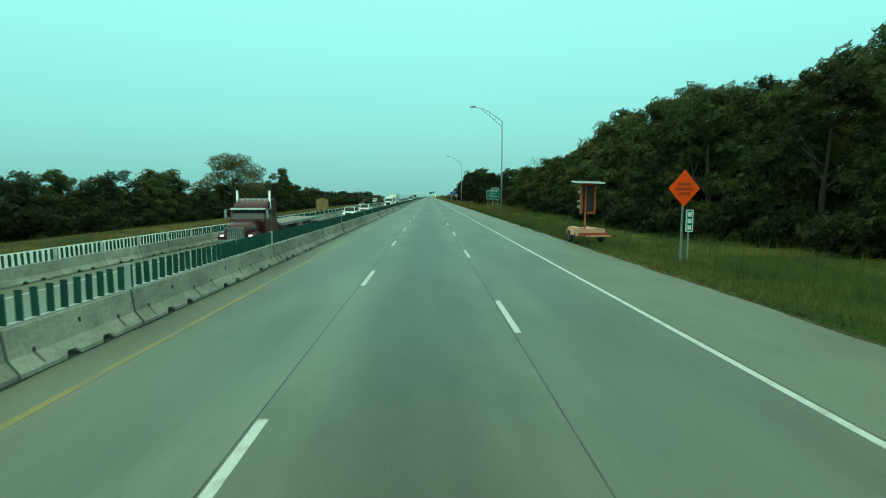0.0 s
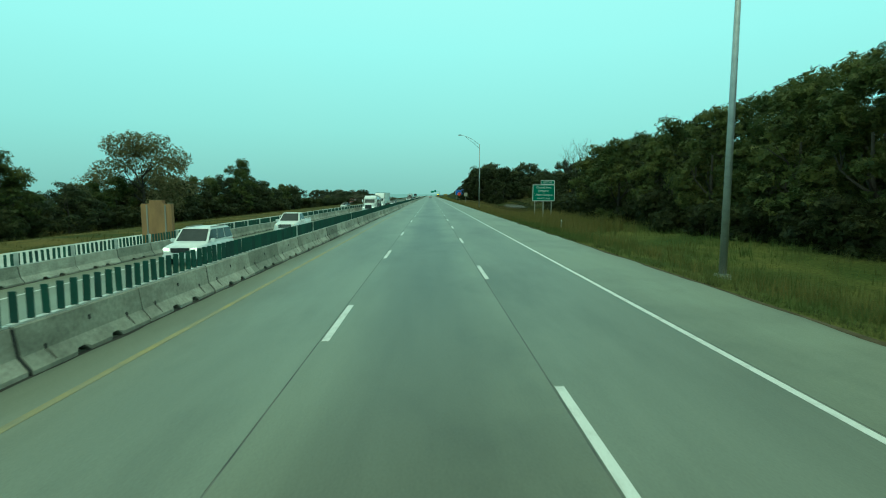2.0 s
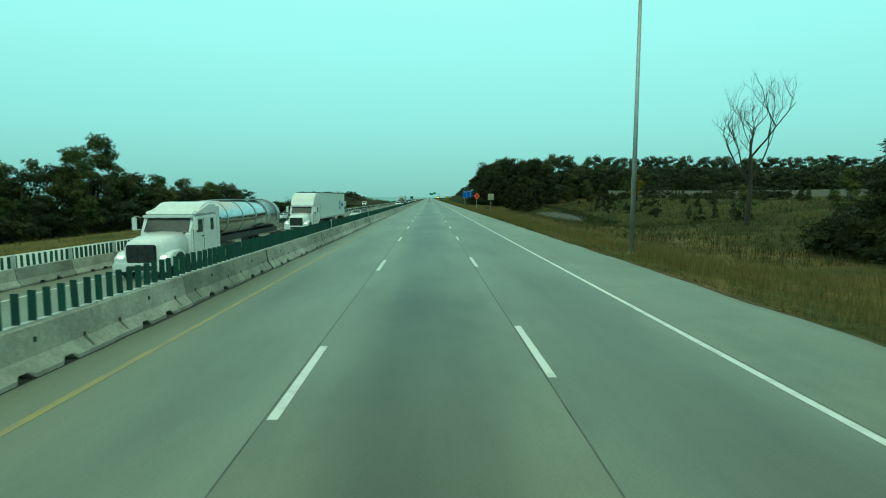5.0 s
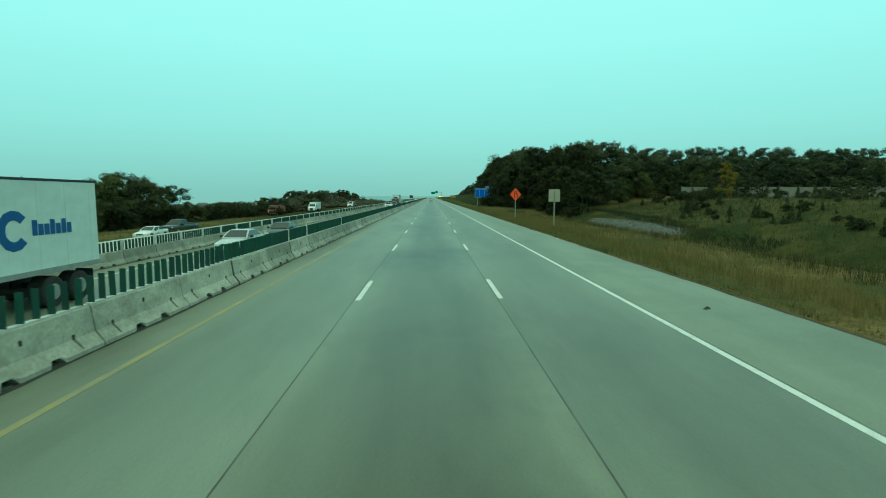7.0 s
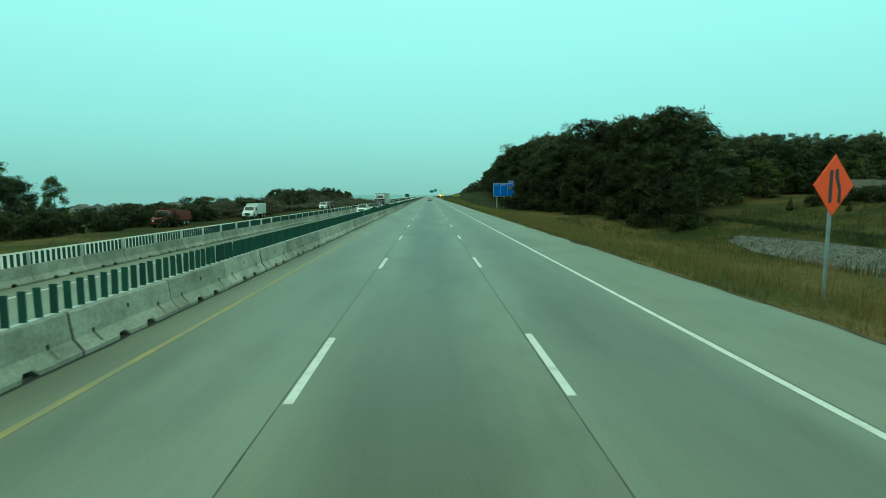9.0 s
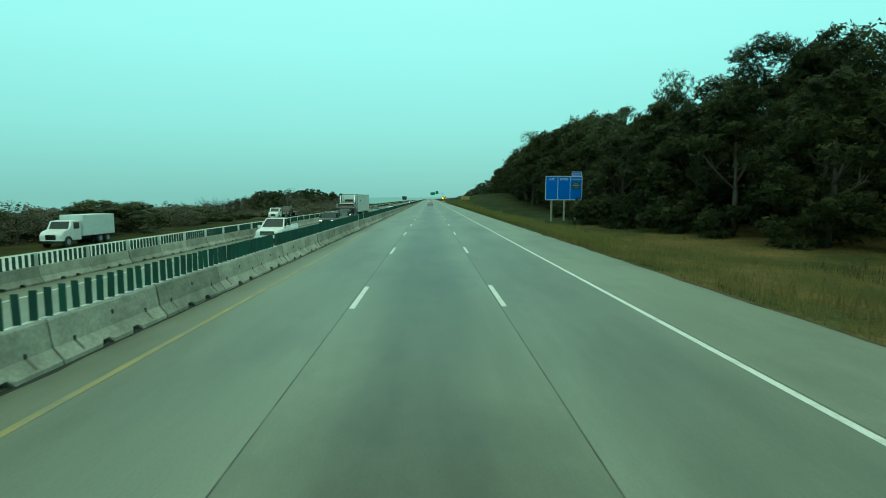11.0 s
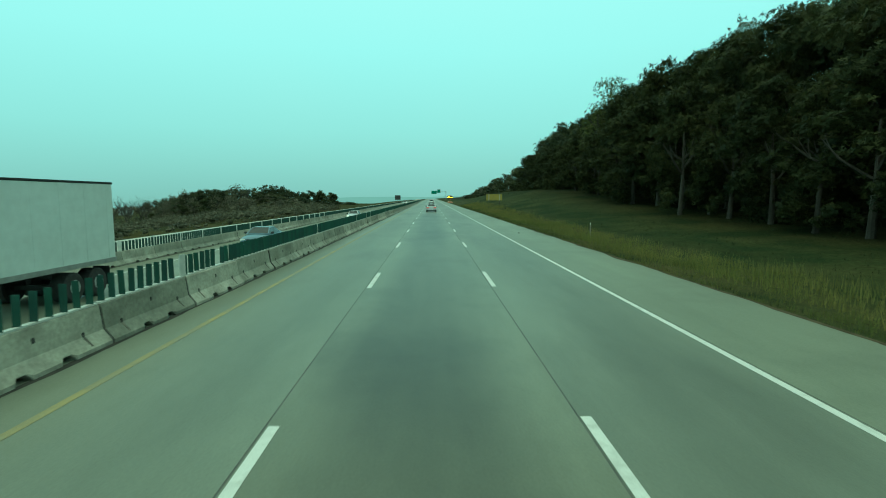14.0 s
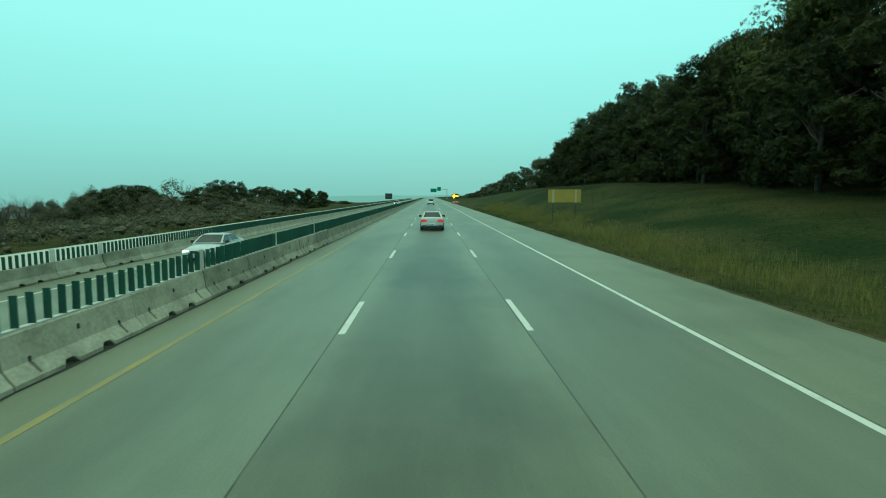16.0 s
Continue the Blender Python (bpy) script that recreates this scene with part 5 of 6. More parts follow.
t = thing("message_sign", pose(-17.6, 660, LOW), "dark portable message sign seen beside the far barrier", "road sign")
bm = bmesh.new()
box(bm, -1.5, 1.5, 0, 0.3, 2.2, 4.6, 0.05)
part("board", bm, M_BLACK, t)
post(t, 0, 0, 2.3, 0.2, M_STEEL, 0.0)

# ---- trailers ----
M_ORANGE = mat("orange_machine_paint", (0.42, 0.085, 0.022), 0.55, second=(0.30, 0.075, 0.028), scale=3.0, fine=0.15, fine_scale=12)
M_FADED = mat("faded_orange_paint", (0.60, 0.29, 0.18), 0.65, second=(0.66, 0.42, 0.31), scale=2.5, fine=0.12, fine_scale=10)
M_TRIMGREY = mat("dusty_grey_rim", (0.10, 0.10, 0.095), 0.6, metal=0.3, second=(0.06, 0.06, 0.055), scale=6)
M_TYRE = mat("tyre_rubber", (0.018, 0.018, 0.018), 0.85, second=(0.035, 0.034, 0.032), scale=6)
M_SOLAR = mat("solar_panel", (0.05, 0.055, 0.07), 0.2, second=(0.04, 0.045, 0.06), scale=4)
M_AMBER = glow("amber_lamps", (1.0, 0.50, 0.03), 9.0)


def board_trailer(x, y, turn, lit, label):
    t = thing("message_trailer", pose(x, y, 0, 0, 0, turn), label, "trailer")
    bm = bmesh.new()
    prism(bm, ((-0.80, 0.38), (0.95, 0.38), (0.95, 0.50), (0.78, 0.80), (0.45, 0.86), (0.15, 0.78), (-0.25, 0.78), (-0.45, 0.88), (-0.80, 0.84)), "y", -0.78, 0.85)
    bmesh.ops.bevel(bm, geom=bm.edges[:], offset=0.03, segments=2, affect="EDGES")
    part("cabinet", bm, M_FADED, t)
    bm = bmesh.new()
    box(bm, -0.72, 1.1, -0.95, -0.80, 0.40, 0.58, 0.015)
    part("rear_beam", bm, M_ORANGE, t)
    bm = bmesh.new()
    box(bm, -0.3, 1.25, -1.02, -0.95, 0.36, 0.44, 0.01)
    part("bumper", bm, M_FADED, t)
    for xx in (-0.92, 1.02):
        bm = bmesh.new()
        disc_wheel(bm, xx, 0.0, 0.33, 0.33, 0.2)
        w = part("wheel", bm, M_TYRE, t)
        bm = bmesh.new()
        disc_wheel(bm, xx - 0.07, 0.0, 0.33, 0.17, 0.09, 16, 0.02)
        part("rim", bm, M_TRIMGREY, w)
        bm = bmesh.new()
        prism(bm, ((-0.45, 0.45), (-0.32, 0.76), (0.32, 0.76), (0.45, 0.45), (0.40, 0.45), (0.29, 0.72), (-0.29, 0.72), (-0.40, 0.45)), "x", xx - 0.13, xx + 0.13)
        part("mudguard", bm, M_FADED, t)
    bm = bmesh.new()
    tube(bm, [(0, 0.8, 0.45), (0, 2.3, 0.45)], 0.05, 6)
    part("drawbar", bm, M_ORANGE, t)
    for xx, yy in ((-0.95, -0.85), (0.95, -0.85), (-0.95, 0.9), (0.0, 2.2)):
        bm = bmesh.new()
        tube(bm, [(xx, yy, 0.0), (xx, yy, 0.02), (xx, yy, 0.03), (xx, yy, 0.55)], [0.09, 0.09, 0.03, 0.03], 8)
        part("jack", bm, M_BLACK, t)
    bm = bmesh.new()
    tube(bm, [(0, 0, 0.7), (0, 0, 3.3)], 0.065, 10)
    part("mast", bm, M_ORANGE, t)
    bm = bmesh.new()
    for x0, x1, z0, z1 in ((-0.34, -0.22, 1.6, 3.3), (0.50, 0.62, 1.6, 3.3), (-0.34, 0.62, 3.18, 3.3), (0.15, 0.62, 1.6, 1.72)):
        box(bm, x0, x1, -0.10, 0.10, z0, z1)
    part("board_frame", bm, M_ORANGE, t)
    bm = bmesh.new()
    box(bm, -0.22, 0.50, 0.06, 0.16, 1.7, 3.2)
    p = part("board", bm, M_BLACK, t, "black lamp board")
    if lit:
        bm = bmesh.new()
        box(bm, -1.2, 1.2, -0.14, -0.08, 1.9, 3.2, 0.02)
        wide = part("arrow_panel", bm, M_BLACK, t, "wide black arrow panel")
        for k, (xx, zz) in enumerate([(-0.95 + 0.27 * q, 2.55) for q in range(8)] + [(-0.7, 2.8), (-0.45, 3.02), (-0.7, 2.3), (-0.45, 2.08)]):
            bm = bmesh.new()
            disc_wheel(bm, 0, 0, 0, 0.12, 0.06, 12, 0.015)
            lamp = part("lamp", bm, M_AMBER, wide, "lit amber lamp")
            lamp.matrix_basis = pose(xx, -0.16, zz, 0, 0, 90)
    for z0, z1 in ((2.75, 2.90), (2.25, 2.38), (1.92, 2.10)):
        bm = bmesh.new()
        box(bm, -0.50, -0.34, -0.08, 0.05, z0, z1, 0.01)
        part("bracket", bm, M_SIGN_BACK, t)
    bm = bmesh.new()
    box(bm, -0.80, 0.74, -0.6, 0.6, 3.36, 3.41)
    panel_top = part("solar_panel", bm, M_SOLAR, t, "tilted solar panel")
    panel_top.rotation_euler = (radians(4), radians(1), 0)
    bm = bmesh.new()
    for x0, x1, y0, y1 in ((-0.84, -0.80, -0.64, 0.64), (0.74, 0.78, -0.64, 0.64), (-0.80, 0.74, -0.64, -0.60), (-0.80, 0.74, 0.60, 0.64)):
        box(bm, x0, x1, y0, y1, 3.345, 3.425)
    part("panel_frame", bm, M_SIGN_WHITE, panel_top, "pale aluminium panel frame")
    t.scale = (0.92, 0.92, 1.0)
    return t


board_trailer(8.95, 29.7, 4, False, "orange message board trailer with a solar panel parked on the shoulder")
board_trailer(8.0, 606, 0, True, "arrow board trailer with lit amber lamps on the shoulder")

# ---- small things on the shoulder and beyond the works ----
def scrap(name, x, y, z, size, material, label, seed):
    r = random.Random(seed)
    bm = bmesh.new()
    n = 9
    rim = [bm.verts.new((size * math.cos(k * math.tau / n) * r.uniform(0.5, 1.2), size * 0.5 * math.sin(k * math.tau / n) * r.uniform(0.5, 1.2), r.uniform(0.0, 0.03))) for k in range(n)]
    top = bm.verts.new((0, 0, 0.05 + size * 0.12))
    for k in range(n):
        bm.faces.new((rim[k], rim[(k + 1) % n], top))
    bm.faces.new(rim[::-1])
    ob = tagged(part(name, bm, material), label, "litter")
    ob.matrix_basis = pose(x, y, z, 0, 0, r.uniform(0, 360))


M_PALE = mat("pale_litter", (0.55, 0.52, 0.46), 0.7, second=(0.42, 0.40, 0.36), scale=8)
scrap("tyre_scrap", 6.05, 387.3, 0.0, 0.33, M_TYRE, "torn strip of black tyre on the shoulder", 1)
scrap("tyre_scrap", 6.5, 203.9, 0.0, 0.11, M_TYRE, "scrap of black rubber on the shoulder", 2)
scrap("paper_litter", 7.85, 224.0, 0.0, 0.12, M_PALE, "crumpled pale litter at the grass edge", 3)
scrap("paper_litter", 8.0, 368.6, 0.0, 0.09, M_PALE, "crumpled pale litter at the grass edge", 4)
scrap("paper_litter", 7.95, 245.5, 0.0, 0.10, M_PALE, "crumpled pale litter at the grass edge", 5)
scrap("paper_litter", 7.7, 425.0, 0.0, 0.09, M_PALE, "crumpled pale litter at the grass edge", 6)
scrap("tyre_scrap", 6.4, 423.0, 0.0, 0.16, M_TYRE, "scrap of black rubber on the shoulder", 7)

M_PALEBARK = mat("pale_dead_bark", (0.20, 0.185, 0.155), 0.9, second=(0.12, 0.11, 0.09), scale=3.0, stretch=(1, 1, 0.2), fine=0.25, fine_scale=16)
for x, y, tall in ((12.1, 424.4, 1.15), (12.0, 102.3, 1.0)):
    t = thing("delineator_post", pose(x, y, ground_z(x, y), 2, -1, 4), "thin pale roadside delineator post in tall grass", "marker post", "verge posts")
    bm = bmesh.new()
    prism(bm, ((-0.045, -0.008), (0.045, -0.008), (0.045, 0.0), (0.012, 0.02), (-0.012, 0.02), (-0.045, 0.0)), "z", -0.3, tall)
    part("post", bm, M_WOODPOST, t)
    bm = bmesh.new()
    box(bm, -0.035, 0.035, -0.013, -0.007, tall - 0.16, tall - 0.04, 0.002)
    part("reflector", bm, M_SIGN_WHITE, t, "white reflector plate")
for x, y, tall, seed in ((30.4, 441.5, 9.0, 1), (29.6, 446.5, 7.5, 2), (29.0, 463.0, 8.0, 3)):
    rr = random.Random(seed)
    t = thing("dead_tree", pose(x, y, ground_z(x, y), rr.uniform(-3, 3), rr.uniform(-3, 3), 0), "slender pale dead tree at the edge of the wood", "tree", "dead trees of the wooded hill")
    bm = bmesh.new()
    tube(bm, [(0, 0, -0.4), (0.05, 0.0, tall * 0.4), (-0.08, 0.1, tall * 0.75), (0.1, 0.0, tall)], [0.15, 0.12, 0.085, 0.03], 8)
    part("trunk", bm, M_PALEBARK, t, smooth=True)
    for k in range(4):
        a, h = rr.uniform(0, math.tau), tall * rr.uniform(0.4, 0.85)
        bm = bmesh.new()
        tube(bm, [(0, 0, h), (0.5 * math.cos(a), 0.5 * math.sin(a), h + 0.35), (1.1 * math.cos(a), 1.1 * math.sin(a), h + 0.5)], [0.04, 0.03, 0.012], 5)
        part("branch", bm, M_PALEBARK, t)
t = thing("fallen_branch", pose(32.6, 455.6, ground_z(32.6, 455.6), 0, 0, 35), "pale fallen branch on the wooded slope", "branch")
for pts, rad in ((((-1.0, 0, 0.05), (-0.3, 0.1, 0.25), (0.5, 0, 0.55), (1.0, 0.1, 0.95)), 0.09), (((-0.3, 0.1, 0.25), (0.5, 0.4, 0.20), (1.5, 0.6, 0.05)), 0.06), (((0.3, 0, 0.45), (0.2, -0.3, 0.25), (0.35, -0.7, 0.03)), 0.05)):
    bm = bmesh.new()
    tube(bm, pts, [rad, rad * 0.85, rad * 0.6, rad * 0.35][:len(pts)], 6)
    part("limb", bm, M_PALEBARK, t)

M_LUMBER = mat("fresh_timber", (0.36, 0.25, 0.12), 0.8, second=(0.26, 0.18, 0.09), scale=2.0, stretch=(1, 0.2, 1), random=0.2)
for x, y, turn in ((-55.5, 399, 74), (-57.0, 403.5, 80)):
    t = thing("timber_stack", pose(x, y, ground_z(x, y), 0, 0, turn), "stack of tan timber boards beyond the barrier", "timber", "timber stacks")
    for row in range(4):
        for k in range(5):
            bm = bmesh.new()
            box(bm, -1.2 + 0.48 * k, -0.75 + 0.48 * k, -2.4 + 0.1 * row, 2.4 - 0.12 * k, 0.1 + 0.32 * row, 0.40 + 0.32 * row, 0.01)
            part("board", bm, M_LUMBER, t)

M_SIDING = mat("pale_house_siding", (0.34, 0.33, 0.31), 0.8, second=(0.26, 0.25, 0.24), scale=0.4, random=0.25)
M_ROOF = mat("grey_shingles", (0.09, 0.085, 0.08), 0.9, second=(0.13, 0.12, 0.11), scale=0.8, random=0.2)
r = random.Random(63)
for k in range(40):
    x, y = -225 - 9 * k + r.uniform(-9, 9), 780 + r.uniform(-90, 200)
    z = ground_z(x, y)
    t = thing("house", pose(x, y, z, 0, 0, r.uniform(-30, 30)), "distant pale house with a grey gabled roof", "house", "houses across the valley")
    w, d, h = r.uniform(3.6, 5.2), r.uniform(4, 5), r.uniform(2.6, 4.6)
    block_bm = bmesh.new()
    prism(block_bm, ((-w, -1.0), (w, -1.0), (w, h), (0, h + 2.6), (-w, h)), "y", -d, d)
    part("wall", block_bm, M_SIDING, t)
    for s in (-1, 1):
        bm = bmesh.new()
        prism(bm, ((0, h + 2.62), (s * (w + 0.5), h - 0.2), (s * (w + 0.5), h + 0.05), (0, h + 2.9)), "y", -d - 0.4, d + 0.4)
        part("roof", bm, M_ROOF, t)
    for wx in (-w * 0.5, w * 0.5):
        for wz in (0.9,) if h < 3.8 else (0.7, 2.9):
            bm = bmesh.new()
            box(bm, wx - 0.6, wx + 0.6, -d - 0.05, -d + 0.02, wz, wz + 1.3)
            part("window", bm, M_BLACK, t)

# ---- vehicles ----


def paint(name, color, second=None):
    return mat(name, color, 0.32, second=second or tuple(c * 0.88 for c in color), scale=1.2, fine=0.06, fine_scale=6, coat=0.15, spec=0.35)


M_SILVER = paint("silver_paint", (0.50, 0.52, 0.54))
M_CARWHITE = paint("white_paint", (0.74, 0.75, 0.74))
M_CARDARK = paint("dark_green_paint", (0.035, 0.05, 0.05))
M_CARBLUE = paint("blue_grey_paint", (0.10, 0.17, 0.22))
M_MAROON = paint("maroon_paint", (0.055, 0.007, 0.010))
M_TRUCKBLACK = paint("black_truck_paint", (0.022, 0.022, 0.026))
M_REDTRUCK = paint("red_truck_paint", (0.17, 0.030, 0.024))
M_TRAILER = mat("white_trailer_sheet", (0.648, 0.708, 0.684), 0.45, second=(0.572, 0.626, 0.603), scale=0.5, stretch=(1, 0.4, 2), fine=0.05, fine_scale=3)
M_GLASS = mat("dark_car_glass", (0.022, 0.030, 0.031), 0.06, second=(0.034, 0.044, 0.045), scale=1.5, spec=0.36)
M_CHROME = mat("chrome", (0.6, 0.61, 0.62), 0.18, metal=1.0, second=(0.5, 0.51, 0.52), scale=4)
M_GRILLE = mat("dark_grille", (0.06, 0.06, 0.065), 0.4, metal=0.5, second=(0.03, 0.03, 0.03), scale=8)
M_TRIM = mat("black_trim", (0.025, 0.025, 0.025), 0.6, second=(0.035, 0.035, 0.035), scale=4)
M_RED = glow("lit_tail_lamp", (0.70, 0.03, 0.015), 0.35)
M_LAMP = glow("lit_headlamp", (1.0, 0.96, 0.88), 1.4)
M_INDICATOR = glow("amber_side_lamp", (1.0, 0.55, 0.10), 1.0)
M_LOGO = mat("blue_logo_paint", (0.015, 0.08, 0.26), 0.4, second=(0.02, 0.09, 0.28), scale=3)


def loft(bm, stations):
    """A body skinned over cross-sections; each station is y and half of an outline of (x, z) from the bottom up to the centre line."""
    rings = []
    for y, half in stations:
        ring = [bm.verts.new((x, y, z)) for x, z in half] + [bm.verts.new((-x, y, z)) for x, z in reversed(half) if x > 0.001]
        rings.append(ring)
    n = len(rings[0])
    for r0, r1 in zip(rings, rings[1:]):
        for k in range(n):
            bm.faces.new((r0[k], r0[(k + 1) % n], r1[(k + 1) % n], r1[k]))
    bm.faces.new(rings[0][::-1])
    bm.faces.new(rings[-1])
    return bm


def section(w, zb, zs, zt):
    """Half of a car's cross-section: sill, side, shoulder, and the crowned top."""
    return ((w * 0.90, zb), (w * 0.98, zb + 0.10), (w, zb + (zs - zb) * 0.55), (w * 0.975, zs), (w * 0.84, zt - 0.02), (w * 0.45, zt + 0.012), (0.0, zt + 0.02))


def window(name, a, b, c, d, t, inset=(0.06, 0.06), out=0.012, material=None, label=""):
    """A pane just proud of the slanting face a, b, c, d (lower edge a to b, upper edge d to c)."""
    a, b, c, d = (Vector(v) for v in (a, b, c, d))
    at = lambda u, v: (a * (1 - u) + b * u) * (1 - v) + (d * (1 - u) + c * u) * v
    n = (b - a).cross(d - a).normalized()
    u0, v0 = inset
    bm = bmesh.new()
    q = [at(u0, v0), at(1 - u0, v0), at(1 - u0, 1 - v0), at(u0, 1 - v0)]
    lo, hi = [bm.verts.new(p - n * 0.01) for p in q], [bm.verts.new(p + n * out) for p in q]
    for k in range(4):
        bm.faces.new((lo[k], lo[(k + 1) % 4], hi[(k + 1) % 4], hi[k]))
    bm.faces.new(hi)
    bm.faces.new(lo[::-1])
    return part(name, bm, material or M_GLASS, t, label)


def wheels(t, axles, half, r, w=0.22, rim=None):
    for y in axles:
        for s in (-1, 1):
            bm = bmesh.new()
            disc_wheel(bm, s * (half - w / 2 + 0.02), y, r, r, w, 28, 0.04)
            tyre = part("wheel", bm, M_TYRE, t)
            bm = bmesh.new()
            disc_wheel(bm, s * (half - 0.055 + 0.03), y, r, r * 0.62, 0.10, 20, 0.02)
            part("rim", bm, rim or M_STEEL, tyre)
            bm = bmesh.new()
            disc_wheel(bm, s * (half - 0.10), y, r + 0.03, r + 0.07, 0.21, 28, 0.01)
            part("wheel_arch", bm, M_TRIM, t)


def block(name, t, material, x0, x1, y0, y1, z0, z1, bevel=0.02, label=""):
    bm = bmesh.new()
    box(bm, x0, x1, y0, y1, z0, z1, bevel)
    return part(name, bm, material, t, label)


def cabin(t, material, wb, wr, zb, zr, y_rear, y_front, r_rear, r_front, doors=2, name="cabin", pillars=0.05):
    """The glasshouse: a tapered cabin with windscreen, rear window and side panes."""
    bm = bmesh.new()
    base = [(-wb, y_rear, zb), (wb, y_rear, zb), (wb, y_front, zb), (-wb, y_front, zb)]
    roof = [(-wr, r_rear, zr), (wr, r_rear, zr), (wr, r_front, zr), (-wr, r_front, zr)]
    lo, hi = [bm.verts.new(v) for v in base], [bm.verts.new(v) for v in roof]
    for k in range(4):
        bm.faces.new((lo[k], lo[(k + 1) % 4], hi[(k + 1) % 4], hi[k]))
    top = bm.faces.new(hi)
    bm.faces.new(lo[::-1])
    bmesh.ops.bevel(bm, geom=list(top.edges), offset=0.05, segments=3, affect="EDGES")
    part(name, bm, material, t, smooth=False)
    window("windscreen", base[2], base[3], roof[3], roof[2], t, (0.06, 0.08))
    window("rear_window", base[0], base[1], roof[1], roof[0], t, (0.08, 0.12))
    for s in (0, 1):
        a, b, c, d = (base[1], base[2], roof[2], roof[1]) if s else (base[3], base[0], roof[0], roof[3])
        a, b, c, d = (Vector(v) for v in (a, b, c, d))
        for k in range(doors):
            u0, u1 = k / doors, (k + 1) / doors
            window("side_window", a.lerp(b, u0), a.lerp(b, u1), d.lerp(c, u1), d.lerp(c, u0), t, (pillars, 0.12))


def mirrors(t, material, x, y, z, s=1.0):
    for k in (-1, 1):
        bm = bmesh.new()
        box(bm, k * x - 0.11 * s, k * x + 0.11 * s, y - 0.06, y + 0.06, z - 0.07 * s, z + 0.09 * s, 0.03)
        part("door_mirror", bm, material, t)


def sedan(m, material, label, lit_tail=False, lit_head=False, group="", roof=1.40, name="car"):
    t = thing(name, m, label, "car", group)
    w = 0.89
    bm = bmesh.new()
    loft(bm, [(-2.40, section(w * 0.84, 0.42, 0.72, 0.88)), (-2.34, section(w * 0.93, 0.26, 0.82, 0.98)), (-1.6, section(w, 0.20, 0.86, 1.00)), (-0.9, section(w, 0.19, 0.86, 0.99)), (0.4, section(w, 0.19, 0.84, 0.97)),
              (1.0, section(w, 0.20, 0.80, 0.92)), (1.9, section(w * 0.97, 0.22, 0.72, 0.80)), (2.28, section(w * 0.90, 0.28, 0.62, 0.68)), (2.38, section(w * 0.78, 0.40, 0.56, 0.60))])
    part("body", bm, material, t, smooth=True)
    cabin(t, material, w * 0.91, w * 0.69, 0.95, roof, -1.66, 1.08, -0.80, 0.20)
    block("boot_seam", t, M_TRIM, -0.66, 0.66, -2.372, -2.30, 0.875, 0.889, 0.0)
    block("rear_shelf", t, M_TRIM, -0.60, 0.60, -1.66, -1.60, 0.985, 1.0, 0.0)
    for s in (-1, 1):
        for dy in (-0.95, 0.10, 1.0):
            block("door_seam", t, M_TRIM, s * 0.888 - 0.004, s * 0.888 + 0.004, dy - 0.007, dy + 0.007, 0.34, 0.90, 0.0)
        block("door_handle", t, material, s * 0.895 - 0.015, s * 0.895 + 0.015, -0.85, -0.68, 0.78, 0.82, 0.008)
        block("reflector", t, M_TRIM, s * 0.62 - 0.13, s * 0.62 + 0.13, -2.478, -2.44, 0.37, 0.42, 0.006)
    wheels(t, (-1.42, 1.40), w, 0.315)
    for s in (-1, 1):
        bm = bmesh.new()
        prism(bm, ((s * 0.40, 0.70), (s * 0.86, 0.66), (s * 0.87, 0.83), (s * 0.62, 0.87), (s * 0.40, 0.83)), "y", -2.412, -2.18)
        part("tail_lamp", bm, M_RED if lit_tail else mat("tail_lens", (0.3, 0.02, 0.02), 0.2), t, "red tail lamp")
        block("headlamp", t, M_LAMP if lit_head else M_SIGN_WHITE, min(s * 0.46, s * 0.80), max(s * 0.46, s * 0.80), 2.18, 2.36, 0.54, 0.68, 0.02, "clear headlamp")
    block("bumper", t, material, -0.80, 0.80, -2.47, -2.30, 0.36, 0.60, 0.05)
    block("bumper_trim", t, M_TRIM, -0.82, 0.82, -2.40, -2.25, 0.22, 0.36, 0.03, "black lower bumper")
    block("bumper", t, material, -0.80, 0.80, 2.28, 2.44, 0.30, 0.50, 0.05)
    block("grille", t, M_GRILLE, -0.36, 0.36, 2.30, 2.41, 0.52, 0.66, 0.015, "dark grille")
    plate = block("number_plate", t, M_SIGN_WHITE, -0.20, 0.20, -2.485, -2.46, 0.44, 0.57, 0.004, "white number plate with plain bars")
    block("bar", plate, M_LOGO, -0.14, 0.14, -2.491, -2.484, 0.48, 0.53, 0.0)
    mirrors(t, M_TRIM, 0.95, 0.72, 1.0)
    return t


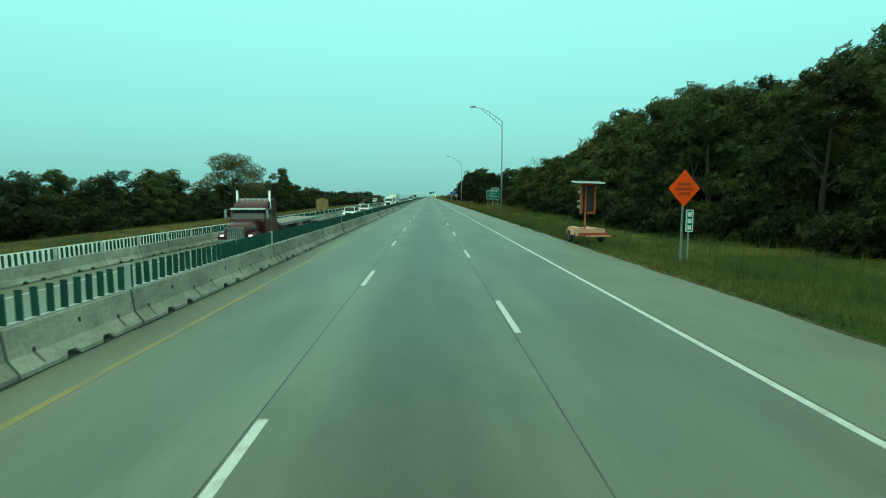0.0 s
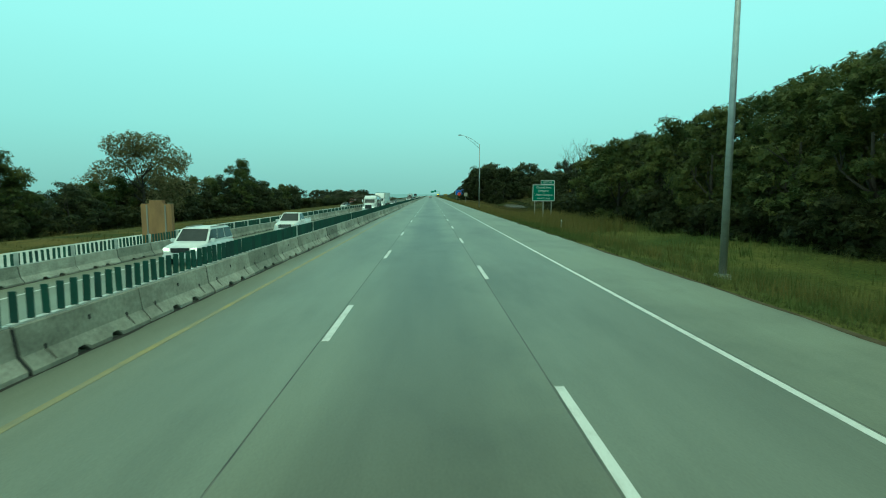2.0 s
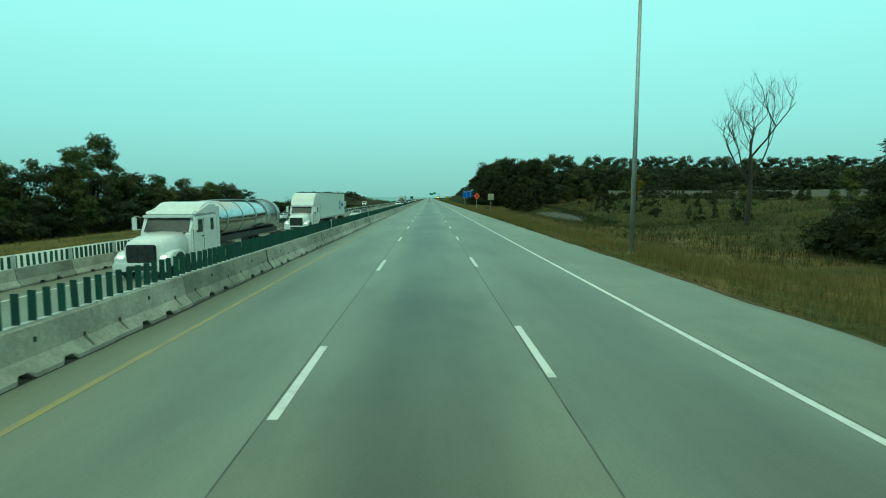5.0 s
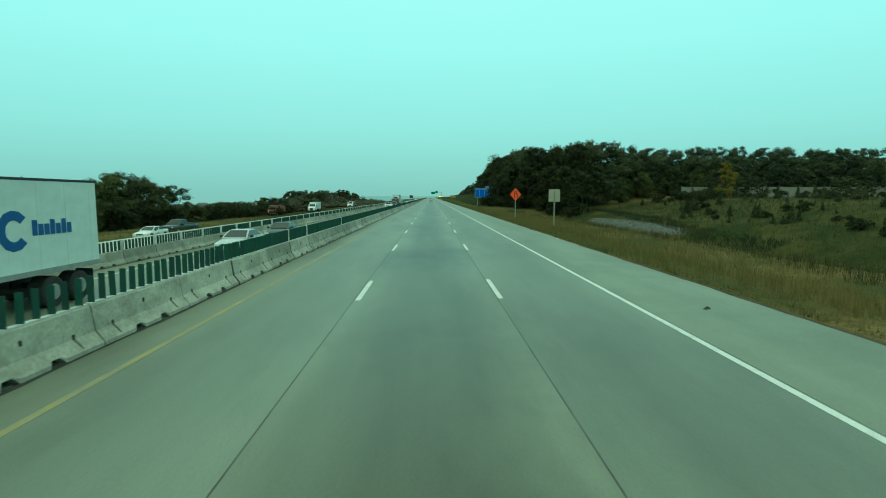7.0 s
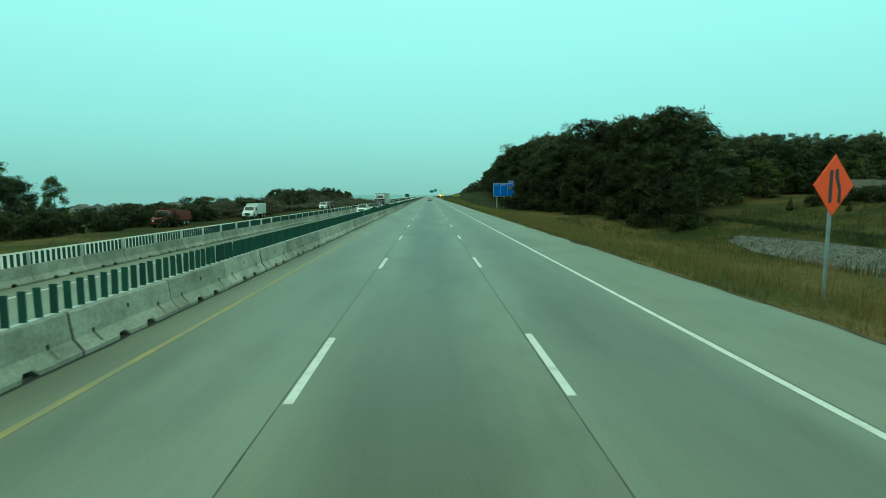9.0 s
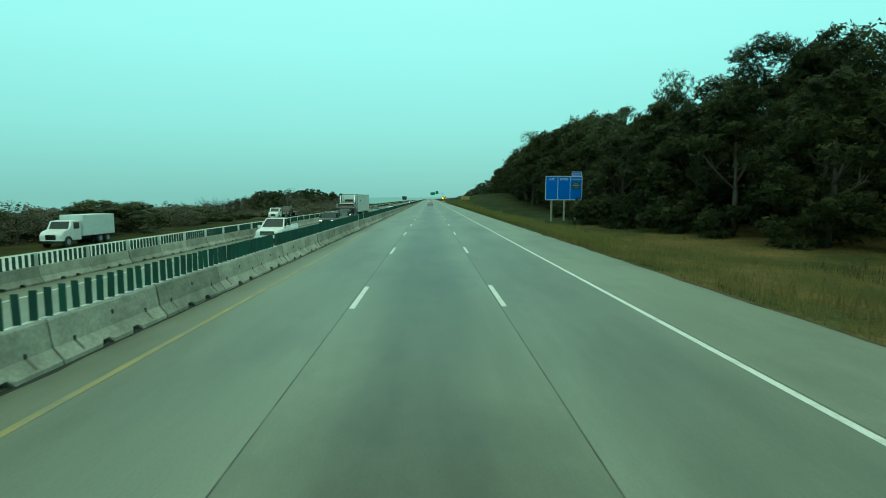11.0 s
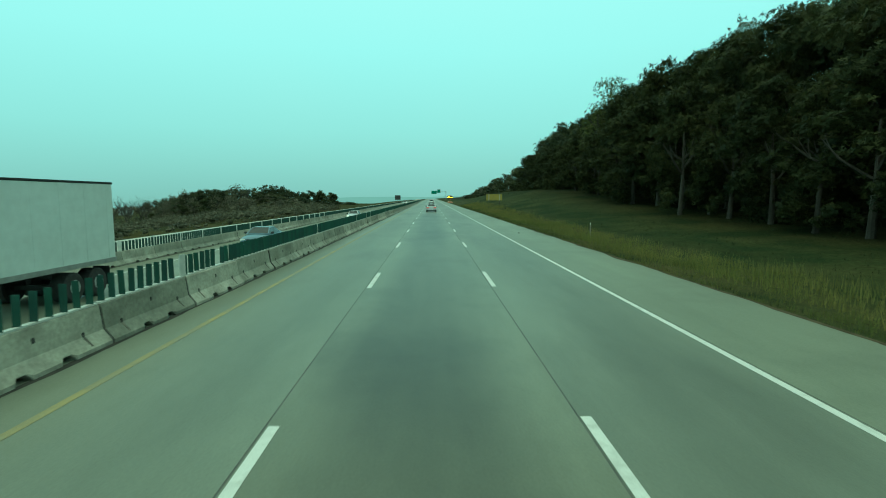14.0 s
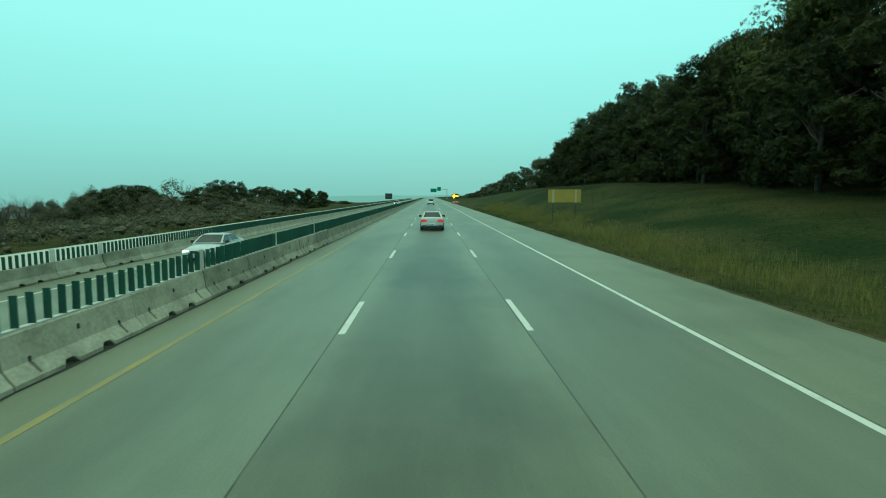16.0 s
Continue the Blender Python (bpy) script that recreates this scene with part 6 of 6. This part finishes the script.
def suv(m, material, label, group="", lit=True, h=1.78):
    t = thing("suv", m, label, "car", group)
    w = 0.96
    bm = bmesh.new()
    loft(bm, [(-2.36, section(w * 0.90, 0.45, 0.95, 1.08)), (-2.28, section(w * 0.97, 0.34, 1.00, 1.12)), (-1.0, section(w, 0.30, 1.02, 1.14)), (0.9, section(w, 0.30, 1.02, 1.13)), (1.6, section(w * 0.98, 0.32, 0.98, 1.08)), (2.2, section(w * 0.94, 0.36, 0.90, 1.00)), (2.34, section(w * 0.86, 0.46, 0.84, 0.92))])
    part("body", bm, material, t, smooth=True)
    cabin(t, material, w * 0.93, w * 0.78, 1.08, h, -2.28, 1.15, -2.05, 0.42, 3)
    wheels(t, (-1.40, 1.42), w, 0.38, 0.25)
    for s in (-1, 1):
        block("headlamp", t, M_LAMP if lit else M_SIGN_WHITE, min(s * 0.52, s * 0.84), max(s * 0.52, s * 0.84), 2.16, 2.37, 0.74, 0.90, 0.03, "lit headlamp")
        block("roof_rail", t, M_STEEL, s * 0.66 - 0.02, s * 0.66 + 0.02, -1.8, 0.2, h + 0.01, h + 0.06, 0.01)
        block("tail_lamp", t, mat("tail_lens", (0.3, 0.02, 0.02), 0.2), min(s * 0.74, s * 0.88), max(s * 0.74, s * 0.88), -2.39, -2.26, 0.85, 1.10, 0.02, "red tail lamp")
    block("grille", t, M_GRILLE, -0.46, 0.46, 2.22, 2.38, 0.66, 0.90, 0.02, "dark grille")
    block("bumper", t, material, -0.86, 0.86, 2.24, 2.44, 0.36, 0.60, 0.05)
    block("bumper", t, M_TRIM, -0.86, 0.86, -2.46, -2.26, 0.36, 0.62, 0.04)
    mirrors(t, material, 1.04, 0.85, 1.16, 1.2)
    return t


def pickup(m, material, label, group=""):
    t = thing("pickup_truck", m, label, "pickup truck", group)
    w = 1.0
    bm = bmesh.new()
    loft(bm, [(-2.88, section(w * 0.93, 0.62, 1.22, 1.27)), (-2.80, section(w * 0.985, 0.50, 1.26, 1.31)), (-1.75, section(w, 0.44, 1.26, 1.31)), (-0.5, section(w, 0.42, 1.25, 1.30)), (0.6, section(w, 0.42, 1.20, 1.27)), (1.2, section(w, 0.42, 1.16, 1.25)), (1.5, section(w * 0.99, 0.42, 1.12, 1.24)),
              (2.2, section(w * 0.965, 0.44, 1.06, 1.18)), (2.62, section(w * 0.93, 0.46, 0.99, 1.11)), (2.76, section(w * 0.88, 0.52, 0.94, 1.04)), (2.82, section(w * 0.80, 0.58, 0.90, 0.98))])
    part("body", bm, material, t, smooth=True)
    cabin(t, material, w * 0.93, w * 0.72, 1.20, 1.93, -0.62, 1.46, -0.40, 0.56, 2)
    for s in (-1, 1):
        block("bed_side", t, material, min(s * 0.82, s * 0.95), max(s * 0.82, s * 0.95), -2.86, -0.66, 1.20, 1.37, 0.03)
        block("headlamp", t, M_SIGN_WHITE, min(s * 0.58, s * 0.88), max(s * 0.58, s * 0.88), 2.58, 2.79, 0.86, 1.02, 0.04, "clear headlamp")
        block("side_lamp", t, M_INDICATOR, min(s * 0.62, s * 0.76), max(s * 0.62, s * 0.76), 2.70, 2.80, 0.90, 1.00, 0.02, "amber side lamp")
        block("door_handle", t, M_TRIM, s * 1.0 - 0.02, s * 1.0 + 0.02, 0.02, 0.20, 1.10, 1.14, 0.008)
        for dy in (-0.52, 0.42, 1.30):
            block("door_seam", t, M_TRIM, s * 0.998 - 0.004, s * 0.998 + 0.004, dy - 0.008, dy + 0.008, 0.55, 1.18, 0.0)
    block("tailgate", t, material, -0.84, 0.84, -2.90, -2.80, 0.80, 1.34, 0.03)
    block("bed_floor", t, M_TRIM, -0.81, 0.81, -2.78, -0.66, 1.25, 1.345, 0.0, "dark bed liner")
    block("grille", t, M_GRILLE, -0.54, 0.54, 2.66, 2.86, 0.70, 1.01, 0.03, "dark grille")
    for z in (0.74, 0.81, 0.88, 0.97):
        block("grille_bar", t, M_CHROME, -0.52, 0.52, 2.85, 2.88, z - 0.018, z + 0.018, 0.005, "chrome grille bar")
    block("bumper", t, material, -0.95, 0.95, 2.68, 2.92, 0.46, 0.66, 0.05)
    block("air_inlet", t, M_TRIM, -0.70, 0.70, 2.70, 2.90, 0.30, 0.46, 0.03, "black lower air inlet")
    block("bumper", t, M_CHROME, -0.95, 0.95, -3.05, -2.86, 0.48, 0.66, 0.04, "chrome bumper")
    wheels(t, (-1.75, 1.75), w, 0.42, 0.28)
    mirrors(t, material, 1.12, 1.0, 1.25, 1.5)
    return t


def dual_wheels(t, axles, half=1.27, r=0.51):
    for y in axles:
        for s in (-1, 1):
            bm = bmesh.new()
            disc_wheel(bm, s * (half - 0.28), y, r, r, 0.56, 28, 0.06)
            tyre = part("wheel", bm, M_TYRE, t)
            bm = bmesh.new()
            disc_wheel(bm, s * (half - 0.02), y, r, r * 0.52, 0.06, 18, 0.02)
            part("rim", bm, M_STEEL, tyre)
        block("axle", t, M_TRIM, -half + 0.5, half - 0.5, y - 0.08, y + 0.08, r - 0.08, r + 0.08, 0.0)


def tractor(t, material, roof, aero, grille):
    """A bonneted tractor unit; its front bumper is at y = 0 and it faces +y, so the rest lies at negative y."""
    w = 1.22
    bm = bmesh.new()
    hood = lambda ww, zb, zs, zt: ((ww * 0.86, zb), (ww * 0.95, zb + 0.2), (ww, zb + 0.45), (ww * 0.95, zs), (ww * 0.78, zt - 0.03), (ww * 0.4, zt + 0.02), (0.0, zt + 0.03))
    loft(bm, [(-2.30, hood(1.02, 0.75, 1.60, 1.92)), (-1.2, hood(0.96, 0.75, 1.52, 1.80)), (-0.35, hood(0.86, 0.72, 1.40, 1.64)), (-0.12, hood(0.72, 0.75, 1.30, 1.50))])
    part("hood", bm, material, t, smooth=True)
    for s in (-1, 1):
        bm = bmesh.new()
        prism(bm, ((-0.15, 0.55), (-0.12, 0.92), (-0.45, 1.14), (-1.20, 1.20), (-1.75, 0.98), (-1.95, 0.60), (-1.78, 0.60), (-1.55, 0.95), (-1.05, 1.05), (-0.55, 0.95), (-0.42, 0.55)), "x", min(s * 0.62, s * 1.20), max(s * 0.62, s * 1.20))
        bmesh.ops.bevel(bm, geom=bm.edges[:], offset=0.03, segments=2, affect="EDGES")
        part("fender", bm, material, t)
        block("headlamp", t, M_LAMP, min(s * 0.80, s * 1.04), max(s * 0.80, s * 1.04), -0.35, -0.09, 0.88, 1.02, 0.04, "lit headlamp")
        block("step_tank", t, M_CHROME if not aero else material, min(s * 0.80, s * 1.20), max(s * 0.80, s * 1.20), -5.2, -2.35, 0.42, 0.98, 0.12, "fuel tank and steps")
        bm = bmesh.new()
        tube(bm, [(s * 1.15, -2.35, 2.0), (s * 1.42, -2.25, 2.05), (s * 1.42, -2.25, 2.65), (s * 1.15, -2.35, 2.6)], 0.02, 6)
        arm = part("mirror_arm", bm, M_CHROME, t)
        block("mirror", arm, material if aero else M_CHROME, s * 1.42 - 0.10, s * 1.42 + 0.10, -2.30, -2.20, 2.0, 2.6, 0.02)
        if not aero:
            bm = bmesh.new()
            tube(bm, [(s * 1.14, -3.75, 0.9), (s * 1.14, -3.75, 3.9)], 0.085, 12)
            part("exhaust_pipe", bm, M_CHROME, t, "chrome exhaust stack", smooth=True)
    gw = 0.64 if aero else 0.56
    front = block("grille", t, grille, -gw, gw, -0.16, -0.04, 0.72, 1.50, 0.05, "upright grille")
    for k in range(9):
        gx0 = -gw + 0.08 + k * (2 * gw - 0.16) / 8
        block("grille_bar", front, M_TRIM if grille == M_CHROME else M_GRILLE, gx0 - 0.012, gx0 + 0.012, -0.05, -0.02, 0.78, 1.44, 0.0)
    if aero:
        block("air_inlet", t, M_TRIM, -0.55, 0.55, 0.05, 0.075, 0.40, 0.60, 0.01, "black lower air inlet")
    block("bumper", t, M_CHROME if not aero else material, -1.20, 1.20, -0.22, 0.06, 0.34, 0.72, 0.06)
    bm = bmesh.new()
    prism(bm, ((-2.28, 0.78), (-2.30, 1.86), (-2.72, 2.62), (-5.2, 2.70), (-5.2, 0.78)), "x", -w, w)
    bmesh.ops.bevel(bm, geom=bm.edges[:], offset=0.07, segments=2, affect="EDGES")
    part("cab", bm, material, t)
    window("windscreen", (w - 0.05, -2.30, 1.86), (-w + 0.05, -2.30, 1.86), (-w + 0.12, -2.72, 2.62), (w - 0.12, -2.72, 2.62), t, (0.05, 0.08), 0.02)
    block("visor", t, material if aero else M_SIGN_WHITE, -w + 0.05, w - 0.05, -2.78, -2.36 if not aero else -2.50, 2.56, 2.70, 0.03, "sun visor")
    block("wiper", t, M_TRIM, -0.9, 0.9, -2.33, -2.28, 1.86, 1.90, 0.0)
    bm = bmesh.new()
    prism(bm, ((-2.62, 2.66), (-2.86, 2.95), (-3.2, roof - 0.55), (-3.7, roof - 0.18), (-4.3, roof), (-5.2, roof + 0.02), (-5.2, 2.66)) if aero else ((-2.75, 2.66), (-3.1, roof - 0.38), (-3.8, roof - 0.1), (-4.4, roof), (-5.2, roof), (-5.2, 2.66)), "x", -w + 0.03, w - 0.03)
    bmesh.ops.bevel(bm, geom=bm.edges[:], offset=0.10, segments=3, affect="EDGES")
    part("roof_cap", bm, material, t, smooth=False)
    for s in (-1, 1):
        block("side_window", t, M_GLASS, s * w - 0.012, s * w + 0.012, -3.45, -2.78, 1.85, 2.48, 0.0)
        block("side_window", t, M_GLASS, s * w - 0.012, s * w + 0.012, -4.75, -4.40, 1.9, 2.5, 0.0)
        for dy in (-2.42, -3.58):
            block("door_seam", t, M_TRIM, s * (w + 0.002) - 0.004, s * (w + 0.002) + 0.004, dy - 0.012, dy + 0.012, 0.95, 2.55, 0.0)
        block("door_handle", t, M_TRIM, s * (w + 0.02) - 0.02, s * (w + 0.02) + 0.02, -3.50, -3.32, 1.62, 1.68, 0.005)
        block("fairing", t, material, min(s * 1.0, s * 1.21), max(s * 1.0, s * 1.21), -5.6, -5.2, 0.9, roof - 0.2 if aero else 1.6, 0.03)
    bm = bmesh.new()
    for s in (-1, 1):
        box(bm, s * 0.42 - 0.06, s * 0.42 + 0.06, -8.3, -0.4, 0.75, 1.0)
    box(bm, -0.42, 0.42, -7.4, -6.4, 0.95, 1.12)
    part("chassis", bm, M_TRIM, t)
    for k in (-2, -1, 0, 1, 2):
        block("marker_lamp", t, M_INDICATOR, k * 0.4 - 0.03, k * 0.4 + 0.03, -3.75 if not aero else -3.3, -3.67 if not aero else -3.2, roof - (0.14 if not aero else 0.52), roof - (0.09 if not aero else 0.47), 0.01, "amber marker lamp")
    bm = bmesh.new()
    for s in (-1, 1):
        disc_wheel(bm, s * 1.05, -1.05, 0.51, 0.51, 0.30, 28, 0.05)
    wheels(t, (-1.05,), 1.20, 0.51, 0.30, M_CHROME)
    bm.free()
    dual_wheels(t, (-6.3, -7.6), 1.25)


def semi(m, material, roof, aero, load, label, group, grille=None):
    t = thing("semi_truck", m, label, "truck", group)
    tractor(t, material, roof, aero, grille or M_GRILLE)
    if load == "box" or load == "reefer":
        bm = bmesh.new()
        box(bm, -1.30, 1.30, -21.9, -5.75, 1.18, 4.08, 0.03)
        body = part("trailer_box", bm, M_TRAILER, t, "white box trailer")
        block("top_rail", body, M_GRILLE, -1.315, 1.315, -21.92, -5.73, 4.02, 4.10, 0.01)
        for s in (-1, 1):
            block("side_rail", body, M_STEEL, s * 1.31 - 0.02, s * 1.31 + 0.02, -21.9, -5.75, 1.14, 1.30, 0.0)
            for k in range(13):
                block("rivet_seam", body, M_TRAILER, s * 1.302 - 0.004, s * 1.302 + 0.004, -6.9 - 1.22 * k, -6.86 - 1.22 * k, 1.32, 4.0, 0.0)
            if load == "box":
                bm = bmesh.new()
                for k in range(10):
                    a0, a1 = radians(40 + 28 * k), radians(40 + 28 * (k + 1))
                    prism(bm, ((-18.1 + 0.60 * math.cos(a0) * s, 2.54 + 0.60 * math.sin(a0)), (-18.1 + 0.60 * math.cos(a1) * s, 2.54 + 0.60 * math.sin(a1)), (-18.1 + 0.32 * math.cos(a1) * s, 2.54 + 0.32 * math.sin(a1)), (-18.1 + 0.32 * math.cos(a0) * s, 2.54 + 0.32 * math.sin(a0))), "x", s * 1.312 - 0.006, s * 1.312 + 0.006)
                part("logo_ring", bm, M_LOGO, body, "broken blue ring logo")
                for k in range(7):
                    block("logo_bar", body, M_LOGO, s * 1.312 - 0.006, s * 1.312 + 0.006, -20.5 + 0.25 * k, -20.30 + 0.25 * k, 2.36, 2.83 if k in (1, 3, 6) else 2.70, 0.0, "blue lettering bar")
            else:
                block("logo_bar", body, M_GRILLE, s * 1.312 - 0.006, s * 1.312 + 0.006, -10.6, -8.8, 3.0, 3.25, 0.0, "dark lettering bar")
                block("logo_bar", body, M_GRILLE, s * 1.312 - 0.006, s * 1.312 + 0.006, -10.2, -9.1, 2.75, 2.86, 0.0, "dark lettering bar")
        if load == "reefer":
            block("cooling_unit", t, M_TRAILER, -0.95, 0.95, -5.76, -5.35, 2.3, 3.95, 0.08, "white refrigeration unit")
            block("cooling_vent", t, M_TRIM, -0.70, 0.70, -5.36, -5.32, 2.9, 3.3, 0.0)
            for s in (-1, 1):
                block("side_grille", t, M_TRIM, s * 0.96 - 0.02, s * 0.96 + 0.02, -5.72, -5.42, 2.5, 3.8, 0.0, "black side grille")
                block("corner_post", t, M_TRIM, s * 1.29 - 0.03, s * 1.29 + 0.03, -5.80, -5.70, 1.2, 4.06, 0.0)
        dual_wheels(t, (-19.6, -20.85), 1.27)
        for s in (-1, 1):
            block("landing_leg", t, M_TRIM, s * 0.75 - 0.08, s * 0.75 + 0.08, -8.6, -8.4, 0.45, 1.2, 0.01)
            block("mud_flap", t, M_TRIM, s * 0.95 - 0.3, s * 0.95 + 0.3, -21.55, -21.52, 0.3, 1.0, 0.0)
        block("under_frame", t, M_TRIM, -0.55, 0.55, -21.6, -18.6, 0.98, 1.18, 0.02)
        block("pallet_rack", t, M_TRIM, -1.2, 1.2, -14.8, -12.4, 0.62, 1.16, 0.03)
    elif load == "flat":
        bm = bmesh.new()
        box(bm, -1.28, 1.28, -20.0, -5.9, 1.32, 1.48, 0.02)
        deck = part("flat_deck", bm, M_WOODPOST, t, "bare flatbed deck")
        for s in (-1, 1):
            block("side_rail", deck, M_STEEL, s * 1.30 - 0.03, s * 1.30 + 0.03, -20.0, -5.9, 1.28, 1.50, 0.0)
            bm = bmesh.new()
            prism(bm, ((-6.4, 1.32), (-6.4, 1.10), (-9.0, 0.95), (-17.0, 0.85), (-19.8, 1.05), (-19.8, 1.32)), "x", s * 0.5 - 0.06, s * 0.5 + 0.06)
            part("beam", bm, M_TRIM, t)
            block("tool_box", t, M_CHROME, min(s * 0.7, s * 1.25), max(s * 0.7, s * 1.25), -12.8, -11.2, 0.75, 1.28, 0.03)
        dual_wheels(t, (-17.0, -19.0), 1.27)
    else:
        bm = bmesh.new()
        tube(bm, [(0, -6.0, 2.35), (0, -6.25, 2.35), (0, -6.4, 2.35), (0, -17.6, 2.25), (0, -17.8, 2.25), (0, -18.0, 2.25)], [0.5, 0.9, 1.02, 1.02, 0.9, 0.5], 28)
        tank = part("tank", bm, M_CHROME, t, "polished steel tank", smooth=True)
        for k in range(5):
            bm = bmesh.new()
            tube(bm, [(0, -7.2 - 2.4 * k, 2.33), (0, -7.3 - 2.4 * k, 2.33)], 1.05, 28)
            part("hoop", bm, M_STEEL, tank)
        block("walkway", tank, M_STEEL, -0.3, 0.3, -16.0, -8.0, 3.36, 3.42, 0.01)
        block("under_frame", t, M_TRIM, -0.6, 0.6, -18.0, -6.2, 1.0, 1.35, 0.03)
        dual_wheels(t, (-16.0, -17.3), 1.27)
    return t


def work_truck(x, y, turn, material, bed, label):
    t = thing("work_truck", pose(x, y, ground_z(x, y), 0, 0, turn), label, "truck", "work trucks beyond the barrier")
    bm = bmesh.new()
    prism(bm, ((0.0, 0.6), (0.0, 1.25), (-0.25, 1.55), (-1.15, 1.70), (-1.55, 2.55), (-2.9, 2.6), (-2.9, 0.6)), "x", -1.1, 1.1)
    bmesh.ops.bevel(bm, geom=bm.edges[:], offset=0.06, segments=2, affect="EDGES")
    part("cab", bm, material, t)
    window("windscreen", (1.05, -1.15, 1.70), (-1.05, -1.15, 1.70), (-1.0, -1.55, 2.55), (1.0, -1.55, 2.55), t, (0.06, 0.08), 0.02)
    for s in (-1, 1):
        block("side_window", t, M_GLASS, s * 1.1 - 0.012, s * 1.1 + 0.012, -2.6, -1.75, 1.75, 2.4, 0.0)
        block("headlamp", t, M_SIGN_WHITE, s * 0.8 - 0.15, s * 0.8 + 0.15, -0.05, 0.03, 0.95, 1.15, 0.02)
    block("grille", t, M_CHROME, -0.5, 0.5, -0.04, 0.04, 0.75, 1.25, 0.02, "chrome grille")
    block("bumper", t, M_CHROME, -1.15, 1.15, -0.05, 0.14, 0.4, 0.66, 0.04, "chrome bumper")
    block("chassis", t, M_TRIM, -0.5, 0.5, -8.0, -0.3, 0.6, 0.9, 0.02)
    if bed == "flat":
        block("deck", t, M_WOODPOST, -1.2, 1.2, -8.6, -3.3, 1.05, 1.25, 0.02, "worn timber deck")
        block("headboard", t, M_TRIM, -1.2, 1.2, -3.35, -3.2, 1.2, 1.9, 0.01)
    elif bed == "box":
        block("box_body", t, M_TRAILER, -1.2, 1.2, -8.4, -3.1, 0.95, 3.1, 0.04, "white box body")
    else:
        bm = bmesh.new()
        prism(bm, ((-3.1, 1.0), (-3.1, 2.4), (-2.6, 2.7), (-2.6, 2.78), (-8.2, 2.3), (-8.5, 1.0)), "x", -1.2, 1.2)
        part("dump_body", bm, material, t, "red dump body")
    wheels(t, (-0.9,), 1.12, 0.5, 0.3)
    dual_wheels(t, (-5.8, -7.1), 1.2, 0.5)


ONCOMING, OX = 180, -12.4
sedan(pose(0.02, 480.7, 0), M_SILVER, "silver saloon car with lit red tail lamps on the road ahead", lit_tail=True)
GROUP = "oncoming vehicles"
facing = lambda y, dx=0.0: pose(OX + dx, y, LOW, 0, 0, ONCOMING)
semi(facing(34.3), M_MAROON, 3.35, False, "flat", "dark red semi truck with an empty flatbed trailer", GROUP, M_CHROME)
suv(facing(83.5), M_CARWHITE, "white estate SUV with lit headlamps", GROUP)
pickup(facing(102.6), M_CARWHITE, "white pickup truck with a dark grille", GROUP)
semi(facing(159.5), M_CARWHITE, 3.3, True, "tank", "white semi truck with a polished tank trailer", GROUP)
semi(facing(189.2, -0.9), M_CARWHITE, 4.0, True, "box", "white semi truck with a white box trailer", GROUP)
sedan(facing(226.2), M_SILVER, "silver oncoming saloon car", group=GROUP)
sedan(facing(235.8), M_CARDARK, "dark oncoming saloon car", group=GROUP)
pickup(facing(345.2), M_CARWHITE, "white pickup truck with a dark grille", GROUP)
suv(facing(367.5), M_CARDARK, "dark green SUV with lit headlamps", GROUP)
semi(facing(383.2, -0.9), M_TRUCKBLACK, 2.95, False, "reefer", "black semi truck with a white refrigerated trailer", GROUP, M_CHROME)
sedan(facing(423.5), M_CARBLUE, "blue-grey oncoming saloon car", group=GROUP)
sedan(facing(469.0), M_SILVER, "silver oncoming car with lit headlamps", lit_head=True, group=GROUP)
suv(facing(632.0), M_CARWHITE, "white SUV with lit headlamps", GROUP)
suv(pose(0.1, 592.0, 0), M_CARWHITE, "white SUV far ahead on the road", "vehicles ahead", False)
work_truck(-41, 327, 180, M_REDTRUCK, "dump", "red dump truck parked beyond the barrier")
work_truck(-37, 354, 180, M_CARWHITE, "box", "white box truck parked beyond the barrier")
work_truck(-35.5, 421, 180, M_CARWHITE, "flat", "white truck with a flat timber deck")
work_truck(-37, 436, 180, M_TRUCKBLACK, "flat", "dark truck with a flat timber deck")
pickup(pose(-33.5, 262, ground_z(-33.5, 262), 0, 0, 172), M_CARDARK, "dark pickup truck parked beyond the barrier", "parked vehicles")
sedan(pose(-33.0, 254, ground_z(-33.0, 254), 0, 0, 178), M_CARWHITE, "white car parked beyond the barrier", group="parked vehicles")
